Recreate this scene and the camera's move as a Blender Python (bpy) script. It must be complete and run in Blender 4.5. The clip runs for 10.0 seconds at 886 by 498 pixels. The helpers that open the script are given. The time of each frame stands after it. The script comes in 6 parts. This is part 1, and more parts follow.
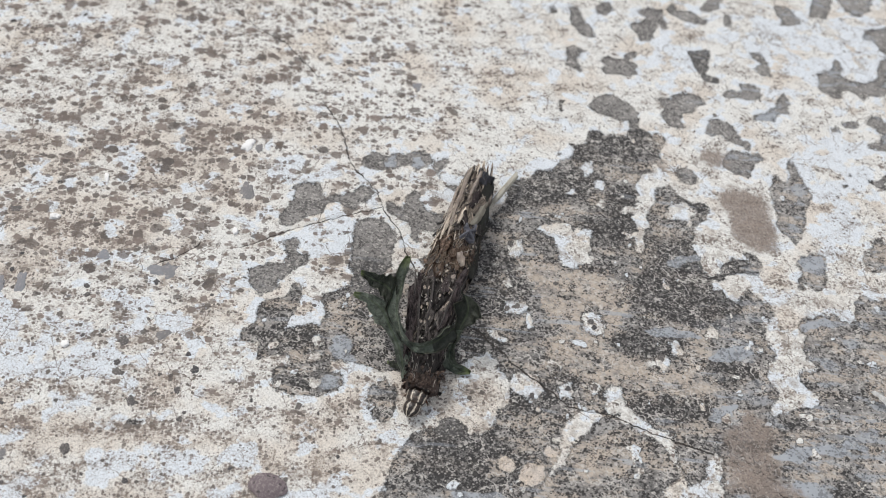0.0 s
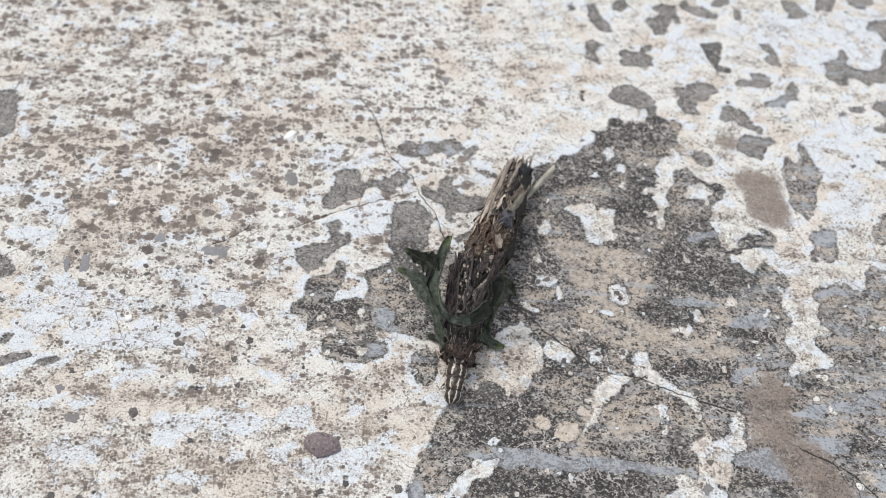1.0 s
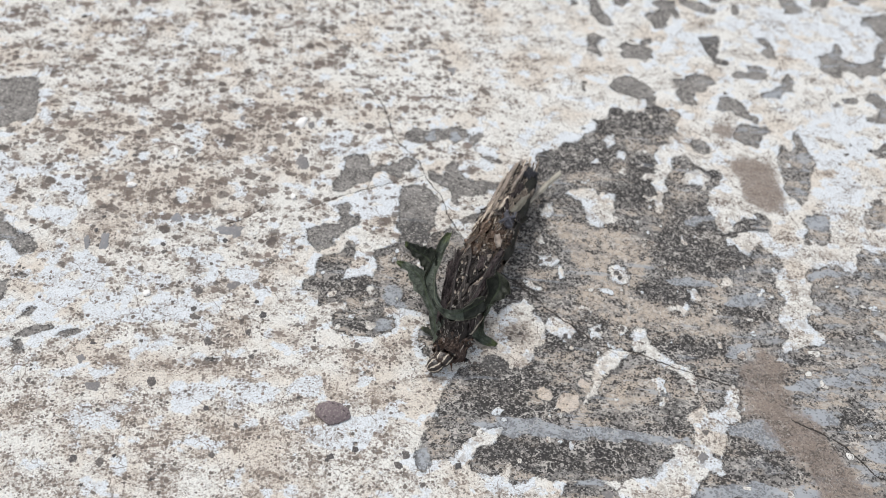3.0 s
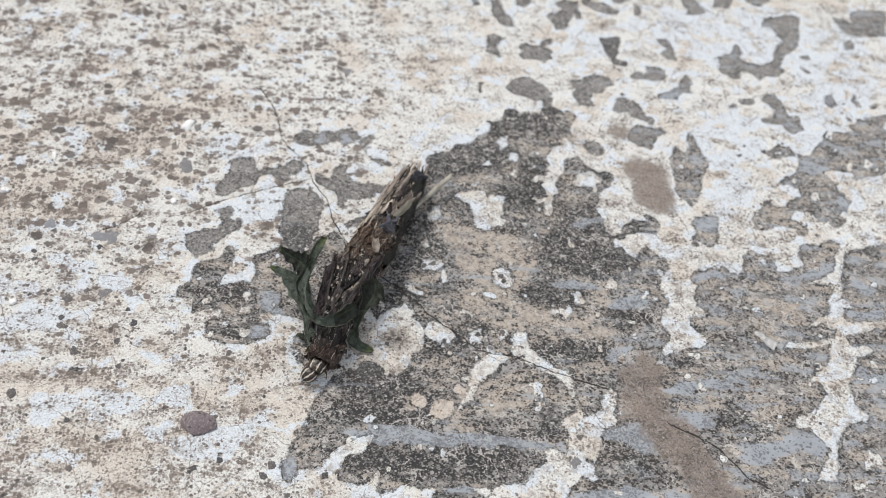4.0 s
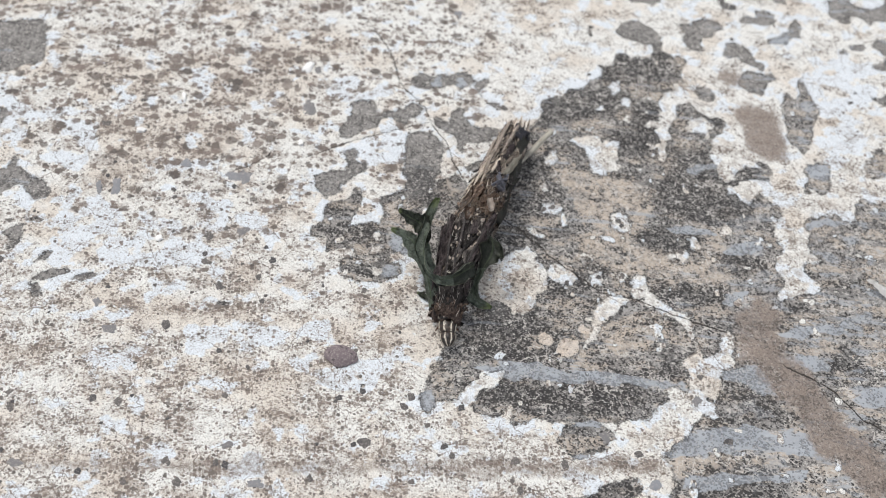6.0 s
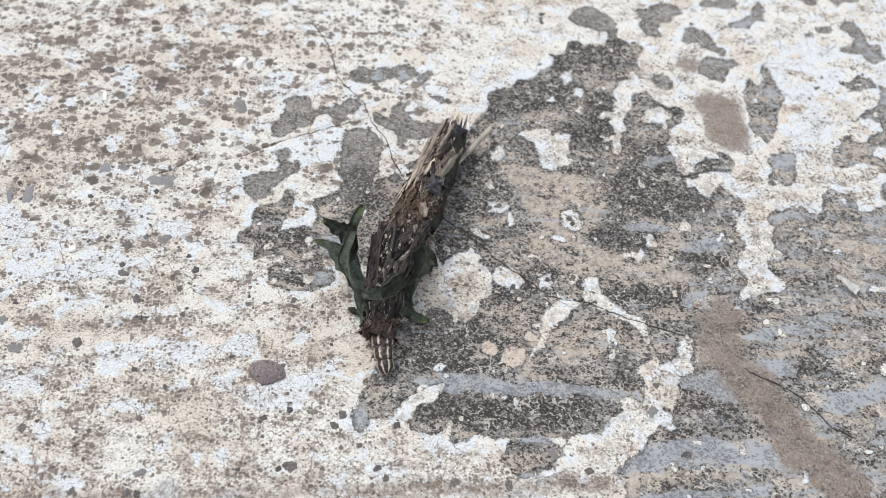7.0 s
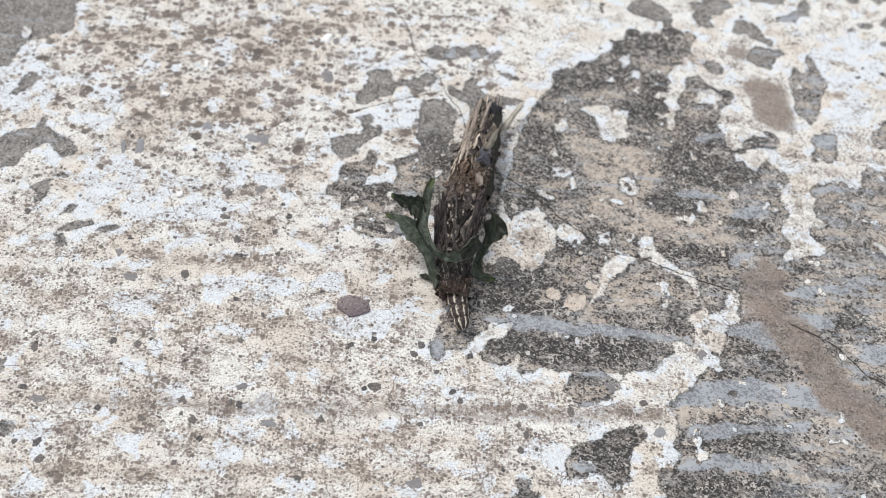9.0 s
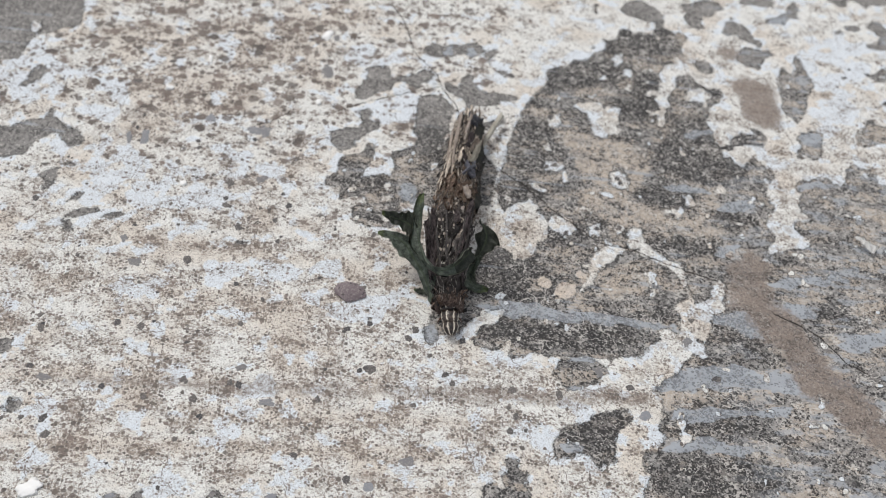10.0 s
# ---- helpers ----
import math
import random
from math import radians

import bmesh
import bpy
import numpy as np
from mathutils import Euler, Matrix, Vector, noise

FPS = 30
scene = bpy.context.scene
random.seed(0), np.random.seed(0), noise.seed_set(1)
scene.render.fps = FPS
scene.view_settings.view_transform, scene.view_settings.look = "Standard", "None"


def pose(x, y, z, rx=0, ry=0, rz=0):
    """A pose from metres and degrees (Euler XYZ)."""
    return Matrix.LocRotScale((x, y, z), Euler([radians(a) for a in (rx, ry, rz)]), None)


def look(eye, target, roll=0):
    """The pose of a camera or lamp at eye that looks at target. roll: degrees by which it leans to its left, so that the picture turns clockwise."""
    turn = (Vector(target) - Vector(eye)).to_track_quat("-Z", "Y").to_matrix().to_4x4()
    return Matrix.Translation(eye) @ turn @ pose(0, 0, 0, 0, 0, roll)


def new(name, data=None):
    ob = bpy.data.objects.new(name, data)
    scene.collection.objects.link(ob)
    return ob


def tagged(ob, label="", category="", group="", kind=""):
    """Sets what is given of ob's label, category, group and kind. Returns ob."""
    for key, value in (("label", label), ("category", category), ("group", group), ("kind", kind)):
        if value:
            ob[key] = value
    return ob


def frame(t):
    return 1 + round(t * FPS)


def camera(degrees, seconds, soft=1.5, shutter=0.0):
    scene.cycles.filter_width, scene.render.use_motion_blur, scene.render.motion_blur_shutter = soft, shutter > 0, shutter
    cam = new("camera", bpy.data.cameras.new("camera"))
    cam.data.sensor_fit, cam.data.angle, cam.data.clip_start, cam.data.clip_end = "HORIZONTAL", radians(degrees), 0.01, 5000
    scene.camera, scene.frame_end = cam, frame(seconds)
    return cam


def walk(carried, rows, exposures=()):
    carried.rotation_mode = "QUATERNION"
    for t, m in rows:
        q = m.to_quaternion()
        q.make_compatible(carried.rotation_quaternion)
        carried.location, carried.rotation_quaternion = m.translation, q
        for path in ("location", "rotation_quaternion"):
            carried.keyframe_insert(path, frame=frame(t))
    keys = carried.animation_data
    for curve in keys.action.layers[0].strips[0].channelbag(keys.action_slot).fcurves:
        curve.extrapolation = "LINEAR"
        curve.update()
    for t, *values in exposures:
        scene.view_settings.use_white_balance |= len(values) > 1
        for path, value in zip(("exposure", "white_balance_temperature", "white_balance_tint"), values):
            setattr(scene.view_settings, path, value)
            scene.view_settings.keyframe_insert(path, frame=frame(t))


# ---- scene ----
# A bagworm drags its case over an old limewashed concrete slab; a phone is held about 15 cm above it.
MM = 0.001

# ---- camera and walk ----
cam = camera(55.0, 10.0, 0.8)
cam.data.dof.use_dof = True
cam.data.dof.focus_distance = 0.147
cam.data.dof.aperture_fstop = 20.0
PATH = [
    (0.0, (0.00498, 0.00364, 0.12951), (0.00647, 0.09006, 0.00692), 7.24),
    (0.5, (0.00762, -0.00098, 0.13754), (0.00696, 0.08738, 0.01633), 5.34),
    (0.8, (0.00505, -0.00584, 0.13533), (0.00305, 0.08400, 0.01522), 4.28),
    (1.0, (0.00037, -0.00838, 0.13369), (0.00040, 0.08001, 0.01250), 5.56),
    (1.5, (0.00027, -0.01006, 0.13468), (0.00092, 0.07896, 0.01395), 5.73),
    (2.0, (0.00092, -0.01136, 0.13407), (0.00153, 0.07832, 0.01383), 5.70),
    (2.5, (-0.00046, -0.01513, 0.13455), (-0.00064, 0.07442, 0.01421), 5.59),
    (2.7, (-0.00025, -0.01663, 0.13301), (-0.00078, 0.07306, 0.01278), 5.44),
    (3.8, (0.00605, -0.01354, 0.14627), (0.00831, 0.07471, 0.02500), 7.55),
    (4.0, (0.01743, -0.01298, 0.13506), (0.02196, 0.07682, 0.01500), 7.67),
    (4.2, (0.01032, -0.01234, 0.13920), (0.01606, 0.07333, 0.01621), 8.39),
    (4.5, (0.01244, -0.00379, 0.14552), (0.01667, 0.07945, 0.02081), 7.17),
    (4.8, (0.00527, -0.01031, 0.14103), (0.00851, 0.07230, 0.01587), 6.84),
    (5.0, (0.00234, -0.01728, 0.14155), (0.00462, 0.06317, 0.01497), 6.60),
    (5.2, (0.00155, -0.01685, 0.14533), (0.00340, 0.06280, 0.01824), 6.90),
    (6.3, (-0.00075, -0.01503, 0.13172), (-0.00085, 0.06424, 0.00437), 6.16),
    (6.5, (0.00215, -0.01291, 0.12425), (0.00269, 0.06735, -0.00247), 6.13),
    (6.8, (0.01339, -0.00432, 0.12997), (0.01318, 0.07361, 0.00180), 4.91),
    (7.0, (0.00988, -0.00843, 0.13118), (0.01093, 0.07116, 0.00404), 5.52),
    (7.2, (0.01024, -0.00972, 0.12881), (0.00856, 0.06985, 0.00166), 3.98),
    (7.5, (0.00626, -0.01228, 0.12838), (0.00590, 0.06835, 0.00190), 5.30),
    (8.0, (0.00792, -0.01335, 0.13288), (0.00739, 0.06783, 0.00674), 5.47),
    (8.5, (0.00625, -0.01846, 0.13616), (0.00399, 0.06268, 0.01002), 4.87),
    (8.8, (0.00504, -0.02538, 0.13636), (0.00004, 0.05687, 0.01102), 3.63),
    (9.0, (0.00241, -0.02821, 0.13704), (-0.00115, 0.05403, 0.01164), 4.79),
    (9.5, (0.00229, -0.03219, 0.13722), (-0.00092, 0.05079, 0.01231), 5.39),
    (10.0, (0.00411, -0.03382, 0.13938), (0.00030, 0.04949, 0.01470), 5.22),
]
EXPOSURES = [(0.0, -0.12), (0.5, -0.06), (1.0, 0.03), (1.5, 0.10), (2.0, 0.12), (2.5, 0.05), (4.0, -0.04), (4.5, 0.12), (5.0, 0.15), (6.5, 0.02), (7.0, 0.10), (8.0, 0.11), (8.5, 0.09), (9.0, 0.10), (9.5, -0.09), (10.0, -0.16)]
walk(cam, [(t, look(eye, target, roll)) for t, eye, target, roll in PATH], EXPOSURES)

# ---- world and light: a bright overcast sky, sun veiled by cloud ----
SUN_ELEVATION, SUN_AZIMUTH = 58.0, -50.0
world = bpy.data.worlds.new("overcast_sky")
scene.world = world
world.use_nodes = True
wn = world.node_tree.nodes
wl = world.node_tree.links
wn.clear()
sky = wn.new("ShaderNodeTexSky")
sky.sky_type = "NISHITA"
sky.sun_disc = False
sky.sun_elevation = radians(SUN_ELEVATION)
sky.sun_rotation = radians(SUN_AZIMUTH)
sky.air_density, sky.dust_density, sky.ozone_density = 1.0, 4.0, 1.0
veil = wn.new("ShaderNodeMixRGB")
veil.inputs[0].default_value = 0.72
veil.inputs[2].default_value = (6.9, 7.1, 7.5, 1)
wl.new(sky.outputs[0], veil.inputs[1])
bg = wn.new("ShaderNodeBackground")
bg.inputs[1].default_value = 0.1045
wl.new(veil.outputs[0], bg.inputs[0])
wl.new(bg.outputs[0], wn.new("ShaderNodeOutputWorld").inputs[0])

sun = new("sun", bpy.data.lights.new("sun", "SUN"))
sun.data.energy, sun.data.angle, sun.data.color = 1.8, radians(18), (1.0, 0.98, 0.95)
_az, _el = radians(SUN_AZIMUTH), radians(SUN_ELEVATION)
sun.matrix_world = look((math.sin(_az) * math.cos(_el), math.cos(_az) * math.cos(_el), math.sin(_el)), (0, 0, 0))


# ---- material helpers ----
class Nodes:
    """Short names for the nodes of one material."""

    def __init__(self, name):
        self.mat = bpy.data.materials.new(name)
        self.mat.use_nodes = True
        self.t = self.mat.node_tree
        self.t.nodes.clear()

    def node(self, kind, **values):
        n = self.t.nodes.new("ShaderNode" + kind)
        for key, value in values.items():
            setattr(n, key, value)
        return n

    def put(self, socket, value):
        if isinstance(value, bpy.types.NodeSocket):
            self.t.links.new(value, socket)
        elif isinstance(value, tuple) and len(value) == 3 and socket.type == "RGBA":
            socket.default_value = (*value, 1)
        else:
            socket.default_value = value

    def math(self, op, a, b=0.0, clamp=False):
        n = self.node("Math", operation=op, use_clamp=clamp)
        self.put(n.inputs[0], a)
        self.put(n.inputs[1], b)
        return n.outputs[0]

    def mix(self, f, a, b, blend="MIX"):
        n = self.node("MixRGB", blend_type=blend)
        self.put(n.inputs[0], f)
        self.put(n.inputs[1], a)
        self.put(n.inputs[2], b)
        return n.outputs[0]

    def step(self, v, lo, hi, a=0.0, b=1.0):
        n = self.node("MapRange", interpolation_type="SMOOTHSTEP")
        for k, x in enumerate((v, lo, hi, a, b)):
            self.put(n.inputs[k], x)
        return n.outputs[0]

    def attr(self, name):
        return self.node("Attribute", attribute_name=name).outputs["Fac"]

    def coords(self, scale=(1, 1, 1), turn=0.0, shift=(0, 0, 0)):
        """Object coordinates in millimetres."""
        m = self.node("Mapping")
        self.t.links.new(self.node("TexCoord").outputs["Object"], m.inputs[0])
        m.inputs["Location"].default_value = shift
        m.inputs["Rotation"].default_value = (0, 0, radians(turn))
        m.inputs["Scale"].default_value = tuple(1000 * s for s in scale)
        return m.outputs[0]

    def noise(self, vec, size, detail=3.0, rough=0.55, distortion=0.0):
        n = self.node("TexNoise")
        self.put(n.inputs["Vector"], vec)
        n.inputs["Scale"].default_value = 1.0 / size
        n.inputs["Detail"].default_value = detail
        n.inputs["Roughness"].default_value = rough
        n.inputs["Distortion"].default_value = distortion
        return n.outputs[0]

    def cells(self, vec, size, what="Distance", randomness=1.0):
        n = self.node("TexVoronoi", voronoi_dimensions="2D")
        self.put(n.inputs["Vector"], vec)
        n.inputs["Scale"].default_value = 1.0 / size
        n.inputs["Randomness"].default_value = randomness
        return n.outputs[what]

    def finish(self, colour, rough=0.8, height=None, depth=0.1, specular=0.4, bump=1.0):
        s = self.node("BsdfPrincipled")
        self.put(s.inputs["Base Color"], colour)
        self.put(s.inputs["Roughness"], rough)
        self.put(s.inputs["Specular IOR Level"], specular)
        if height is not None:
            b = self.node("Bump")
            b.inputs["Strength"].default_value = bump
            b.inputs["Distance"].default_value = depth * MM
            self.put(b.inputs["Height"], height)
            self.t.links.new(b.outputs[0], s.inputs["Normal"])
        self.t.links.new(s.outputs[0], self.node("OutputMaterial").inputs[0])
        return self.mat


def limewash_material():
    """Cream limewash with brown grime and sand showing through, over grey pitted concrete with skims of bluish cement and dried mud."""
    n = Nodes("limewashed_concrete")
    p = n.coords()
    brushed = n.coords((0.5, 1.0, 1.0), -7)
    shifted = n.coords((1, 1, 1), 25, (57, 13, 4))
    warp = n.math("SUBTRACT", n.noise(p, 1.1, 4.0, 0.62), 0.5)
    lobes = n.math("SUBTRACT", n.noise(shifted, 2.4, 5.0, 0.62), 0.5)
    fine = n.math("SUBTRACT", n.noise(p, 0.32, 3.0, 0.6), 0.5)
    grit = n.noise(p, 0.24, 2.5, 0.70)
    grain = n.noise(shifted, 0.75, 3.5, 0.62)
    broad = n.noise(n.coords((0.7, 1, 1), -7, (33, 12, 9)), 9.0, 3.0, 0.6)

    # where the coat ends: the outline with a ragged edge
    rag = n.math("ADD", n.math("MULTIPLY", lobes, 1.5), n.math("ADD", n.math("MULTIPLY", warp, 1.7), n.math("MULTIPLY", fine, 1.5)))
    edge = n.math("ADD", n.attr("bare"), rag)
    bare = n.step(edge, -0.22, 0.18)
    border = n.step(n.attr("bare"), -3.2, -0.6)

    # limewash: cream, with clouded bluish white where it is thickest and warm stains where it is thin
    cream = n.mix(n.noise(p, 5.0, 3.0), (0.70, 0.685, 0.638), (0.775, 0.77, 0.737))
    cloud = n.noise(n.coords((0.8, 1, 1), -7, (13, 5, 0)), 4.2, 4.0, 0.58)
    cloud = n.math("ADD", cloud, n.math("MULTIPLY", border, 0.07))
    blue = n.step(n.math("ADD", cloud, n.step(n.attr("wash"), -2.5, 2.0, -0.03, 0.11)), 0.535, 0.595)
    cream = n.mix(n.math("MULTIPLY", blue, 0.85), cream, n.mix(n.noise(p, 1.5, 3.0), (0.60, 0.65, 0.70), (0.74, 0.768, 0.792)))
    warm = n.step(n.noise(n.coords((1, 1, 1), 0, (70, 20, 0)), 13.0, 4.0), 0.46, 0.64)
    warm = n.math("MAXIMUM", warm, n.step(n.attr("grime"), -1.8, 1.0, 0.0, 0.9))
    warm = n.math("MULTIPLY", warm, n.math("SUBTRACT", 1.0, blue))
    cream = n.mix(n.math("MULTIPLY", warm, 0.52), cream, (0.61, 0.515, 0.415))

    cream = n.mix(n.step(n.attr("buff"), -0.5, 0.3, 0.0, 0.72), cream, (0.56, 0.45, 0.345))

    # how dirty each spot is
    grime = n.math("ADD", n.math("ADD", 0.475, n.math("MULTIPLY", n.math("SUBTRACT", n.noise(brushed, 3.2, 4.0, 0.60), 0.5), 1.5)), n.step(n.attr("grime"), -1.6, 1.4, 0.0, 0.075))
    grime = n.math("ADD", grime, n.math("MULTIPLY", n.math("SUBTRACT", broad, 0.5), 0.42))
    grime = n.math("SUBTRACT", grime, n.math("MULTIPLY", blue, 0.15))
    grime = n.math("SUBTRACT", grime, n.math("MULTIPLY", border, 0.13))
    grime = n.math("SUBTRACT", grime, n.math("MULTIPLY", n.attr("clean"), 0.075))
    grime = n.math("SUBTRACT", grime, n.step(n.attr("coat"), -0.6, 0.5, 0.0, 0.02))

    # soft brown smears, then mottling that darkens by degrees
    smear = n.step(n.math("ADD", n.math("MULTIPLY", n.noise(n.coords((0.75, 1, 1), -7, (21, 44, 3)), 1.7, 4.0, 0.6), 0.9), n.math("MULTIPLY", grime, 0.55)), 0.66, 0.98)
    cream = n.mix(n.math("MULTIPLY", smear, 0.48), cream, n.mix(grain, (0.24, 0.195, 0.16), (0.58, 0.515, 0.45)))
    gritty, clean = n.attr("gritty"), n.attr("clean")
    small = n.math("SUBTRACT", n.math("SUBTRACT", 0.95, n.math("MULTIPLY", gritty, 0.55)), n.math("MULTIPLY", clean, 0.50))
    large = n.math("ADD", 0.32, n.math("MULTIPLY", gritty, 0.30))
    for size, lo, hi, amount, turn, shift in ((0.44, 0.49, 0.63, n.math("MULTIPLY", small, 0.82), -20, (8, 3, 61)), (1.30, 0.52, 0.68, large, 14, (2, 31, 7)), (0.26, 0.47, 0.64, n.math("MULTIPLY", small, 0.50), 50, (71, 3, 17))):
        mottle = n.noise(n.coords((0.80, 1, 1), turn, shift), size, 3.0, 0.60)
        mottle = n.step(n.math("ADD", mottle, n.math("MULTIPLY", n.math("SUBTRACT", grime, 0.5), 0.27)), lo, hi)
        cream = n.mix(n.math("MULTIPLY", mottle, amount), cream, n.mix(n.noise(shifted, 1.3, 2.0), (0.135, 0.103, 0.084), (0.335, 0.268, 0.216)))
    grains = n.step(n.noise(n.coords((1, 1, 1), 40, (4, 9, 12)), 0.27, 2.0, 0.6), 0.38, 0.72, -0.12, 0.18)
    cream = n.mix(1.0, cream, n.mix(1.0, (1, 1, 1), grains, "SUBTRACT"), "MULTIPLY")
    # wandering threads of dirt
    thread = n.math("ABSOLUTE", n.math("SUBTRACT", n.noise(n.coords((0.7, 1, 1), 9, (15, 66, 1)), 1.9, 4.0, 0.62), 0.5))
    thread = n.math("MULTIPLY", n.step(thread, 0.020, 0.004), n.step(n.noise(shifted, 4.0, 2.0), 0.48, 0.60))
    cream = n.mix(n.math("MULTIPLY", thread, 0.55), cream, (0.20, 0.155, 0.125))
    band = n.math("MULTIPLY", n.step(n.math("ADD", n.attr("band"), n.math("MULTIPLY", lobes, 1.8)), -0.9, 0.4), n.step(n.math("ADD", n.math("MULTIPLY", grain, 0.6), n.math("MULTIPLY", grit, 0.4)), 0.38, 0.62, 0.15, 0.90))
    cream = n.mix(band, cream, n.mix(grit, (0.12, 0.094, 0.08), (0.34, 0.28, 0.235)))

    # sand grains that show through, from dust to pebbles
    for size, limit, shift, top, coarse in ((0.38, 0.76, 12.0, 0.50, 0.0), (0.55, 0.72, 44.0, 0.50, -0.08), (0.82, 0.72, 61.0, 0.50, 0.10), (1.35, 0.765, 30.0, 0.50, 0.30), (2.3, 0.815, 0.0, 0.48, 0.34), (4.2, 0.90, 90.0, 0.32, 0.12)):
        q = n.coords((0.85, 1, 1), -7, (shift, shift, 0))
        sand = n.cells(q, size)
        sep = n.node("SeparateColor")
        n.put(sep.inputs[0], n.cells(q, size, "Color"))
        lot = n.math("ADD", sep.outputs[0], n.math("ADD", n.math("MULTIPLY", n.math("SUBTRACT", grime, 0.5), 0.62), n.math("MULTIPLY", n.math("SUBTRACT", n.attr("gritty"), 0.5), coarse)))
        radius = n.math("MULTIPLY", n.step(lot, limit - 0.05, limit + 0.30, 0.10, 1.0), top)
        spot = n.math("MULTIPLY", n.math("GREATER_THAN", lot, limit), n.step(n.math("SUBTRACT", n.math("ADD", sand, n.math("MULTIPLY", n.math("ADD", fine, warp), 0.42)), radius), 0.05, -0.07))
        shade = n.mix(sep.outputs[1], (0.055, 0.046, 0.041), (0.225, 0.176, 0.147))
        cream = n.mix(n.math("MULTIPLY", spot, n.math("ADD", 0.72, n.math("MULTIPLY", sep.outputs[2], 0.25))), cream, n.mix(n.math("MULTIPLY", grit, 0.4), shade, (0.30, 0.27, 0.25)))
    # stains on the islands of coat
    isle = n.math("MULTIPLY", n.step(n.attr("coat"), -0.4, 0.5), n.step(n.noise(n.coords((1, 1, 1), 17, (40, 18, 3)), 1.5, 4.0, 0.64), 0.48, 0.66))
    cream = n.mix(n.math("MULTIPLY", isle, 0.62), cream, n.mix(grain, (0.22, 0.19, 0.165), (0.50, 0.445, 0.39)))
    # hairline crazing
    craze = n.node("TexVoronoi", feature="DISTANCE_TO_EDGE")
    bent = n.node("TexNoise")
    n.put(bent.inputs["Vector"], p)
    bent.inputs["Scale"].default_value = 0.5
    bent.inputs["Detail"].default_value = 3.0
    n.put(craze.inputs["Vector"], n.mix(1.0, p, bent.outputs[1], "LINEAR_LIGHT"))
    craze.inputs["Scale"].default_value = 1 / 6.5
    hair = n.math("MULTIPLY", n.step(craze.outputs[0], 0.016, 0.006), n.step(n.noise(p, 6.0), 0.46, 0.56))
    cream = n.mix(n.math("MULTIPLY", hair, 0.7), cream, (0.16, 0.125, 0.10))

    # bare concrete: grey-brown, clouded at two sizes, with sandy tan where the matrix is worn
    grey = n.mix(n.step(n.noise(brushed, 2.2, 4.0, 0.6), 0.36, 0.64), (0.165, 0.160, 0.154), (0.375, 0.362, 0.343))
    grey = n.mix(n.step(broad, 0.40, 0.62, 0.0, 0.5), grey, (0.34, 0.312, 0.285))
    island = n.step(n.attr("plain"), -0.9, 0.4)
    grey = n.mix(n.math("MULTIPLY", island, 0.75), grey, n.mix(n.noise(p, 1.3, 4.0, 0.65), (0.205, 0.195, 0.184), (0.345, 0.328, 0.308)))
    tan = n.step(n.math("ADD", n.attr("tan"), n.math("MULTIPLY", lobes, 9.0)), -0.1, 0.5)
    tan = n.math("MULTIPLY", tan, n.step(n.noise(n.coords((0.7, 1, 1), 5, (19, 88, 2)), 1.9, 4.0, 0.65), 0.40, 0.56, 0.30, 1.0))
    tan_wide = n.step(n.noise(n.coords((0.35, 1, 1), -7, (7, 3, 0)), 3.0, 4.0, 0.62), 0.49, 0.57)
    tan_wide = n.math("MULTIPLY", tan_wide, n.math("SUBTRACT", 1.0, island))
    grey = n.mix(n.math("MULTIPLY", n.math("MAXIMUM", tan, n.math("MULTIPLY", tan_wide, 0.80)), 0.90), grey, n.mix(grain, (0.41, 0.345, 0.28), (0.64, 0.55, 0.455)))
    gloom = n.step(n.math("ADD", n.attr("dark"), n.math("MULTIPLY", lobes, 5.0)), -1.0, 1.4)
    gloom = n.math("MULTIPLY", gloom, n.math("SUBTRACT", 1.0, n.math("MULTIPLY", tan, 0.6)))
    grey = n.mix(n.math("MULTIPLY", gloom, 0.75), grey, n.mix(grain, (0.085, 0.083, 0.082), (0.21, 0.203, 0.195)))
    dull = n.step(n.noise(n.coords((0.9, 1, 1), 12, (44, 71, 3)), 0.60, 3.0, 0.62), 0.46, 0.66)
    grey = n.mix(n.math("MULTIPLY", n.math("MULTIPLY", dull, n.math("SUBTRACT", 1.0, n.math("MULTIPLY", n.math("MAXIMUM", tan, island), 0.5))), 0.68), grey, (0.115, 0.108, 0.103))
    pale = n.step(n.noise(n.coords((1, 1, 1), 0, (31, 2, 5)), 0.85, 3.0, 0.62), 0.60, 0.70)
    grey = n.mix(n.math("MULTIPLY", pale, 0.60), grey, (0.58, 0.53, 0.475))
    # black pits, crowded in some places and sparse in others
    dense = n.math("ADD", n.noise(n.coords((0.6, 1, 1), -7, (3, 90, 0)), 3.4, 5.0, 0.6), n.math("MULTIPLY", n.step(edge, 1.0, 0.1), 0.07))
    dense = n.math("SUBTRACT", dense, n.math("MULTIPLY", tan, 0.20))
    dense = n.math("SUBTRACT", dense, n.math("MULTIPLY", tan_wide, 0.06))
    dense = n.math("SUBTRACT", dense, n.math("MULTIPLY", island, 0.06))
    dense = n.math("SUBTRACT", dense, n.math("MULTIPLY", n.attr("worn"), 0.07))
    dense = n.math("ADD", dense, n.step(n.math("ADD", n.attr("dark"), n.math("MULTIPLY", lobes, 6.0)), -1.4, 1.6, -0.03, 0.17))
    black = None
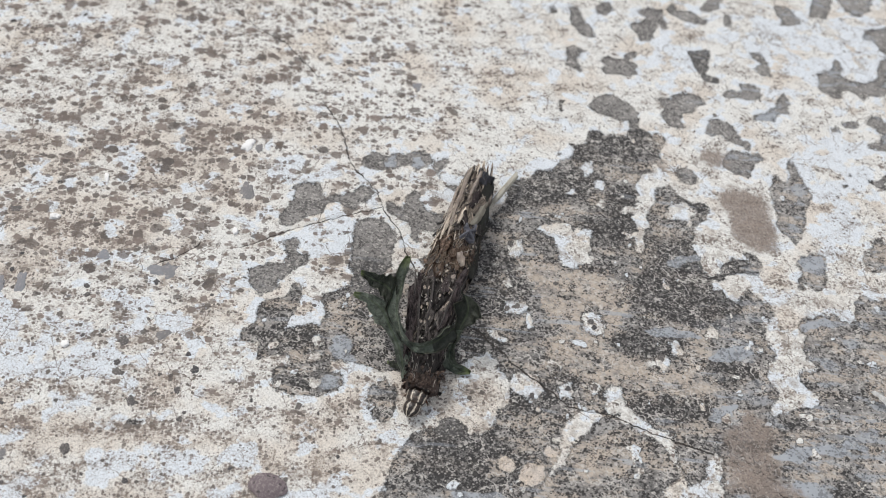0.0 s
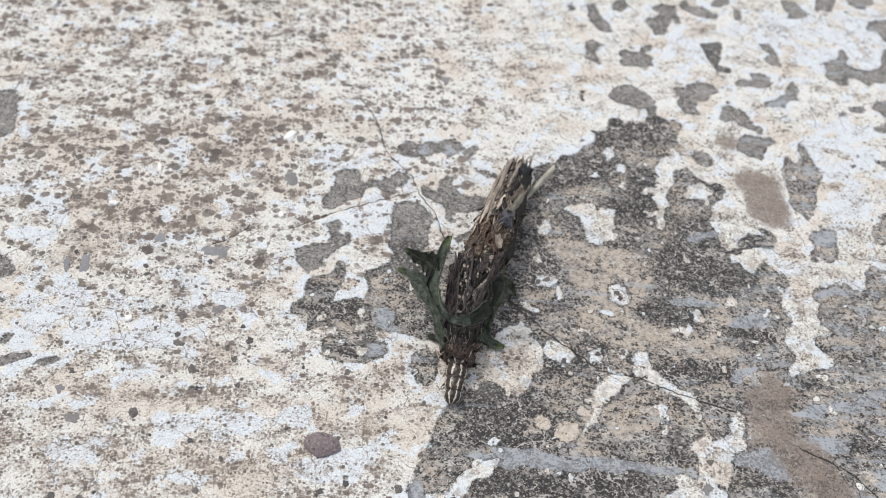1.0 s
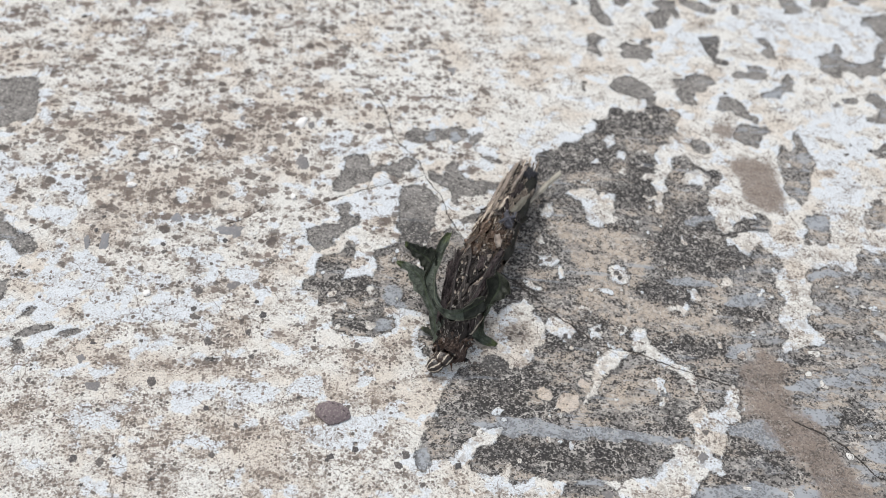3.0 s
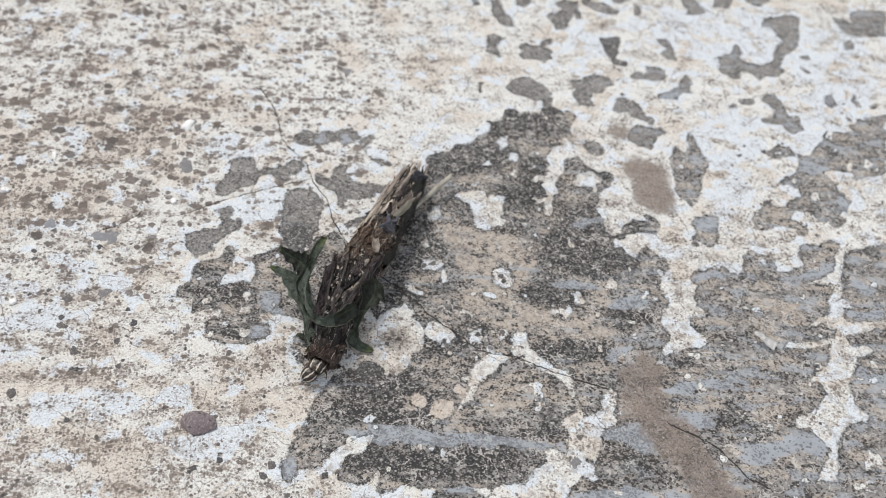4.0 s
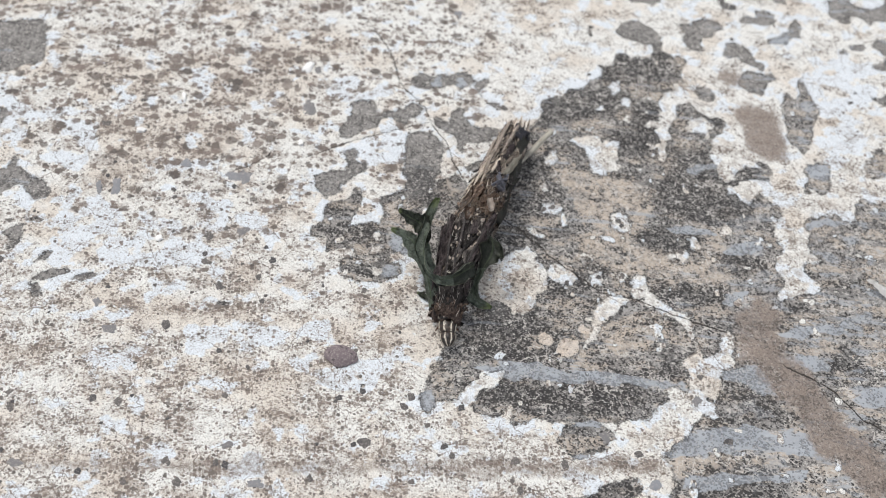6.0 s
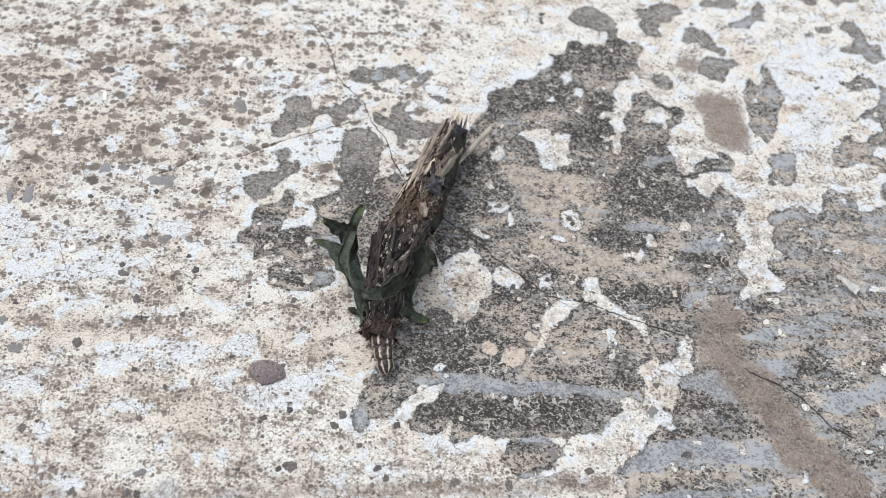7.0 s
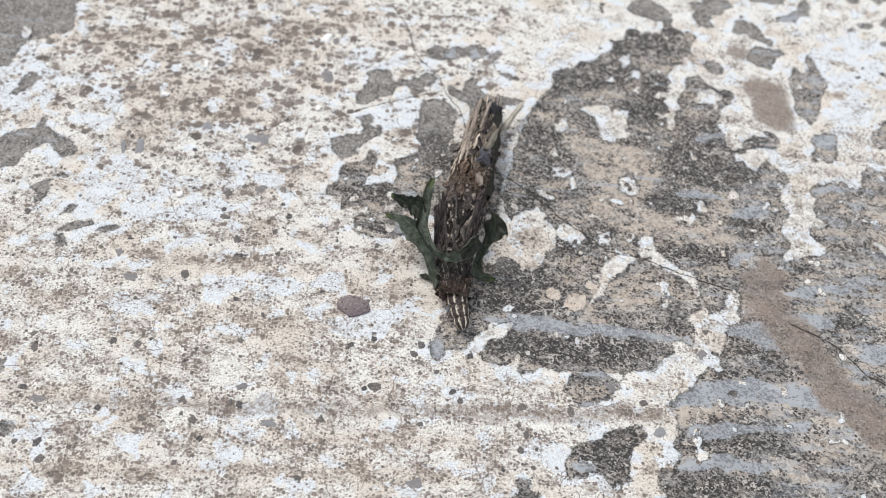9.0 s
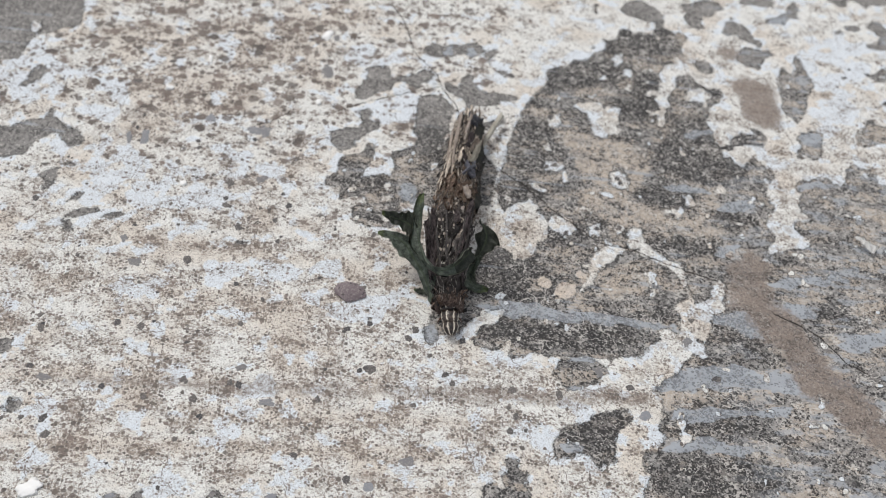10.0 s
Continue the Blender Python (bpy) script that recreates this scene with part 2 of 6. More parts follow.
    for size, limit, shift in ((0.36, 0.50, 9.0), (0.60, 0.58, 47.0), (1.0, 0.82, 71.0)):
        q = n.coords((0.85, 1, 1), 31, (shift, shift, 0))
        sep = n.node("SeparateColor")
        n.put(sep.inputs[0], n.cells(q, size, "Color"))
        crowd = n.math("ADD", sep.outputs[0], n.math("MULTIPLY", n.math("SUBTRACT", dense, 0.5), 2.0))
        pit = n.math("MULTIPLY", n.step(crowd, limit - 0.03, limit + 0.03), n.step(n.math("ADD", n.cells(q, size), n.math("MULTIPLY", n.math("ADD", fine, warp), 0.75)), 0.56, 0.34))
        pit = n.math("MULTIPLY", pit, n.math("SUBTRACT", 1.0, n.math("MULTIPLY", sep.outputs[1], 0.15)))
        black = pit if black is None else n.math("MAXIMUM", black, pit)
    grey = n.mix(n.math("MULTIPLY", n.math("MULTIPLY", black, n.math("SUBTRACT", 1.0, n.math("MULTIPLY", island, 0.35))), 0.96), grey, n.mix(grit, (0.012, 0.012, 0.013), (0.065, 0.061, 0.059)))
    for size, limit, shift in ((0.34, 0.60, 26.0), (0.70, 0.86, 83.0)):
        q = n.coords((0.85, 1, 1), 52, (shift, shift, 0))
        sep = n.node("SeparateColor")
        n.put(sep.inputs[0], n.cells(q, size, "Color"))
        salt = n.math("MULTIPLY", n.math("GREATER_THAN", sep.outputs[0], limit), n.step(n.math("ADD", n.cells(q, size), n.math("MULTIPLY", n.math("ADD", fine, warp), 0.6)), 0.52, 0.34))
        grey = n.mix(n.math("MULTIPLY", salt, n.math("ADD", 0.25, n.math("MULTIPLY", sep.outputs[2], 0.6))), grey, n.mix(sep.outputs[1], (0.24, 0.225, 0.21), (0.62, 0.585, 0.54)))
    vein = n.math("ABSOLUTE", n.math("SUBTRACT", n.noise(n.coords((0.8, 1, 1), 0, (15, 6, 1)), 1.5, 4.0, 0.6), 0.5))
    vein = n.math("MULTIPLY", n.step(vein, 0.022, 0.008), n.step(n.noise(p, 3.0, 2.0), 0.44, 0.56))
    grey = n.mix(n.math("MULTIPLY", vein, 0.75), grey, (0.05, 0.046, 0.045))
    # thin lines of lime left round worn hollows
    lace = n.math("ABSOLUTE", n.math("SUBTRACT", n.noise(n.coords((0.8, 1, 1), 21, (52, 36, 8)), 2.6, 3.0, 0.55), 0.5))
    lace = n.math("MULTIPLY", n.step(n.math("ADD", lace, n.math("MULTIPLY", fine, 0.02)), 0.020, 0.008), n.step(n.noise(shifted, 5.0, 2.0), 0.47, 0.56))
    lace = n.math("MULTIPLY", lace, n.math("SUBTRACT", 1.0, island))
    grey = n.mix(n.math("MULTIPLY", lace, 0.75), grey, (0.62, 0.585, 0.54))
    # bluish cement skim on the bare part
    skim = n.step(n.math("ADD", n.attr("skim"), n.math("MULTIPLY", n.math("SUBTRACT", n.noise(n.coords((0.4, 1, 1), -7, (5, 5, 0)), 1.6, 4.0), 0.5), 3.4)), -0.20, 0.25)
    streak = n.step(n.noise(n.coords((0.10, 1, 1), -6, (5, 55, 0)), 1.7, 3.0), 0.61, 0.66)
    skim = n.math("MAXIMUM", skim, n.math("MULTIPLY", streak, n.step(n.noise(shifted, 14.0), 0.48, 0.56, 0.0, 0.7)))
    film = n.step(n.noise(n.coords((0.45, 1, 1), -7, (61, 9, 0)), 2.6, 4.0, 0.6), 0.53, 0.61, 0.0, 0.75)
    skim = n.math("MAXIMUM", skim, n.math("MULTIPLY", film, n.attr("worn")))
    skim = n.math("MULTIPLY", skim, n.math("SUBTRACT", 1.0, n.math("MULTIPLY", black, 0.5)))
    grey = n.mix(n.math("MULTIPLY", skim, 0.90), grey, n.mix(n.noise(brushed, 2.0, 3.0), (0.295, 0.315, 0.340), (0.47, 0.50, 0.535)))
    colour = n.mix(bare, cream, grey)
    # worn rim of the coat
    rim = n.math("MULTIPLY", n.step(edge, -0.10, 0.06), n.step(edge, 0.55, 0.15))
    colour = n.mix(n.math("MULTIPLY", rim, n.step(n.noise(p, 1.8), 0.42, 0.62, 0.0, 0.62)), colour, (0.06, 0.056, 0.055))
    # dried mud
    mudf = n.math("ADD", n.attr("mud"), n.math("MULTIPLY", lobes, 6.0))
    mud = n.math("MULTIPLY", n.step(mudf, -0.9, 1.2), n.step(n.math("ADD", grain, n.math("MULTIPLY", mudf, 0.06)), 0.34, 0.60, 0.45, 1.0))
    mud = n.math("MULTIPLY", mud, n.math("SUBTRACT", 1.0, n.math("MULTIPLY", n.math("MULTIPLY", black, bare), 0.45)))
    mudc = n.mix(n.noise(n.coords((0.25, 1, 1), -35), 1.2, 5.0, 0.65), (0.155, 0.124, 0.104), (0.36, 0.295, 0.25))
    mudc = n.mix(n.math("MULTIPLY", n.step(grit, 0.54, 0.68), 0.5), mudc, (0.09, 0.075, 0.065))
    mudc = n.mix(n.step(n.noise(n.coords((1, 1, 1), 33, (7, 7, 7)), 0.5, 3.0, 0.65), 0.50, 0.72, 0.0, 0.6), mudc, (0.47, 0.41, 0.36))
    mudc = n.mix(n.step(n.noise(n.coords((1, 1, 1), 61, (17, 5, 7)), 0.36, 2.0, 0.65), 0.53, 0.66, 0.0, 0.7), mudc, (0.10, 0.086, 0.078))
    colour = n.mix(n.math("MULTIPLY", mud, 0.90), colour, mudc)
    # dirt in the cracks
    crackw = n.math("ADD", n.math("ADD", 0.08, n.math("MULTIPLY", bare, 0.04)), n.math("MULTIPLY", lobes, 0.34))
    crack = n.step(n.math("SUBTRACT", n.math("ABSOLUTE", n.math("ADD", n.attr("crack"), n.math("MULTIPLY", warp, 0.55))), crackw), 0.04, -0.04)
    colour = n.mix(n.math("MULTIPLY", crack, 0.93), colour, (0.055, 0.047, 0.043))
    height = n.math("ADD", n.math("MULTIPLY", grit, 0.5), n.math("MULTIPLY", grain, 0.7))
    height = n.math("SUBTRACT", height, n.math("MULTIPLY", n.math("MULTIPLY", black, bare), 0.5))
    height = n.math("SUBTRACT", height, n.math("MULTIPLY", crack, 1.2))
    height = n.math("ADD", height, n.math("MULTIPLY", n.math("SUBTRACT", 1.0, bare), 0.9))
    return n.finish(colour, n.mix(skim, (0.9, 0.9, 0.9), (0.6, 0.6, 0.6)), height, 0.18, 0.3)


def stone_material(name, dark, light):
    n = Nodes(name)
    p = n.coords()
    info = n.node("ObjectInfo").outputs["Random"]
    c = n.mix(info, dark, light)
    c = n.mix(n.step(n.noise(p, 0.35, 3.0, 0.6), 0.45, 0.7), c, n.mix(0.5, c, (0.45, 0.40, 0.37)))
    c = n.mix(n.step(n.noise(p, 0.8, 3.0), 0.58, 0.7), c, n.mix(0.65, c, (0.02, 0.02, 0.02)))
    return n.finish(c, 0.75, n.noise(p, 0.25, 3.0), 0.15)


def sand_material():
    n = Nodes("dark_sand")
    r = n.node("NewGeometry").outputs["Random Per Island"]
    c = n.mix(r, (0.06, 0.055, 0.05), (0.27, 0.21, 0.175))
    c = n.mix(n.noise(n.coords(), 0.3, 2.0), c, n.mix(0.5, c, (0.3, 0.27, 0.25)))
    return n.finish(c, 0.8)


def chip_material():
    n = Nodes("white_chip")
    c = n.mix(n.noise(n.coords(), 0.7, 3.0), (0.93, 0.925, 0.91), (0.86, 0.84, 0.80))
    return n.finish(c, 0.6, n.noise(n.coords(), 0.3), 0.08)


def fibre_material(name, dark, light, grain=(1, 0.10, 1), size=0.45, rough=0.85, front=1.0):
    n = Nodes(name)
    p = n.coords(grain)
    r = n.node("ObjectInfo").outputs["Random"]
    f = n.noise(p, size, 4.0, 0.65)
    c = n.mix(n.step(f, 0.32, 0.68), dark, light)
    c = n.mix(n.math("MULTIPLY", n.step(r, 0.35, 0.85), 0.72), c, n.mix(0.75, c, dark))
    blotch = n.step(n.noise(n.coords((1, 0.5, 1)), 1.6, 3.0), 0.52, 0.66)
    c = n.mix(n.math("MULTIPLY", blotch, 0.40), c, tuple(0.35 * v for v in dark))
    dust = n.step(n.noise(n.coords((1, 0.7, 1)), 0.22, 3.0, 0.7), 0.58, 0.67)
    c = n.mix(n.math("MULTIPLY", dust, 0.45), c, (0.40, 0.355, 0.32))
    if front < 1.0:
        # the front of the case is darker
        sep = n.node("SeparateXYZ")
        n.put(sep.inputs[0], n.coords())
        c = n.mix(n.step(sep.outputs[1], 19.0, 13.0, 0.0, 1.0 - front), c, (0.02, 0.017, 0.015))
    return n.finish(c, rough, f, 0.25)


def fibre_mix():
    n = Nodes("loose_fibres")
    r = n.node("NewGeometry").outputs["Random Per Island"]
    c = n.mix(n.step(r, 0.0, 0.7), (0.018, 0.016, 0.016), (0.15, 0.126, 0.118))
    c = n.mix(n.step(r, 0.70, 1.0), c, (0.68, 0.63, 0.56))
    sep = n.node("SeparateXYZ")
    n.put(sep.inputs[0], n.coords())
    rusty = n.math("MULTIPLY", n.step(sep.outputs[1], 15.0, 19.0), n.step(sep.outputs[1], 29.0, 25.0))
    c = n.mix(n.math("MULTIPLY", rusty, n.step(r, 0.95, 0.6, 0.1, 0.7)), c, (0.32, 0.235, 0.165))
    c = n.mix(n.math("MULTIPLY", n.step(sep.outputs[1], 18.0, 12.0, 0.0, 0.72), n.step(r, 0.86, 0.80)), c, (0.02, 0.017, 0.015))
    return n.finish(n.mix(n.math("MULTIPLY", n.noise(n.coords(), 0.6), 0.5), c, (0.03, 0.025, 0.02)), 0.8)


def leaf_material(name, dark, light):
    """A limp leaf's skin; its face and its back differ in tone."""
    n = Nodes(name)
    p = n.coords()
    c = n.mix(n.step(n.noise(p, 1.4, 4.0, 0.6), 0.34, 0.66), dark, light)
    c = n.mix(n.step(n.noise(n.coords((1, 1, 1), 0, (4, 4, 4)), 0.9, 4.0, 0.65), 0.46, 0.62, 0.0, 0.55), c, (0.03, 0.034, 0.026))
    c = n.mix(n.step(n.noise(p, 0.5, 3.0), 0.60, 0.72, 0.0, 0.6), c, (0.085, 0.11, 0.07))
    across = n.attr("across")
    vein = n.step(n.math("ABSOLUTE", across), 0.14, 0.03)
    c = n.mix(n.math("MULTIPLY", vein, 0.55), c, (0.12, 0.16, 0.085))
    # edge highlights are put into the colour as a pale rim
    rim = n.step(n.math("ABSOLUTE", across), 0.90, 1.0)
    c = n.mix(n.math("MULTIPLY", rim, 0.8), c, (0.34, 0.35, 0.27))
    tip = n.step(n.math("ADD", n.attr("along"), n.math("MULTIPLY", n.math("SUBTRACT", n.noise(p, 0.8), 0.5), 0.12)), 0.90, 0.98)
    c = n.mix(n.math("MULTIPLY", tip, 0.6), c, (0.24, 0.30, 0.11))
    side = n.step(n.math("ABSOLUTE", n.math("SINE", n.math("ADD", n.math("MULTIPLY", n.attr("along"), 42.0), n.math("MULTIPLY", n.math("ABSOLUTE", across), 5.0)))), 0.12, 0.0)
    return n.finish(c, 0.50, n.math("ADD", n.math("MULTIPLY", n.noise(p, 0.5, 4.0), 1.6), n.math("MULTIPLY", n.math("MAXIMUM", vein, n.math("MULTIPLY", side, 0.5)), -0.6)), 0.12, 0.45)


def larva_material(name, ground, line, rows):
    """Dark skin with pale lines that run along the body."""
    n = Nodes(name)
    p = n.coords()
    ang = n.math("ADD", n.attr("around"), n.math("MULTIPLY", n.math("SUBTRACT", n.noise(p, 0.8, 2.0), 0.5), 0.075))
    wave = n.math("ABSOLUTE", n.math("SUBTRACT", n.math("FRACT", n.math("MULTIPLY", ang, rows)), 0.5))
    stripe = n.step(n.math("ADD", wave, n.math("MULTIPLY", n.math("SUBTRACT", n.noise(p, 0.45, 2.0), 0.5), 0.36)), 0.170, 0.085)
    gap = n.step(n.math("ADD", n.attr("joint"), n.math("MULTIPLY", n.math("SUBTRACT", n.noise(p, 0.5), 0.5), 0.5)), 0.16, 0.34)
    stripe = n.math("MULTIPLY", stripe, gap)
    c = n.mix(n.step(n.noise(p, 0.5, 3.0, 0.65), 0.42, 0.66), ground, (0.075, 0.050, 0.036))
    c = n.mix(stripe, c, n.mix(n.step(n.noise(p, 0.4, 3.0), 0.40, 0.66), line, tuple(0.35 * v for v in line)))
    return n.finish(c, 0.32, n.noise(p, 0.22, 2.0), 0.06, 0.55)


def plain_rough(name, a, b, size=0.8, rough=0.7):
    n = Nodes(name)
    return n.finish(n.mix(n.noise(n.coords(), size, 4.0), a, b), rough, n.noise(n.coords(), size * 0.5, 3.0), 0.12)


MAT_GROUND = limewash_material()
MAT_STONE = stone_material("dark_aggregate", (0.055, 0.055, 0.058), (0.15, 0.135, 0.125))
MAT_GREY_STONE = stone_material("grey_aggregate", (0.20, 0.19, 0.185), (0.27, 0.28, 0.30))
MAT_PURPLE = stone_material("purple_aggregate", (0.15, 0.122, 0.128), (0.20, 0.158, 0.165))
MAT_SAND = sand_material()
MAT_CHIP = chip_material()
MAT_SILK = fibre_material("silk_and_debris", (0.05, 0.043, 0.040), (0.36, 0.318, 0.292), (1, 0.25, 1), 0.6)
MAT_CASE = fibre_material("matted_silk", (0.020, 0.017, 0.016), (0.17, 0.145, 0.135), (1, 0.25, 1), 0.6, 0.85, 0.30)
MAT_STRAW = fibre_material("dry_straw", (0.12, 0.09, 0.072), (0.82, 0.71, 0.58))
MAT_BARK = fibre_material("dark_bark", (0.016, 0.015, 0.015), (0.115, 0.10, 0.093))
MAT_FIBRE = fibre_mix()
MAT_PLUM = fibre_material("plum_brown_bark", (0.020, 0.015, 0.016), (0.225, 0.18, 0.176), (1, 0.35, 1), 0.45)
MAT_RUST = fibre_material("rusty_frass", (0.070, 0.043, 0.031), (0.43, 0.31, 0.232), (1, 0.5, 1), 0.35)
MAT_COLLAR = fibre_material("dark_frass", (0.033, 0.022, 0.018), (0.23, 0.165, 0.135), (1, 0.5, 1), 0.35)
MAT_PALE = fibre_material("pale_flake", (0.48, 0.40, 0.34), (0.76, 0.68, 0.60), (1, 0.4, 1), 0.5)
MAT_BLUE_BIT = plain_rough("withered_blue_black_leaf", (0.018, 0.018, 0.022), (0.12, 0.12, 0.14), 0.5, 0.5)
MAT_CURL = plain_rough("curled_blue_grey_scrap", (0.08, 0.08, 0.095), (0.42, 0.42, 0.48), 0.5, 0.4)
MAT_STEM = fibre_material("bleached_stem", (0.36, 0.33, 0.27), (0.56, 0.53, 0.45))
MAT_LEAF = leaf_material("wilted_leaf", (0.095, 0.120, 0.092), (0.255, 0.295, 0.235))
# dark tone for the leaf's back and for shade painted on its flaps
MAT_LEAF_BACK_AND_SHADE = leaf_material("wilted_leaf_back_and_shade", (0.030, 0.035, 0.027), (0.092, 0.102, 0.078))
MAT_DARK_LEAF = plain_rough("withered_dark_leaf", (0.03, 0.031, 0.026), (0.085, 0.083, 0.070))
MAT_THORAX = larva_material("striped_thorax", (0.009, 0.006, 0.005), (0.66, 0.59, 0.48), 8.0)
MAT_HEAD = larva_material("striped_head", (0.010, 0.007, 0.006), (0.62, 0.55, 0.45), 8.0)
MAT_LEG = plain_rough("amber_leg", (0.05, 0.022, 0.012), (0.13, 0.06, 0.03), 0.4, 0.35)

# ---- plan of the slab, in millimetres: outlines of lost and left coat, and patches as (x, y, half length, half width, turn) ----
PLAN = {}


def outline(kind, corners):
    """Adds a closed outline to the plan; '+' goes on with the one before."""
    if kind == "+":
        PLAN["last"].extend(corners)
    else:
        PLAN["last"] = list(corners)
        PLAN.setdefault(kind, []).append(PLAN["last"])


outline('bare', [
    (18.1, 109.7), (17.7, 112.8), (19.7, 114.2), (22.5, 114.9), (24.1, 117), (26.9, 117.8), (28.7, 120.2), (30.6, 121.5), (31.2, 124.1),
    (30.6, 125.2), (33.8, 126.1), (34.7, 129.3), (37.1, 130.4), (38.4, 129.2), (40.3, 129.2), (42.3, 129.6), (43.3, 131.5), (45.6, 132.1),
    (47.6, 130.8), (50.2, 131.1), (51.2, 129.5), (49.8, 127.4), (49.4, 126.2), (49.9, 122.9), (48.4, 117.8), (50.8, 116.4), (52.6, 114.2),
    (55, 112.9), (57, 113.9), (58.1, 112.5), (57.9, 108.6), (55.1, 107.5), (54.8, 103.8), (54.3, 101.5), (57.2, 99.6), (62.2, 100.8), (65.1, 100),
    (63.8, 102.4), (65.4, 102.6), (67.3, 100.6), (67.1, 98.4), (65.5, 97.4), (62.8, 97.1), (59.4, 96.2), (61.6, 94.3)
])
outline('+', [
    (63.4, 94.2), (64.5, 93.2), (66.6, 91.4), (71.6, 88.4), (76.4, 89.6), (78.9, 90.5), (80.5, 89.3), (82.8, 88.8), (83.9, 92.3), (83.5, 93.7),
    (86.1, 94.9), (89, 94.2), (90.3, 95.1), (90.6, 93), (90.7, 90.3), (93.1, 90.5), (95.8, 92.1), (95.8, 95.6), (96.9, 97.8), (100.7, 98.6),
    (103.4, 99.9), (105.1, 99.3), (104.5, 96.4), (109.2, 98.3), (115.8, 100.4), (135.7, 100.9), (136.6, 88.5), (126.8, 58.6), (108.1, 43.6),
    (101.1, 16.1), (53.9, 9.7), (39.1, 11.3), (39.6, 16.2), (40.6, 19.2), (39.2, 20.5), (39.7, 23.1), (41.7, 23.9), (42.7, 26.1), (41.7, 27.5),
    (42.8, 30.3), (42.6, 34.1), (40.4, 34.9), (41.9, 37.4), (40.4, 40.6), (38.4, 41.2), (34.2, 40.4)
])
outline('+', [
    (31.1, 40), (24.9, 39.2), (23.3, 39.5), (21.2, 38.9), (19.1, 39.2), (17.6, 38.4), (16.1, 37.6), (14.5, 38.5), (14.6, 41.5), (13.8, 40.7),
    (12.4, 38.8), (10.3, 39), (8.1, 39.9), (6.4, 41.4), (-0.4, 39.6), (-0.5, 41.5), (-0.4, 44), (1.5, 48.7), (1.8, 51.4), (3.1, 55.2), (5.4, 58.1),
    (10.3, 61.3), (14.6, 58.9), (16.6, 60.7), (11.9, 67.3), (9, 76.7), (10, 84.6), (11.1, 92.8), (14, 101.8)
])
outline('bare', [
    (24.2, 19.9), (23.6, 21.9), (24, 23.5), (24.9, 25.1), (26.9, 26.3), (29.8, 27.4), (30.8, 29.2), (33.8, 29.4), (36.3, 30.5), (37.1, 29),
    (36.3, 27.3), (34.8, 26), (34.3, 23.9), (34.8, 21.4), (34.4, 20.1), (32.4, 19.9), (32, 18.5), (31, 19.4), (30, 21.2), (28.5, 21.5), (26.6, 20.1)
])
outline('bare', [
    (12.2, 8.1), (12.2, 13.3), (14, 14.5), (15.8, 15.8), (16.2, 17.3), (15.4, 18.5), (16.5, 19.3), (17.8, 18.5), (18.1, 17.1), (19.6, 16.3),
    (19.2, 14.8), (20.1, 13.4), (21, 9.3)
])
outline('bare', [
    (24.3, 39.1), (23.4, 36.9), (23, 35.2), (24.1, 33.9), (25.6, 32.8), (27.2, 32.4), (28.1, 33.7), (30.2, 34.3), (31.2, 35.2), (32.4, 36.6),
    (32.7, 38.3), (31.1, 39.2), (29, 40.1)
])
outline('plain', [
    (-24.3, 96.6), (-24.5, 99.2), (-23.4, 101.5), (-22.8, 104.6), (-23.4, 106), (-22, 107.3), (-19.1, 107.6), (-17.8, 105.9), (-17.2, 103.7),
    (-16.2, 104.5), (-14.5, 105), (-12.2, 105.7), (-11.2, 107.4), (-10.7, 108.5), (-8.9, 108.4), (-7.8, 106.6), (-8.4, 104.6), (-10.1, 103.7),
    (-11.1, 102.1), (-12.9, 102.2), (-14.8, 103.2), (-16.5, 102.7), (-16.7, 100.3), (-18.9, 99.1), (-20.5, 98.2), (-22, 96.9)
])
outline('plain', [
    (-11.1, 113.6), (-11.1, 116), (-9.5, 117.5), (-7.1, 116.8), (-4.4, 117.1), (-2.1, 118.3), (0.3, 119.3), (1.8, 117.5), (3.7, 116.9), (5.5, 117.9),
    (6, 116.6), (4.5, 114.2), (4.7, 112.2), (3.6, 113.7), (2.6, 115.6), (0.2, 114.4), (-2.3, 114.6), (-5.3, 113.5), (-7.6, 112.4), (-9.5, 112.7)
])
outline('plain', [
    (6.1, 110.6), (7.9, 110.8), (10.1, 109.7), (10.5, 108.9), (8.7, 108.7), (6.8, 109.5)
])
outline('plain', [
    (-5.5, 104.9), (-3.7, 105.1), (-2.3, 103.8), (-1.5, 104.3), (-1.1, 106.9), (-0.4, 108.1), (0.9, 107.9), (1.9, 105.7), (1.8, 104.2), (4.3, 103.4),
    (6.7, 104), (8.5, 103.4), (10.9, 103.7), (12.2, 102.3), (10.4, 101.7), (7.5, 101.4), (7, 99.6), (4.7, 99), (2.3, 99.4), (1.8, 98.3), (1.5, 96.1),
    (0.8, 96.8), (0.3, 98.6), (-0.2, 100.3), (-2.6, 101.2), (-4.6, 102.8)
])
outline('plain', [
    (2.5, 92), (3, 92.7), (5.2, 93.6), (7.4, 95.6), (9, 96.6), (8.8, 94.7), (7, 92.4), (4.8, 91.5), (3.1, 91.1)
])
outline('plain', [
    (-10.4, 99.2), (-8.4, 100.3), (-5.5, 100.5), (-4.2, 99.1), (-2.4, 97.1), (-2.3, 92.9), (-2.6, 90.8), (-3.3, 88.7), (-3.2, 86), (-4.3, 86.1),
    (-5.9, 85), (-6.2, 83), (-8.6, 82.8), (-9.3, 85.4), (-9.1, 88.1), (-10.4, 89.3), (-10.2, 92.1), (-10.3, 96.3)
])
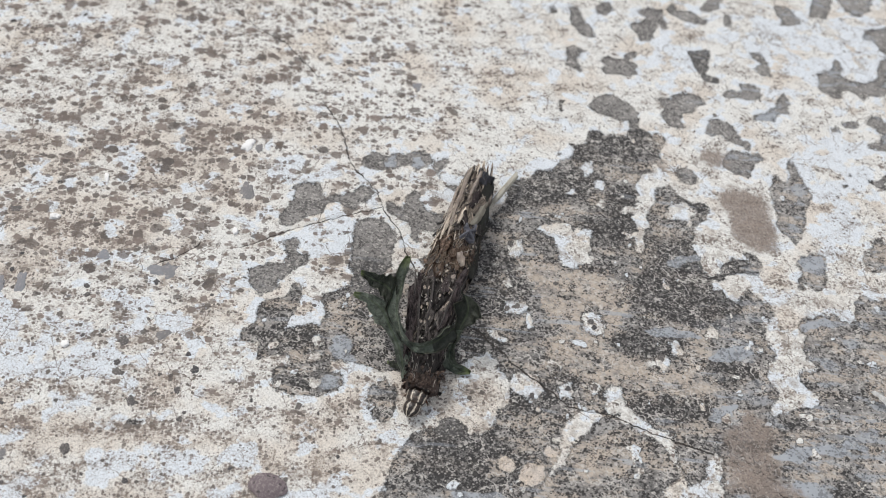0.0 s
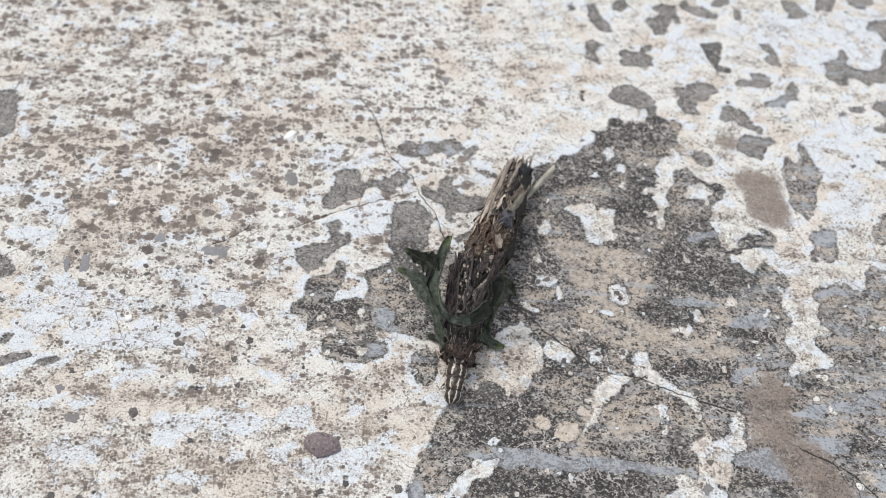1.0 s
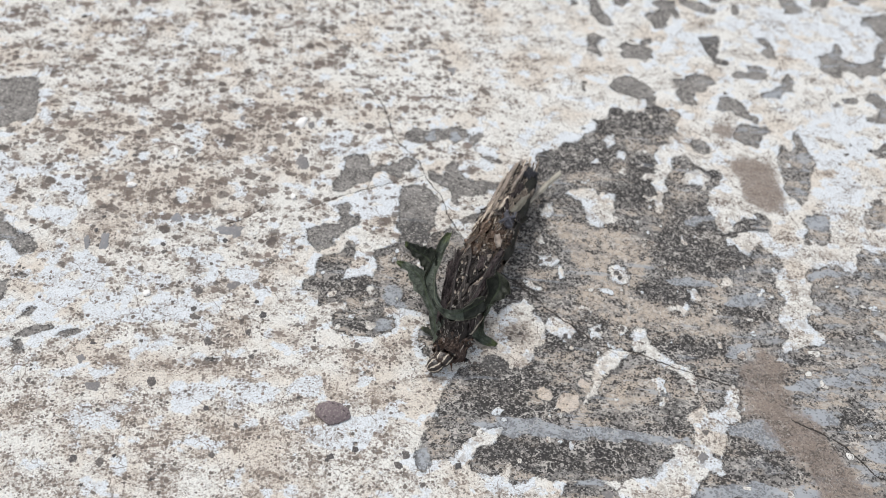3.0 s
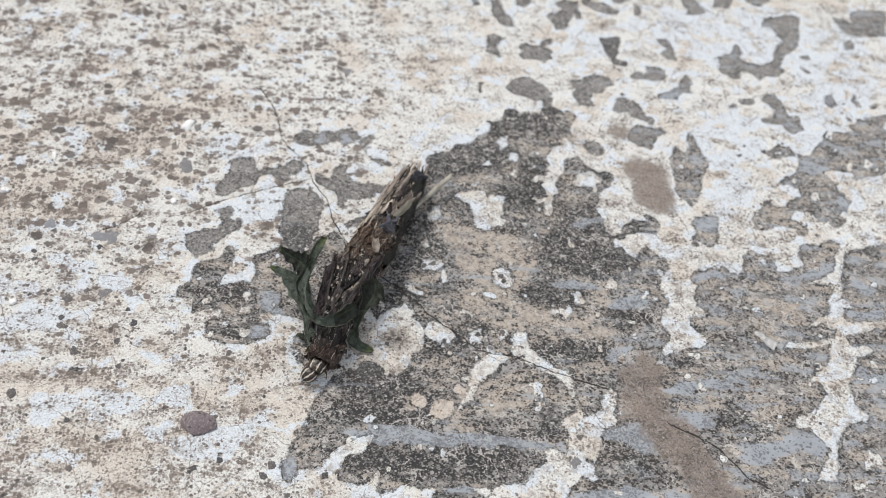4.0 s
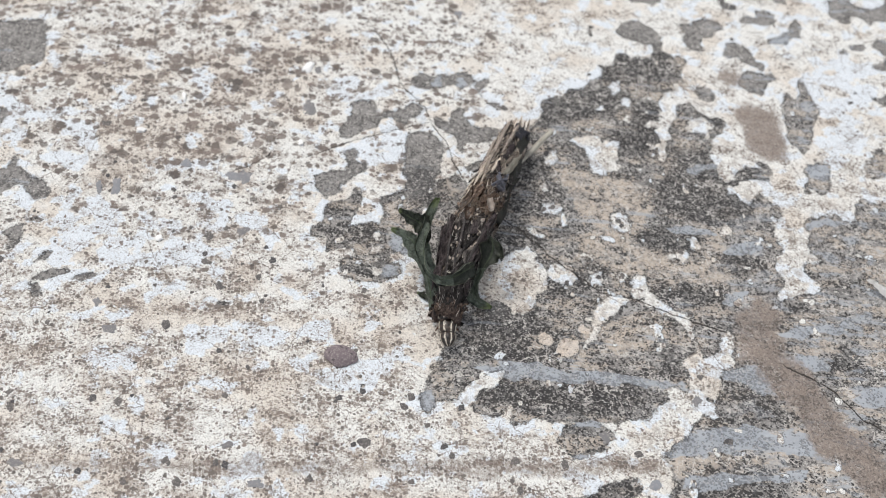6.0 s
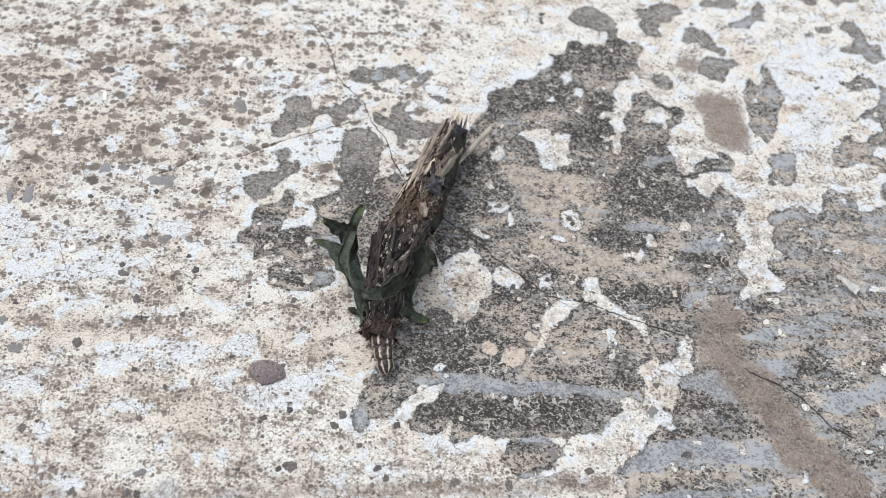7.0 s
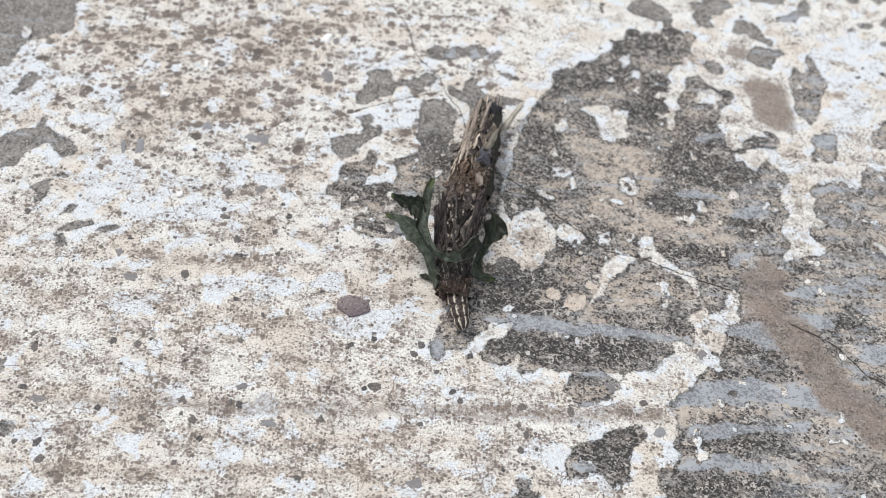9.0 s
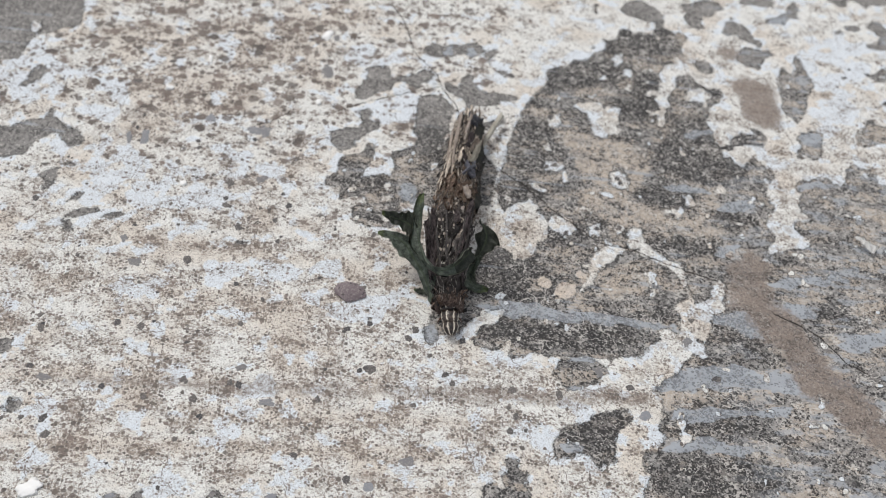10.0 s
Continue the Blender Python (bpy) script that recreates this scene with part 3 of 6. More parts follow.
outline('plain', [
    (-28.2, 86.2), (-26.5, 87), (-23.8, 87.7), (-21.6, 88.2), (-21.3, 89.6), (-22.2, 91.6), (-22.8, 92.9), (-22, 93.7), (-20.4, 94.2), (-20.1, 92.5),
    (-20.4, 91.1), (-18.6, 90.6), (-17.5, 89.3), (-18.2, 87.9), (-19.7, 87), (-20.6, 85.6), (-22, 84.1), (-21.8, 82.8), (-23.7, 81.3), (-25.3, 81.2),
    (-26.8, 83)
])
outline('bare', [
    (-26.1, 71.6), (-26, 73.5), (-25, 74.2), (-24, 76.2), (-24.3, 78.7), (-23.5, 80.1), (-21.9, 80.5), (-20.4, 81.6), (-19.6, 83.3), (-18.4, 84.2),
    (-17.6, 83.2), (-17.8, 80.6), (-18.1, 78), (-18.9, 76), (-19.3, 75.1), (-17.7, 75.3), (-15.1, 76.4), (-12.9, 76.2), (-12.7, 78.5), (-13.8, 81.6),
    (-13.4, 83), (-10.8, 83.9), (-8.6, 84.8), (-3.3, 87.3), (1, 89.8), (3.4, 88), (6.1, 84.2), (8.5, 81.8), (8.3, 71.7), (-1, 68.5), (-3.8, 69.4),
    (-7.1, 69.7), (-9.7, 69.1), (-10.3, 70), (-10.3, 67.7), (-8.3, 67.2), (-7.5, 65.5), (-8.4, 64.3), (-10.4, 63.6), (-11.3, 62.9), (-13.4, 62.7)
])
outline('+', [
    (-15.9, 62.3), (-17.6, 62.9), (-18.3, 62.9), (-19.3, 63.9), (-19.4, 66.9), (-17.9, 67.3), (-16.7, 67.7), (-17, 69.5), (-18.3, 69.6),
    (-20.4, 69.4), (-22.4, 68.7), (-22.8, 70.1), (-22.9, 71.6), (-24.4, 71.2)
])
outline('white', [
    (-14.3, 73.8), (-13.4, 74.4), (-12.5, 73.8), (-12.3, 72.5), (-13.1, 72), (-14, 72.6)
])
outline('white', [
    (-14.7, 69.7), (-14.2, 70.5), (-12.6, 71), (-11.8, 70.4), (-12.2, 69.2), (-13.7, 68.8)
])
outline('white', [
    (-13.6, 65.7), (-12.7, 66.5), (-11.5, 65.9), (-11.4, 64.3), (-12.4, 63.7), (-13.4, 64.3)
])
outline('skim', [
    (-11.1, 73), (-10.4, 74.3), (-8.9, 74.8), (-7.3, 73.7), (-7.3, 71.5), (-6, 70.4), (-7, 69.4), (-9.3, 70.1), (-10.5, 71)
])
outline('white', [
    (43.6, 116.9), (45.6, 119.1), (47.4, 120.1), (47.6, 122.1), (50.1, 122.9), (50, 126.2), (53.3, 127.5), (56.6, 127), (55, 122.6), (53, 122.4),
    (52.1, 120.6), (51.9, 118.2), (54, 116.5), (55.8, 115.7), (57.3, 114.8), (56.7, 113.4), (55.1, 113.2), (53, 114.3), (51.8, 116.2), (49.6, 116.6),
    (48, 115.8), (47.5, 112.9), (46.8, 110.5), (45.8, 108.8), (46.1, 106.9), (46.4, 106.3), (45.1, 105), (44.7, 102.7), (44.8, 100.8), (44, 99.3),
    (42.8, 98.9), (42.8, 101), (43.3, 103.3), (43.3, 106.3), (42.8, 108.5), (41.2, 108.8), (40.4, 109.8), (41.2, 110.7), (43.1, 110.9),
    (44.4, 111.8), (44.4, 113.4), (43.8, 114.9)
])
outline('white', [
    (49.2, 109.2), (50, 111.6), (51.3, 112.8), (53.8, 113.1), (54.7, 111.3), (54.2, 109.3), (54.5, 107.5), (53.8, 107.1), (52.9, 108.5),
    (51.7, 108.7), (50.4, 108.3)
])
outline('white', [
    (55.1, 107.5), (56.6, 108.5), (58.1, 109.1), (58.7, 111.8), (58.9, 114.9), (59.6, 115.5), (59.8, 112.7), (60.2, 111.9), (59.8, 109.2),
    (59.6, 106.5), (59.8, 104.3), (61.8, 103.7), (62.3, 102.6), (61, 101.4), (61.5, 100), (60.8, 99.5), (59, 98.8), (59.2, 96.9), (56.9, 95.7),
    (55.6, 97), (55.4, 98.7), (55.3, 101.3), (53.8, 102.2), (54.1, 103.7), (55.2, 105.3)
])
outline('white', [
    (56.9, 94.9), (58.6, 94.5), (60.5, 95.6), (65.4, 97.1), (64.5, 93.9), (62.8, 92.4), (61.2, 90.2), (60.1, 90.7), (59.1, 92.7), (57.4, 93.2)
])
outline('white', [
    (24.5, 102.1), (25.3, 104.1), (26.2, 103.8), (28.4, 104.3), (30.8, 103.8), (31.4, 102.8), (33.8, 104.1), (35, 103.2), (34.4, 100.9), (34.2, 98),
    (33.8, 95.8), (31.5, 94.4), (29.7, 94.7), (28.5, 96), (27.9, 97.4), (27.5, 100.2), (26, 100.8)
])
outline('white', [
    (18.6, 97.6), (19.5, 99.1), (21.1, 99.3), (21.8, 97.7), (21.2, 95.5), (19.7, 94.8), (18.7, 95.7)
])
outline('white', [
    (32.5, 119), (33.2, 120.7), (35.1, 121.2), (35.4, 119.3), (34.4, 117.5), (33.2, 117.4)
])
outline('white', [
    (35.4, 115.4), (36.2, 116.4), (37.3, 116.7), (37.8, 115.8), (36.9, 114.8), (35.9, 114.7)
])
outline('white', [
    (17.9, 84), (19.6, 85.1), (22.4, 85.5), (22.8, 84.2), (21.4, 83), (19.1, 82.8)
])
outline('white', [
    (32.5, 82.8), (32.7, 84.4), (34.4, 85.3), (36.1, 84.4), (36.7, 82.5), (36.1, 80.8), (34.4, 80.4), (33.1, 81.3)
])
outline('white', [
    (43.8, 74.9), (44.2, 76.2), (45.5, 76.6), (46.1, 77.6), (47.6, 77.7), (48.1, 76.5), (48, 75), (47.1, 74.5), (46, 75.1), (44.9, 75)
])
outline('white', [
    (48.1, 78), (48.5, 80.4), (49.3, 81.5), (50.2, 81), (50.4, 79.5), (51.8, 79.4), (51.2, 78.3), (49.5, 77.7)
])
outline('white', [
    (54.9, 82.3), (55, 84.2), (56.2, 85.3), (57, 83.8), (57.1, 82.5), (56, 81.7)
])
outline('white', [
    (28.1, 68.7), (29, 69.9), (30.6, 70.3), (31.2, 68.9), (30.6, 67.9), (29, 67.8)
])
outline('white', [
    (33.8, 69.4), (34.2, 70.8), (35.2, 71), (35.7, 70.1), (35.3, 68.9), (34.4, 68.5)
])
outline('white', [
    (18.2, 89.4), (18.9, 90.6), (19.7, 89.8), (19.7, 88.2), (18.8, 87.6)
])
outline('white', [
    (7.8, 66.1), (9.6, 68.8), (11.7, 71.5), (14.2, 73.2), (16.4, 74.2), (17.7, 73.8), (18.3, 72), (20.4, 68), (20, 65.4), (19, 64.1), (18.4, 62),
    (17.8, 60.1), (15.7, 59.5), (13.9, 60.9), (12.4, 61.9), (10, 63.8)
])
outline('white', [
    (19.9, 67.9), (20.3, 71), (21.9, 71.7), (24.6, 71.4), (25.7, 69.7), (26.3, 67.9), (24.8, 66.6), (22.6, 67)
])
outline('white', [
    (16, 79.2), (17.4, 78.8), (19.4, 77.9), (20, 77), (19.1, 76.4), (17.2, 77.5)
])
outline('white', [
    (36.3, 66.4), (36.6, 68.2), (36.6, 70.4), (38.2, 71), (39.3, 70.8), (39.5, 69.1), (40, 67.3), (41.4, 66.3), (43, 64.9), (44.5, 64), (46.1, 63.2),
    (47.7, 62.8), (48.1, 61.1), (48.3, 59.5), (48.5, 57.8), (49.1, 56.2), (49.4, 54.6), (51, 55.3), (52, 55.9), (52.7, 57.6), (53.1, 59.5),
    (54.4, 60.5), (55.7, 59.7), (55.5, 57.3), (55.1, 55.6), (55.5, 54.1), (55.5, 53.2), (53.9, 52.7), (52.8, 51.9), (52.7, 50.1), (52.4, 48.6),
    (53, 52.4), (52.1, 48.2), (51.1, 45.7), (50.4, 43), (48.3, 42.9), (46.7, 41.5), (46.1, 39.7), (44.5, 38.3), (42.9, 36.4), (40.4, 34.9)
])
outline('+', [
    (36.3, 37.7), (39.4, 42.2), (41, 44), (42.4, 45.6), (42.7, 47.4), (41.9, 46.8), (42.9, 48.1), (44.4, 47.8), (45.9, 47.1), (46.5, 48.6),
    (46.4, 51), (45.6, 52.2), (46.2, 53.9), (47.3, 55), (48.4, 55.6), (47.9, 57.2), (46.9, 58.3), (46.5, 59.9), (46, 61), (45, 61.8), (43.4, 62.4),
    (41.8, 62.9), (40.8, 63.7), (39.2, 63.8), (38.5, 64.6), (38.7, 65.5), (37.1, 65.7)
])
outline('white', [
    (31.7, 66), (33.1, 65.8), (34.9, 65.5), (35.1, 64), (34.4, 62.2), (33.1, 61.2), (32.1, 61.1), (31.3, 59.7), (30.5, 58), (30, 56.5), (28.7, 55.1),
    (27.7, 54), (27, 53.4), (27, 54.1), (28, 56.2), (28.7, 57.9), (28.8, 60.1), (29.1, 61.8), (30.2, 62.8), (31, 64.2)
])
outline('white', [
    (13.2, 47.6), (10.6, 46.8), (8.1, 45.5), (5.7, 42.8), (4.4, 39.9), (5.6, 38.7), (8, 39.1), (7.8, 40.7), (8.8, 43), (11.9, 44.6), (12.8, 46)
])
outline('white', [
    (64.4, 92.8), (68, 92.9), (67.7, 90.1), (68.4, 88.8), (67.4, 87.4), (66.1, 85.9), (65.5, 83.5), (66.8, 81.4), (67.2, 80.2), (66.4, 78.2),
    (65.6, 76.2), (65.7, 74.4), (66.2, 73), (66.2, 71.4), (64.8, 70.1), (64.5, 68.5), (65.3, 68.1), (66.5, 69), (68.2, 69.5), (70.5, 70),
    (72.2, 70.7), (74.1, 72.1), (73.9, 73.3), (72.3, 74), (71.3, 74.6), (70.6, 75.5), (70.7, 76.7), (71.4, 77.6), (72.8, 77.5), (74.4, 78.7),
    (73.9, 79.5), (72.6, 80), (72.5, 81.9), (73.1, 83.9), (74.1, 85.4), (73, 85.9), (72.6, 87.2), (74, 88.7), (76.4, 89.6), (81.4, 91.4), (83.4, 93),
    (83.7, 94.7), (78.4, 95.3), (66.3, 94.1)
])
outline('white', [
    (63.6, 81), (64.3, 82), (65, 81.5), (65.1, 80.6), (64.2, 80.2)
])
outline('white', [
    (106.7, 100.9), (105.1, 93.7), (104.1, 90.8), (102.6, 85.4), (104.7, 84.2), (104.3, 82.7), (102.6, 82.8), (102, 80.1), (103.1, 79.6),
    (106, 79.9), (110.9, 80.9), (110.5, 79.4), (105.5, 77.7), (101.7, 76.1), (101.8, 73.9), (104.8, 74.8), (106.2, 73.7), (104.1, 71.9),
    (102.4, 71.8), (101.9, 69.7), (101, 67.8), (99.6, 66), (99.5, 63.7), (99.6, 62), (100.9, 60.4), (102.1, 58.9), (100.9, 58.2), (98.7, 58),
    (96.8, 56.8), (95.9, 55.1), (94.5, 52.3), (93.9, 50.7), (94, 48.7)
])
outline('+', [
    (93, 46.6), (89.9, 46.3), (90.9, 49), (92.3, 50.6), (92.8, 52.7), (91.5, 54.2), (90.3, 55.7), (87.7, 56.1), (87, 57.1), (88.1, 58.3),
    (90.9, 59.1), (92.8, 60.3), (94, 62.1), (94.6, 63.9), (93.9, 65.5), (92.3, 66), (92.5, 67.1), (95, 68.3), (96.4, 69.8), (97.5, 72.3),
    (97.9, 74.2), (94.2, 72.6), (88.5, 72.1), (88.7, 73), (94.6, 74.5), (98.7, 75.5), (99.7, 77.4), (97.7, 78.5), (94.1, 77.5), (94.8, 78.5),
    (98.1, 80.4), (99.4, 81.2), (100, 83.8), (99.6, 85.1), (101.3, 87.2), (101, 88.5), (97.3, 87.8), (95.6, 88), (98.8, 89.7), (102.2, 91.3),
    (103.5, 94.9)
])
outline('plain', [
    (34.7, 137.1), (35.5, 139.5), (37.8, 140.7), (39.9, 141.7), (41.2, 140), (43.9, 139.3), (45.4, 137.1), (45.3, 134.4), (45, 131.7), (43.6, 131.5),
    (43.5, 134.2), (42.4, 134), (39.1, 134.5), (36.4, 134.8)
])
outline('plain', [
    (48.7, 141.5), (50.7, 141.7), (52.8, 142.2), (55.6, 144.2), (57.7, 144.6), (59.7, 143.4), (60.5, 141.6), (58.8, 141.1), (57.3, 138.5),
    (55.3, 138.3), (54.5, 136.4), (55, 133.8), (53.7, 133.6), (51.7, 134.3), (50.2, 136.8), (51.3, 139.1), (50, 140.4)
])
outline('plain', [
    (59, 133.3), (60.4, 135.3), (61, 137.1), (63.3, 138), (65.2, 136.7), (66.4, 134.2), (67.5, 132), (69.4, 131.6), (68.6, 129.2), (66.7, 130.7),
    (64.8, 131.4), (62.9, 132.9), (60.9, 132.3)
])
outline('plain', [
    (62.8, 123.5), (62.7, 125.7), (65.2, 128.8), (67, 129), (68.5, 128.3), (70.5, 128.6), (71.7, 127.3), (69.5, 125.9), (68.6, 123.3), (67.5, 121.5),
    (65.5, 122.1), (64, 122.8)
])
outline('bare', [
    (72.5, 122.9), (73.5, 123.5), (74.9, 121.5), (75.9, 122.5), (76.3, 125.8), (77.1, 127.6), (78.1, 126), (78.4, 123.6), (79.1, 121.2),
    (80.1, 118.8), (79.4, 116.3), (78.4, 113.9), (77.5, 111.4), (76.5, 108.2), (74.9, 105.8), (73.8, 107.2), (72.7, 107.9), (71.7, 110),
    (72.2, 112.4), (71.7, 115.5), (71.6, 118.7), (72.6, 120.8)
])
outline('plain', [
    (52.4, 121.8), (53.7, 122.5), (55.6, 121.5), (56.8, 120), (56.4, 118.3), (54.7, 118), (52.8, 118.6)
])
outline('bare', [
    (74.7, 99.2), (74, 100.6), (75.5, 102.9), (77.7, 103.9), (79.5, 103.3), (80.4, 101.2), (79.6, 99.7), (79.7, 97.5), (78.4, 95.6), (76.6, 95.1),
    (74.9, 96.1), (74.9, 94.2), (73.8, 94.6), (74.1, 97)
])
outline('bare', [
    (87.5, 103.4), (88.2, 105.2), (89.8, 106.3), (90.9, 109), (92.2, 109.4), (92.8, 107.7), (95.1, 107.9), (96.8, 110.4), (98.9, 111.3),
    (99.7, 113.4), (97.6, 114.8), (95.4, 114.9), (96.8, 116.9), (99.6, 118.2), (101.3, 120.3), (101.1, 122.7), (100.7, 123.9), (98.6, 123.3),
    (95.8, 122.2), (94, 123.1), (92.9, 124.3), (94.9, 124.9), (97.2, 126.5), (99.7, 125.9), (101.3, 123.9), (103.9, 123.9), (105.6, 125.7),
    (106.9, 128.4), (108.6, 130.3), (109.8, 132.7), (111.8, 132.9), (114.4, 132.2), (116.1, 133.8)
])
outline('+', [
    (115.8, 135.5), (118.4, 137.9), (121.3, 138.8), (125.8, 140.2), (120.9, 120.8), (115.2, 118.6), (113.2, 118.4), (111.6, 119.8), (108.4, 120.3),
    (106.2, 119.2), (107, 117.7), (108.5, 116.3), (108.3, 113.9), (109.9, 112.5), (110.6, 111), (109.1, 108.9), (107.9, 106.2), (106, 103.5),
    (104.8, 103.7), (104.5, 105.1), (102, 104.9), (101.1, 106.6), (99.4, 107.3), (97.5, 107.4), (96.4, 105), (98, 103.7), (99.4, 103.1),
    (98.8, 101.3), (97.5, 100.7), (96.5, 102.1), (94.1, 102.6), (92.2, 102.4), (90.2, 101), (88.4, 101.3)
])
outline('white', [
    (101.8, 111.5), (102.9, 113.2), (103.8, 112.6), (103.6, 110.8), (102.3, 110)
])
outline('plain', [
    (95.7, 141.2), (97.6, 143.9), (99.8, 144.5), (100.7, 141.8), (101.5, 138.8), (101.7, 136.5), (103.8, 136.8), (103.6, 134.1), (104.2, 132.1),
    (101.3, 130.7), (100.2, 132), (99.2, 133.6), (96.9, 133.7), (94.8, 134), (95.1, 135.8), (97.6, 136), (98.7, 138.5), (97.6, 140.2)
])
outline('plain', [
    (90.6, 140.6), (92, 141.7), (93.8, 141.2), (94.2, 140.3), (92.4, 139.4), (90.8, 139.6)
])
outline('plain', [
    (87.7, 138.7), (88.6, 139.7), (89.7, 139.3), (88.9, 137.9), (87.8, 138)
])
outline('plain', [
    (72.3, 160.6), (75.2, 160.9), (76, 159), (76.6, 156.1), (76.8, 153.1), (74.4, 153.2), (72.9, 155), (74.8, 156.8), (73.5, 158.3), (72.5, 159)
])
outline('plain', [
    (80.9, 178.7), (84.6, 178.1), (86.5, 175.1), (86.6, 172.9), (83.8, 171.5), (81.2, 171.1), (81.8, 173.4), (80.5, 175.4)
])
outline('plain', [
    (89.2, 175.5), (89.7, 178.8), (94.5, 184), (93.6, 177.8), (91.3, 175.7)
])
outline('plain', [
    (87.2, 155.4), (89.6, 157.3), (91.3, 157.3), (92.3, 161.1), (93.3, 161.2), (93.9, 158.3), (93, 156.1), (94.1, 154.9), (97.2, 154.1),
    (100.3, 155.7), (102, 157.3), (102.3, 160.3), (104, 162.6), (105.7, 165.3), (104.7, 167.8), (103.5, 169.8), (101.2, 169.5), (101.1, 171),
    (103.3, 173), (105.6, 172.9), (107.5, 175.3), (110.5, 175.5), (111.3, 174), (109.1, 172), (107.3, 170.3), (106.2, 168), (106.9, 165.4),
    (107.9, 163.1), (107.9, 161.4), (105.4, 159.7), (104.1, 156.9), (103, 154.8), (104, 152.6), (101.6, 150.8), (98.7, 150.4), (97, 148.9),
    (95.5, 150), (94.4, 151.4), (93.3, 151.7), (92, 150.7), (91.8, 148.8), (90, 148.6), (88, 149.7), (87.2, 151.5), (87.9, 153.5)
])
outline('plain', [
    (64.7, 145.9), (66.8, 147.1), (68.7, 147.3), (69.1, 149.3), (71.3, 149.9), (73.2, 148.4), (73.2, 146), (70.7, 144.4), (68.7, 144.9),
    (65.2, 144.6)
])
outline('plain', [
    (77.2, 146.5), (78.7, 147.6), (79.9, 146.2), (80, 144.9), (78.8, 142.9), (79.1, 141.6), (76.6, 141.4), (75.6, 138.9), (72.9, 138.5),
    (70.8, 138.3), (71, 140.1), (73.9, 141.8), (76.1, 143.1)
])
outline('dark', [
    (57.6, 158.7), (62.9, 159.3), (63, 157.3), (62, 153.3), (61.6, 151.6), (63.9, 150.6), (63.5, 149.2), (60.5, 148.8), (60.2, 151.5), (58.7, 153.2),
    (58.4, 155.8)
])
outline('dark', [
    (112.8, 145.5), (113.9, 145.8), (114.4, 143.5), (114.6, 142.6), (112.5, 141.2), (111.6, 142.6)
])
outline('plain', [
    (120.9, 176.4), (124.3, 176.2), (126.1, 174.3), (125.7, 177), (126.5, 179.4), (130, 180.9), (136, 180.6), (133.5, 170.5), (127.3, 169.7),
    (124.3, 169.8), (121.9, 172.2)
])
outline('plain', [
    (121.5, 165.8), (124, 168.2), (124.2, 166.2), (123.5, 164), (121.5, 163.8)
])
outline('plain', [
    (108.6, 159.1), (110.5, 160.1), (111.1, 158.6), (109.3, 157.6)
])
outline('plain', [
    (108.1, 155.1), (109.7, 154.9), (110.6, 153.4), (109, 152.6)
])
outline('plain', [
    (30.4, 168.6), (32.3, 169.5), (33, 166.8), (34.4, 163.9), (35.9, 162), (36.6, 160), (34.4, 159.3), (32.3, 161.1), (30.9, 163.4), (30.8, 165.9)
])
outline('plain', [
    (36.3, 170.1), (38.1, 172.3), (40.3, 172.1), (41, 170), (38.8, 167.6), (37.4, 168.5)
])
outline('plain', [
    (46.4, 170.8), (49.1, 172.2), (52.4, 172.2), (52.7, 169.5), (53.6, 166.8), (53.9, 165.4), (52.5, 165.2), (51.9, 167.2), (50.8, 165.6),
    (50, 163.4), (50.2, 161.4), (47, 160.3), (46.6, 162.4), (44.9, 164.2), (45, 166.3), (47.5, 167.3), (48.7, 168.9), (46.9, 169.8)
])
outline('plain', [
    (54, 172.9), (55.9, 174.7), (56.5, 172.8), (59.5, 173.2), (60.9, 171.6), (63.7, 169.9), (62.8, 168.3), (59.9, 168.3), (57.8, 169.1),
    (56.1, 170.6), (54.4, 170.8)
])
outline('plain', [
    (61.8, 173.9), (63.4, 176.4), (67.5, 180.3), (67.1, 175.1), (64, 173.4)
])
outline('plain', [
    (67.3, 172.5), (68.8, 173.1), (69.6, 170.2), (69.5, 168.5), (68, 168.7), (67.4, 170.8)
])
outline('plain', [
    (30, 152.1), (30.2, 155.2), (31.6, 156.3), (32.3, 155), (34.4, 154.7), (32.4, 153), (31.9, 151.4), (32.8, 149.6), (33.1, 147.7), (31.4, 148.4),
    (29.3, 149.5)
])
outline('plain', [
    (37.5, 152.1), (38.9, 153.7), (40.7, 152.9), (42.8, 153.8), (44.3, 156), (45.7, 156.1), (45.9, 154.8), (44.2, 153), (45.8, 151.2), (45.8, 149.3),
    (43.8, 147.5), (42, 148.4), (40.2, 148.2), (38.6, 147.4), (37.5, 149.2), (38.9, 150.7)
])
outline('plain', [
    (25.5, 168), (27.2, 168.8), (27.5, 166.7), (26.1, 165.9)
])
outline('plain', [
    (96.6, 184.3), (106.3, 185.6), (104.6, 180.2), (101.3, 178.4), (98.4, 179.3)
])
outline('plain', [
    (91.2, 184.2), (96.3, 185.1), (94.1, 178.3), (92.9, 175.9), (90.5, 176), (89.7, 178.5)
])
outline('plain', [
    (99.3, 185.6), (107.1, 187), (105.8, 182.9), (103.3, 180.9), (102, 178), (99.7, 178.2), (99.1, 180.8)
])
outline('plain', [
    (100.9, 170.2), (102.4, 173.1), (106.1, 174.5), (111.8, 175.1), (109, 162.7), (105.5, 165), (104.2, 166.7), (103.5, 169.6)
])
outline('plain', [
    (-118.7, 116), (-94.6, 120.5), (-91.5, 112.9), (-90.5, 108.2), (-93.4, 107.1), (-96.1, 105.3), (-98.8, 103.9), (-100.2, 100.8), (-100.3, 96.2),
    (-103, 94.8), (-108.6, 92.9)
])
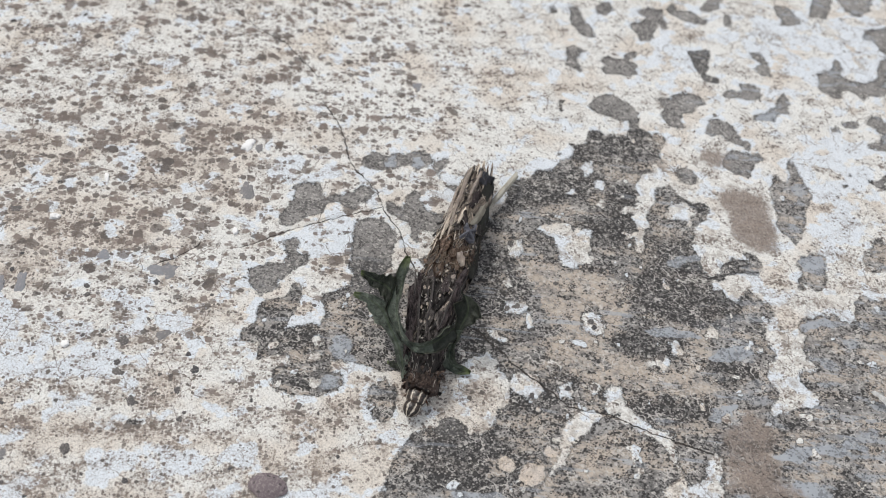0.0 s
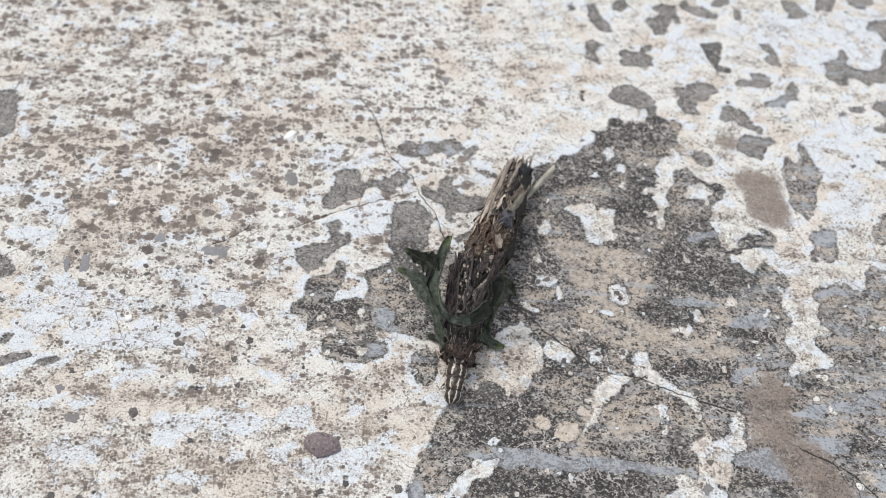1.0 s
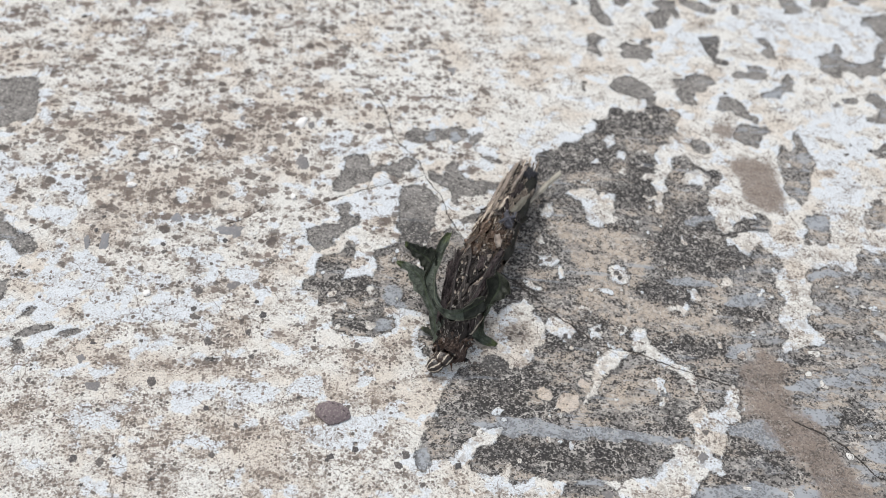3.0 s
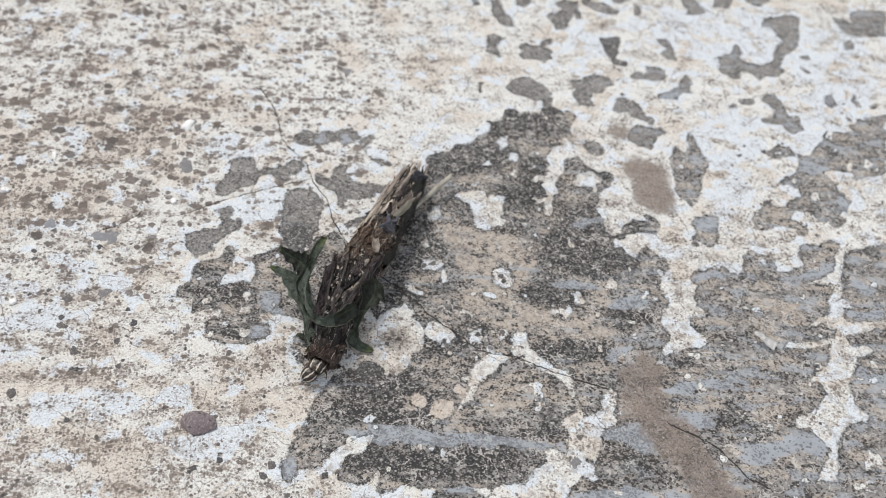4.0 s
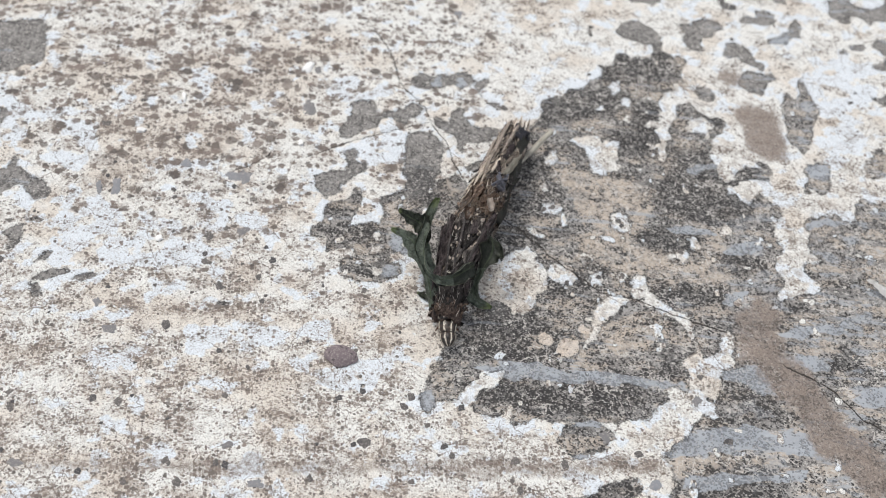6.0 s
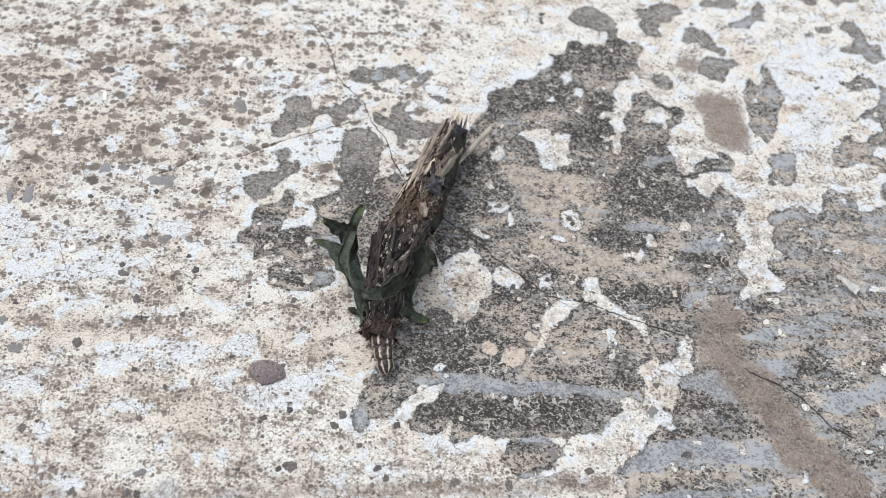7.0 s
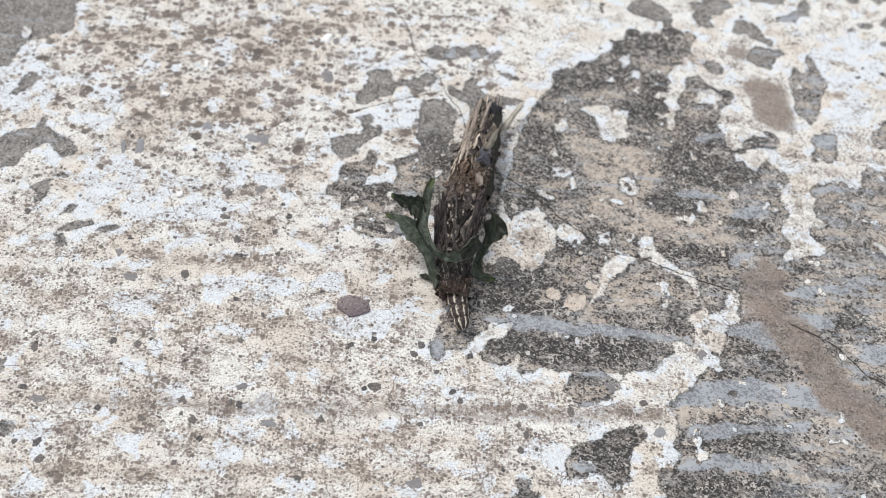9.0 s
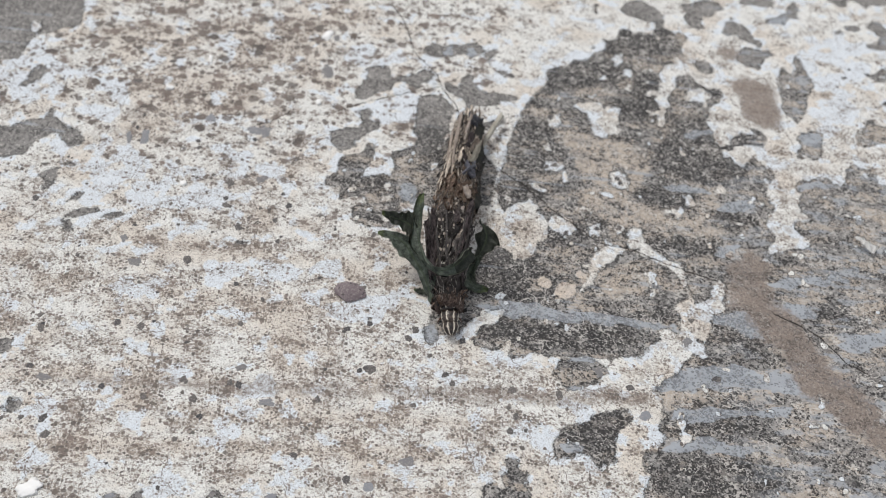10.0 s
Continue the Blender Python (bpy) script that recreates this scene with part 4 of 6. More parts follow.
outline('white', [
    (-101.9, 106.4), (-101.5, 108), (-100.1, 107.8), (-99, 105.7), (-99.6, 103.7), (-101.1, 104.2)
])
outline('plain', [
    (-97.3, 87.8), (-96.2, 90.6), (-96, 93.3), (-93.9, 94.6), (-92.6, 93.9), (-93.2, 91.2), (-94.5, 89.7), (-95.8, 88.1)
])
outline('plain', [
    (-101.1, 75.5), (-94.1, 76.4), (-92.4, 78.1), (-88, 79.4), (-87.9, 81.8), (-88.1, 83), (-87.2, 82.8), (-86.5, 80.4), (-84.2, 79.2), (-81.9, 78),
    (-79.4, 77.6), (-78.2, 75.4), (-78.6, 73.8), (-80.7, 72.9), (-83.1, 74.6), (-84.4, 76.4), (-85.9, 75.7), (-87.1, 73.9), (-87.8, 72.7),
    (-88.2, 70.6), (-88.9, 69.4), (-93.1, 68.2), (-97.6, 67.5)
])
outline('plain', [
    (-84.1, 64.8), (-82.3, 66.3), (-80.3, 67.3), (-79.9, 65.2), (-80, 63.4), (-80.8, 60.9), (-82.1, 61.1), (-82, 63.3)
])
outline('plain', [
    (-75.6, 60), (-75.3, 61.5), (-73.8, 62.2), (-72.8, 61.6), (-73.6, 60.2)
])
outline('plain', [
    (-74.7, 55.9), (-74.2, 57.1), (-71.7, 58.1), (-69.7, 58.8), (-68.5, 58.1), (-69.6, 57), (-72.2, 56.3), (-73.6, 55.4)
])
outline('plain', [
    (-67.7, 56.4), (-66, 58), (-63.9, 58.6), (-64.1, 57.6), (-66, 56.4)
])
outline('plain', [
    (-75.1, 54.5), (-73.7, 55), (-72.5, 52.9), (-73.6, 52.1)
])
outline('plain', [
    (-77.5, 28.4), (-74.3, 28.2), (-73.4, 26.6), (-76.1, 25.2)
])
outline('plain', [
    (-70.6, 15.6), (-69.8, 17.3), (-68.4, 17.5), (-67.8, 16.9), (-68.4, 15.1), (-69.8, 14.9)
])
outline('plain', [
    (-49, 2.6), (-48.4, 4), (-47.1, 4.2), (-45.7, 2.8)
])
outline('plain', [
    (-44.4, 3.2), (-43.9, 4.7), (-42.8, 4.6), (-41.9, 3.4)
])
outline('plain', [
    (-32.6, 4.8), (-31.8, 6.4), (-30.5, 6.1), (-29.7, 5.1)
])
outline('plain', [
    (-23.5, 6.1), (-22.2, 7.4), (-20.5, 6.7)
])
outline('mud', [
    (61, 68.6), (63.6, 67.6), (65.1, 66), (64.4, 62.5), (64.4, 59.1), (65.2, 57), (66.6, 55.5), (64.2, 56.9), (69.8, 53.4), (72, 48.8), (74, 44.4),
    (78.7, 40.5), (82.8, 35.5), (89.2, 31.1), (87.7, 23.8), (80.9, 28.9), (74.6, 33.3), (68.2, 39), (65.7, 44.3), (61.8, 47.3), (60, 51.3),
    (57.1, 55.8), (61.7, 48.3), (59.8, 50.2), (58.6, 53.2), (56.2, 55.7), (55.7, 59.5), (56.8, 64.1)
])
outline('mud', [
    (59.8, 117.4), (62.4, 119), (66.3, 118.9), (69.3, 117.7), (70.4, 115.4), (70.9, 112.3), (71.3, 108.5), (71.8, 105.5), (72.1, 103.3),
    (69.5, 101.6), (67.1, 102.1), (64.2, 103.2), (62.5, 104.5), (61.6, 108.2), (61.3, 112.8), (60.2, 115.1)
])
outline('mud', [
    (56.2, 124.9), (57.3, 127.8), (60, 128.7), (63.1, 127.4), (62.6, 124.6), (59.6, 123.6), (57.4, 123.7)
])
outline('skim', [
    (53.6, 66.8), (54.7, 67.7), (57.2, 69.1), (59.2, 69.6), (58.2, 67.7), (56, 66.6), (54.3, 66.2)
])
outline('skim', [
    (72.3, 86.9), (74.5, 88.3), (77.6, 89.4), (79.6, 88.8), (78.5, 87.4), (76, 86.6), (73.6, 86)
])
outline('skim', [
    (64, 60.8), (65.2, 62.3), (68, 63.4), (71.9, 64.3), (79.1, 65.1), (79.2, 63.7), (76, 62.5), (71.7, 62.2), (67.3, 61.4)
])
outline('skim', [
    (65.7, 56.5), (67.8, 57.2), (70.9, 56.4), (73.7, 55.5), (73.2, 54.4), (69.6, 54.1), (67.6, 55)
])
outline('skim', [
    (77.7, 49.5), (79.7, 52.3), (83, 53.6), (88.4, 54.5), (92.1, 54.3), (92.1, 52.2), (90.8, 50.5), (86.9, 51.8), (83.6, 51), (82.2, 48.8),
    (79, 48.1)
])
outline('skim', [
    (52.8, 51.7), (54.9, 53), (58.6, 53.8), (61.1, 52.4), (61.8, 49.3), (60.7, 48.2), (58.3, 50.1), (55.8, 50.9), (53.2, 50.2)
])
outline('skim', [
    (17.3, 48.4), (21.3, 49), (26.3, 48.8), (31.4, 49.5), (33.9, 48.7), (37.4, 48.7), (41.5, 48.8), (45.5, 49.6), (46, 48.3), (41.4, 47.5),
    (35.4, 47.5), (30.4, 47.1), (26.4, 47.1), (21.4, 46.7), (18, 46.1)
])
outline('skim', [
    (54.5, 77.8), (56.9, 79.6), (59.3, 81.4), (62.8, 82.3), (63.2, 79.8), (60.2, 78.3), (56.7, 77.1)
])
outline('skim', [
    (43.5, 82.2), (48.1, 83.6), (52.6, 83.3), (53.7, 81.9), (49.1, 81.5), (45.7, 81.7)
])
outline('skim', [
    (99, 93.1), (104.6, 94.3), (102.6, 90.7), (98.8, 89.7), (95.3, 89.7)
])
outline('skim', [
    (105.5, 90.3), (107.3, 90.2), (110.3, 88.1), (108.7, 86.5), (106.1, 87.7)
])
outline('skim', [
    (103.2, 82.5), (106.6, 82.5), (110.4, 83.5), (109.8, 81.2), (105, 80.7), (103.4, 81)
])
outline('skim', [
    (100.8, 67.3), (103.2, 68), (107.8, 68.7), (107.2, 66.5), (102.7, 65.9), (100.7, 66)
])
outline('skim', [
    (73.9, 102.3), (76.5, 103.4), (79.5, 103.3), (80.2, 101.2), (78.4, 99.6), (75.4, 99.8)
])
outline('skim', [
    (100.4, 122.7), (103.2, 123.3), (104.9, 122), (107.9, 121), (106.9, 119.3), (103.4, 118.1), (101.1, 119.5)
])
outline('skim', [
    (108.1, 113.1), (109.8, 112), (110, 109.9), (108.3, 108.2), (107.3, 109.1)
])
outline('skim', [
    (48.7, 98.3), (52.4, 99.8), (56.1, 100.6), (56, 99), (52.3, 98.1), (49.3, 97.2)
])
outline('skim', [
    (-6.8, 116.2), (-5, 116.7), (-4.6, 114.3), (-6.2, 113.9)
])
outline('skim', [
    (-1.7, 117.1), (0.5, 117.7), (1.2, 115.5), (-0.7, 114.3)
])
outline('skim', [
    (71.2, 140), (74.2, 141.8), (76.4, 142.1), (75.5, 138.8), (72.8, 138.4), (71.1, 138.3)
])
outline('skim', [
    (14.2, 162.8), (16.3, 163.5), (18.5, 161.8), (17.7, 160), (15.6, 160.1)
])
outline('skim', [
    (23.3, 162.8), (25.1, 163.9), (27.6, 163.4), (27.3, 161.9), (24.2, 161.5)
])
outline('skim', [
    (104.6, 144.3), (106.4, 145.3), (108.2, 144.6), (107.4, 143), (105.1, 142.9)
])
outline('skim', [
    (64, 60.8), (67.6, 63), (74.5, 64.6), (80.1, 64.9), (79.9, 63.6), (73.1, 62.4), (68.5, 60.8)
])
outline('skim', [
    (66.4, 56.6), (70.3, 57.2), (73.4, 56.2), (72.7, 54.4), (68.9, 54.5)
])
outline('skim', [
    (75.8, 49.4), (78.2, 51.3), (82.8, 53.4), (87.3, 54.7), (86.6, 51), (81, 48.9), (76.6, 48.1)
])
outline('skim', [
    (57.3, 52.1), (60.1, 52.9), (61.5, 50.9), (62.1, 48.8), (59.7, 48.2), (57.7, 49.7)
])
outline('skim', [
    (43.5, 39.3), (48.8, 40.9), (56.1, 42.3), (61.3, 41.9), (67, 42.4), (68.7, 39), (66, 37.5), (60.9, 37.9), (54.8, 37.6), (49.6, 36), (42.4, 34.7),
    (41.4, 36.2)
])
outline('skim', [
    (43.8, 31), (48.4, 32.6), (55.5, 33.3), (65.7, 35.1), (65.3, 33), (58.4, 32.1), (52.4, 31.4), (48.3, 29.3), (44.3, 29.8)
])
outline('skim', [
    (42.1, 23.5), (45.2, 26.5), (51.1, 27), (58, 26.9), (59.9, 26.2), (55.9, 24.9), (50, 24.6), (45.1, 24.1)
])
outline('skim', [
    (7.8, 47.7), (12.6, 49.3), (19, 49.7), (24.4, 49), (30.9, 49.4), (38.4, 49.3), (41.6, 48.9), (35.2, 47.5), (28.8, 47.2), (24.5, 46.8),
    (19.2, 46.7), (13.9, 46.2), (10.6, 46.7)
])
outline('skim', [
    (24.4, 38.2), (25.9, 39.6), (31.1, 40.1), (32.6, 39.4), (29, 38.6)
])
outline('skim', [
    (25.1, 32.7), (26.1, 34), (30.2, 34.5), (28.2, 33.1), (26.7, 32.2)
])
outline('skim', [
    (24.6, 22.5), (26.5, 23.1), (29, 22.6), (28.5, 21.7), (26.1, 21.2)
])
outline('skim', [
    (-1.9, 40.2), (-1.1, 42.1), (0.4, 42.3), (1.6, 39.5), (0.5, 37.9), (-1, 38.5)
])
outline('plain', [
    (-1.9, 40.2), (-1.1, 42.1), (0.4, 42.3), (1.6, 39.5), (0.5, 37.9), (-1, 38.5)
])
outline('white', [
    (22.3, 53.8), (23.3, 55), (24.9, 55.5), (26.2, 54.7), (26.3, 52.6), (25, 51.6), (23.4, 51.5), (22.4, 52.5)
])
outline('tan', [
    (22.3, 53.8), (23.3, 55), (24.9, 55.5), (26.2, 54.7), (26.3, 52.6), (25, 51.6), (23.4, 51.5), (22.4, 52.5)
])
outline('white', [
    (18.8, 55.2), (20.1, 56.2), (21.6, 55.6), (21.9, 54.1), (20.7, 53.3), (19.2, 53.5)
])
outline('tan', [
    (18.8, 55.2), (20.1, 56.2), (21.6, 55.6), (21.9, 54.1), (20.7, 53.3), (19.2, 53.5)
])
outline('white', [
    (25.7, 57.8), (26.9, 58.8), (28.5, 58.1), (28, 56.7), (26.3, 56.6)
])
outline('tan', [
    (25.7, 57.8), (26.9, 58.8), (28.5, 58.1), (28, 56.7), (26.3, 56.6)
])
outline('white', [
    (22.5, 54), (24.2, 55.3), (26.2, 55.3), (26.5, 53.1), (25.2, 51.9), (23, 51.8)
])
outline('tan', [
    (22.5, 54), (24.2, 55.3), (26.2, 55.3), (26.5, 53.1), (25.2, 51.9), (23, 51.8)
])
outline('bare', [
    (-3, 64.9), (-2.3, 66.5), (-0.5, 67.5), (1.6, 65.4), (1.7, 62.9), (1.3, 60.8), (0.1, 59.4), (-1.7, 59.8), (-2.8, 61.3), (-3.3, 63.3)
])
outline('skim', [
    (-12.1, 65.6), (-10.8, 66.6), (-8.8, 66.5), (-8.4, 64.8), (-9.9, 63.8), (-11.6, 64)
])
outline('plain', [
    (-12.2, 65.4), (-10.9, 66.8), (-8.6, 66.6), (-8.2, 64.8), (-9.9, 63.6), (-11.8, 63.8)
])
outline('plain', [
    (7.9, 59.1), (8.7, 60.7), (10.9, 61.5), (13.3, 60.6), (13.7, 59.3), (11.2, 58.6), (9.4, 58.1)
])
TAN = [
    (48.5, 34.0, 9.3, 0.9, 8), (72.7, 38.4, 3.8, 0.6, -21), (25.0, 92.7, 5.0, 3.0, 11), (28.8, 86.3, 6.7, 4.3, 85), (34.3, 91.1, 4.6, 3.9, 36),
    (37.9, 85.4, 5.4, 3.2, 84), (32.0, 77.6, 6.3, 3.1, 9), (39.1, 73.5, 10.4, 2.4, 7), (33.7, 57.3, 7.3, 2.8, 7), (25.0, 53.9, 2.4, 2.2, 53),
    (18.8, 54.6, 2.1, 1.9, 22), (15.8, 88.8, 3.3, 2.4, 12), (42.3, 101.8, 2.2, 1.9, 48), (50.4, 73.6, 6.3, 3.6, 12), (74.0, 69.7, 1.5, 1.1, 27),
    (61.3, 37.6, 4.6, 1.8, 8),
    (48.4, 34.5, 5.4, 1.4, 6), (89.4, 82.1, 4.7, 1.8, 9),
]
BROWN = [
    # this pair browns the slab left of the case's mouth
    (-6.5, 63.6, 4.6, 3.2, 10), (-9.5, 68.5, 2.6, 2.0, 10),
    (-54.2, 112.0, 6.9, 4.8, 1), (-60.1, 92.1, 15.0, 7.1, 5), (-49.1, 105.5, 6.8, 4.6, 2), (-73.6, 107.0, 11.2, 4.7, 5), (-32.1, 79.0, 4.1, 1.8, 6),
    (-12.5, 89.5, 3.3, 3.2, -67), (-11.0, 57.4, 5.8, 2.2, 6), (-50.2, 51.9, 7.5, 3.2, 4), (12.9, 64.6, 6.0, 5.1, 14), (52.2, 122.1, 3.1, 2.5, 35),
    (-40.0, 111.5, 9.7, 6.8, -74), (-35.1, 122.2, 10.7, 5.1, 7), (44.3, 38.7, 2.8, 1.3, 8),
]
STONES = [
    (47.5, 45.8, 1.1, 0.9, 41), (48.5, 50.5, 0.8, 0.6, 22), (52.6, 38.9, 0.9, 0.7, 34), (-3.1, 40.8, 0.9, 0.7, -80), (-4.1, 38.7, 0.9, 0.6, -47),
    (5.9, 39.7, 0.8, 0.7, -89), (-10.6, 31.9, 0.9, 0.6, 44), (-11.5, 40.8, 0.6, 0.5, 1), (24.2, 31.6, 0.8, 0.8, 54), (39.4, 29.8, 1.2, 0.9, 17),
    (36.9, 34.9, 0.6, 0.5, 25), (31.2, 37.5, 1.5, 1.3, 27), (-45.6, 69.2, 1.0, 0.9, -51), (-34.1, 61.2, 0.9, 0.6, -73), (-32.0, 103.9, 1.8, 1.1, -77),
    (-31.9, 114.4, 1.1, 0.7, -78),
    (-41.0, 58.5, 1.0, 0.7, -66),
]
STONES_B = [
    (-61.9, 52.5, 1.1, 0.8, -58), (-48.6, 49.6, 1.0, 0.7, -62), (-66.0, 78.2, 2.3, 1.0, -84), (-69.3, 77.7, 1.9, 0.6, -70),
    (-53.9, 85.8, 1.3, 1.2, -32), (-41.5, 84.2, 2.1, 1.8, 32), (-39.3, 71.2, 1.4, 1.0, 26), (-45.0, 63.4, 1.0, 0.8, -60), (-58.3, 47.5, 1.3, 0.9, -7),
    (-32.2, 65.3, 0.8, 0.7, -14), (-72.6, 93.4, 1.0, 0.7, -6), (-26.8, 22.8, 1.7, 0.8, 6), (-41.9, 24.9, 1.0, 0.8, -52), (-66.1, 21.8, 1.7, 0.9, -18),
    (-32.3, 25.4, 0.9, 0.8, -29), (-55.6, 21.8, 0.7, 0.5, -47),
    (-63.3, 14.6, 0.9, 0.8, 39), (-1.0, 15.6, 1.3, 0.9, 8),
]
STONES_C = [
    (-48.2, 3.5, 1.8, 0.7, 6), (-43.5, 4.1, 1.3, 0.7, 3), (-31.7, 6.0, 1.1, 0.8, -2), (-22.1, 7.0, 1.7, 0.7, 6), (-9.9, 31.5, 1.0, 0.9, 4),
    (-32.8, 28.7, 1.2, 0.6, 25), (36.8, 34.9, 0.9, 0.8, 24), (15.6, 31.1, 0.8, 0.7, 15), (-47.0, 114.5, 1.2, 0.7, -74), (-2.5, 136.9, 1.5, 1.2, -85),
    (-32.3, 103.5, 2.2, 1.4, -73), (-44.0, 83.8, 1.9, 1.4, -3), (-71.3, 33.9, 0.9, 0.6, 50), (-70.3, 31.3, 1.0, 0.6, -61),
    (-69.4, 23.8, 0.7, 0.5, -11), (-6.8, 10.5, 1.1, 0.8, 6),
]
DOTS = [
    (53.1, 38.9, 0.6, 0.5, 59), (34.1, 83.0, 0.7, 0.6, 52), (34.7, 81.8, 0.6, 0.5, 42), (19.1, 83.7, 0.6, 0.5, 44), (20.7, 84.3, 0.8, 0.6, 22),
    (46.5, 77.2, 0.8, 0.7, 50), (30.1, 69.2, 0.5, 0.5, 33), (34.7, 70.2, 0.5, 0.5, 34), (19.3, 98.0, 0.7, 0.7, 68), (24.0, 67.2, 0.5, 0.4, 78),
    (40.2, 79.6, 0.6, 0.5, 41), (27.7, 90.3, 0.5, 0.4, 35), (90.8, 140.2, 1.1, 0.8, 47), (113.1, 143.7, 2.0, 1.2, 64), (9.6, 109.7, 0.9, 0.6, 11),
    (43.1, 106.6, 0.6, 0.5, 76),
]
BANDS = [
    (-31.4, 25.2, 32.5, 0.8, 6), (15.2, 30.1, 26.2, 1.0, 7), (-54.9, 11.7, 16.9, 0.6, 5), (-58.2, 23.6, 14.7, 0.4, 6), (-13.7, 21.7, 19.5, 0.3, 6),
    (-12.6, 15.7, 24.7, 0.5, 6), (-36.5, 43.0, 18.2, 0.3, 4), (-43.8, 52.7, 17.0, 0.3, 2),
]
DARK = [
    (50.3, 20.0, 11.8, 3.9, 9), (50.2, 28.7, 10.1, 1.0, 8), (55.6, 50.6, 6.6, 2.4, 10), (45.8, 44.9, 3.3, 2.3, 19), (34.1, 49.2, 13.0, 1.2, 9),
    (66.7, 44.4, 5.4, 1.2, 9), (76.6, 55.6, 5.6, 1.2, 9), (13.1, 56.2, 6.7, 5.2, 15), (23.3, 43.5, 16.2, 3.3, 6), (14.5, 53.4, 10.5, 4.0, 7),
    (22.8, 67.1, 4.1, 3.5, 20), (38.5, 126.2, 9.9, 5.1, 11), (27.6, 114.0, 8.3, 4.1, 10), (41.4, 107.9, 9.3, 4.6, 85), (16.9, 89.0, 8.2, 5.4, 89),
    (54.1, 93.5, 11.7, 9.2, 30),
    (44.6, 80.4, 7.5, 3.0, 9), (57.0, 114.6, 5.5, 2.6, 82), (51.4, 101.7, 4.7, 2.9, 14), (-5.6, 86.2, 5.4, 4.3, -84), (14.3, 75.6, 5.2, 3.7, 11),
    (58.7, 46.9, 4.8, 2.0, 9), (47.0, 67.2, 9.2, 3.0, 8), (57.8, 75.6, 6.4, 2.4, 9), (53.6, 33.2, 5.4, 2.3, 8), (34.4, 102.5, 3.6, 3.1, 39),
    (-17.5, 73.7, 4.1, 2.5, 5), (31.4, 25.0, 6.0, 4.1, 14), (19.5, 109.8, 7.0, 3.1, 9), (57.6, 95.3, 4.5, 2.2, 11), (72.2, 67.7, 6.2, 1.1, 7),
    (-12.1, 64.7, 4.0, 1.4, 6),
]
WASH = [
    (-78.2, 89.1, 8.8, 4.1, -67), (-40.1, 73.0, 4.6, 3.7, -7), (-31.7, 50.2, 5.6, 2.3, 5), (-48.4, 77.1, 3.4, 2.9, -46), (-63.5, 62.9, 4.9, 2.6, 2),
    (-37.5, 47.0, 4.6, 1.9, 5), (-22.4, 51.2, 3.8, 1.9, 4), (-22.4, 110.6, 6.9, 2.5, 7), (-55.0, 106.3, 3.2, 2.6, -59), (-14.4, 94.9, 6.6, 4.3, 6),
    (22.8, 118.2, 7.2, 2.3, 8), (-11.1, 45.7, 3.7, 2.0, 5), (-20.0, 43.7, 4.6, 2.2, 5),
]
WASH_B = [
    (97.3, 165.6, 14.7, 10.3, 31), (78.5, 167.1, 10.8, 6.5, 19), (116.7, 153.5, 20.3, 9.5, 71), (85.9, 127.9, 10.6, 8.0, 43),
    (106.6, 132.6, 6.6, 4.6, 46), (-37.5, 49.0, 4.3, 2.8, 5), (-48.8, 25.8, 4.9, 1.7, 7), (-28.6, 23.8, 4.4, 2.3, 6), (-32.3, 15.4, 2.9, 2.4, -7),
    (-12.7, 44.6, 6.3, 2.4, 8), (-19.4, 11.8, 3.0, 2.7, -47), (-38.2, 7.2, 3.7, 2.2, 3), (-95.3, 91.6, 9.2, 6.9, -51), (-52.8, 63.7, 10.2, 7.1, 2),
    (-69.5, 68.3, 7.8, 6.4, -46), (0.8, 31.3, 6.1, 2.2, 8),
    (-27.2, 22.6, 3.2, 2.6, 8), (-56.1, 41.7, 3.2, 2.6, -13), (23.6, 22.9, 3.9, 2.0, 10), (84.9, 112.4, 10.2, 4.9, 76), (29.1, 116.8, 7.5, 4.0, 10), (54.6, 155.7, 6.8, 5.4, 63),
    (84.5, 157.1, 6.4, 4.7, 35), (111.7, 157.0, 9.3, 5.4, 66),
]
CHIPS = [
    (-34.2, 114.9, 1.4, 1.0, 65), (-58.7, 102.9, 1.1, 0.4, -73), (-65.1, 92.5, 0.9, 0.6, -1), (-32.1, 93.9, 0.9, 0.5, -76),
    (-54.6, 67.2, 0.7, 0.6, -17), (-60.9, 2.6, 1.8, 1.2, 24),
]
CRACK_A = [
    (-15.4, 119.4), (-14.2, 114.9), (-10.8, 110.6), (-7.1, 107.1), (-5.7, 102.7), (-2.0, 98.7), (-0.4, 93.8), (2.5, 89.3), (6.4, 83.7), (10.9, 80.3),
    (13.6, 78.7), (17.4, 75.9), (21.7, 72.1), (26.3, 69.0), (30.8, 66.0), (33.8, 65.5), (38.3, 65.3), (42.7, 63.3), (47.6, 62.1), (53.9, 60.4),
]
CRACK_B = [
    (-30.2, 90.8), (-27.2, 92.6), (-21.2, 96.3), (-12.9, 100.3), (-5.9, 103.4),
]
CRACK_C = [
    (-45.9, 84.0), (-40.9, 87.4), (-37.8, 90.6),
]
CRACK_D = [
    (64.4, 54.7), (68.0, 53.0), (71.6, 51.8), (74.9, 48.6), (77.2, 45.9), (80.4, 44.4),
]
CRACK_E = [
    (-45.1, 154.0), (-39.9, 149.5), (-32.3, 145.4), (-24.0, 136.6),
]
CRACK_F = [
    (-15.4, 119.4), (-17.9, 124.5), (-21.7, 129.3),
]


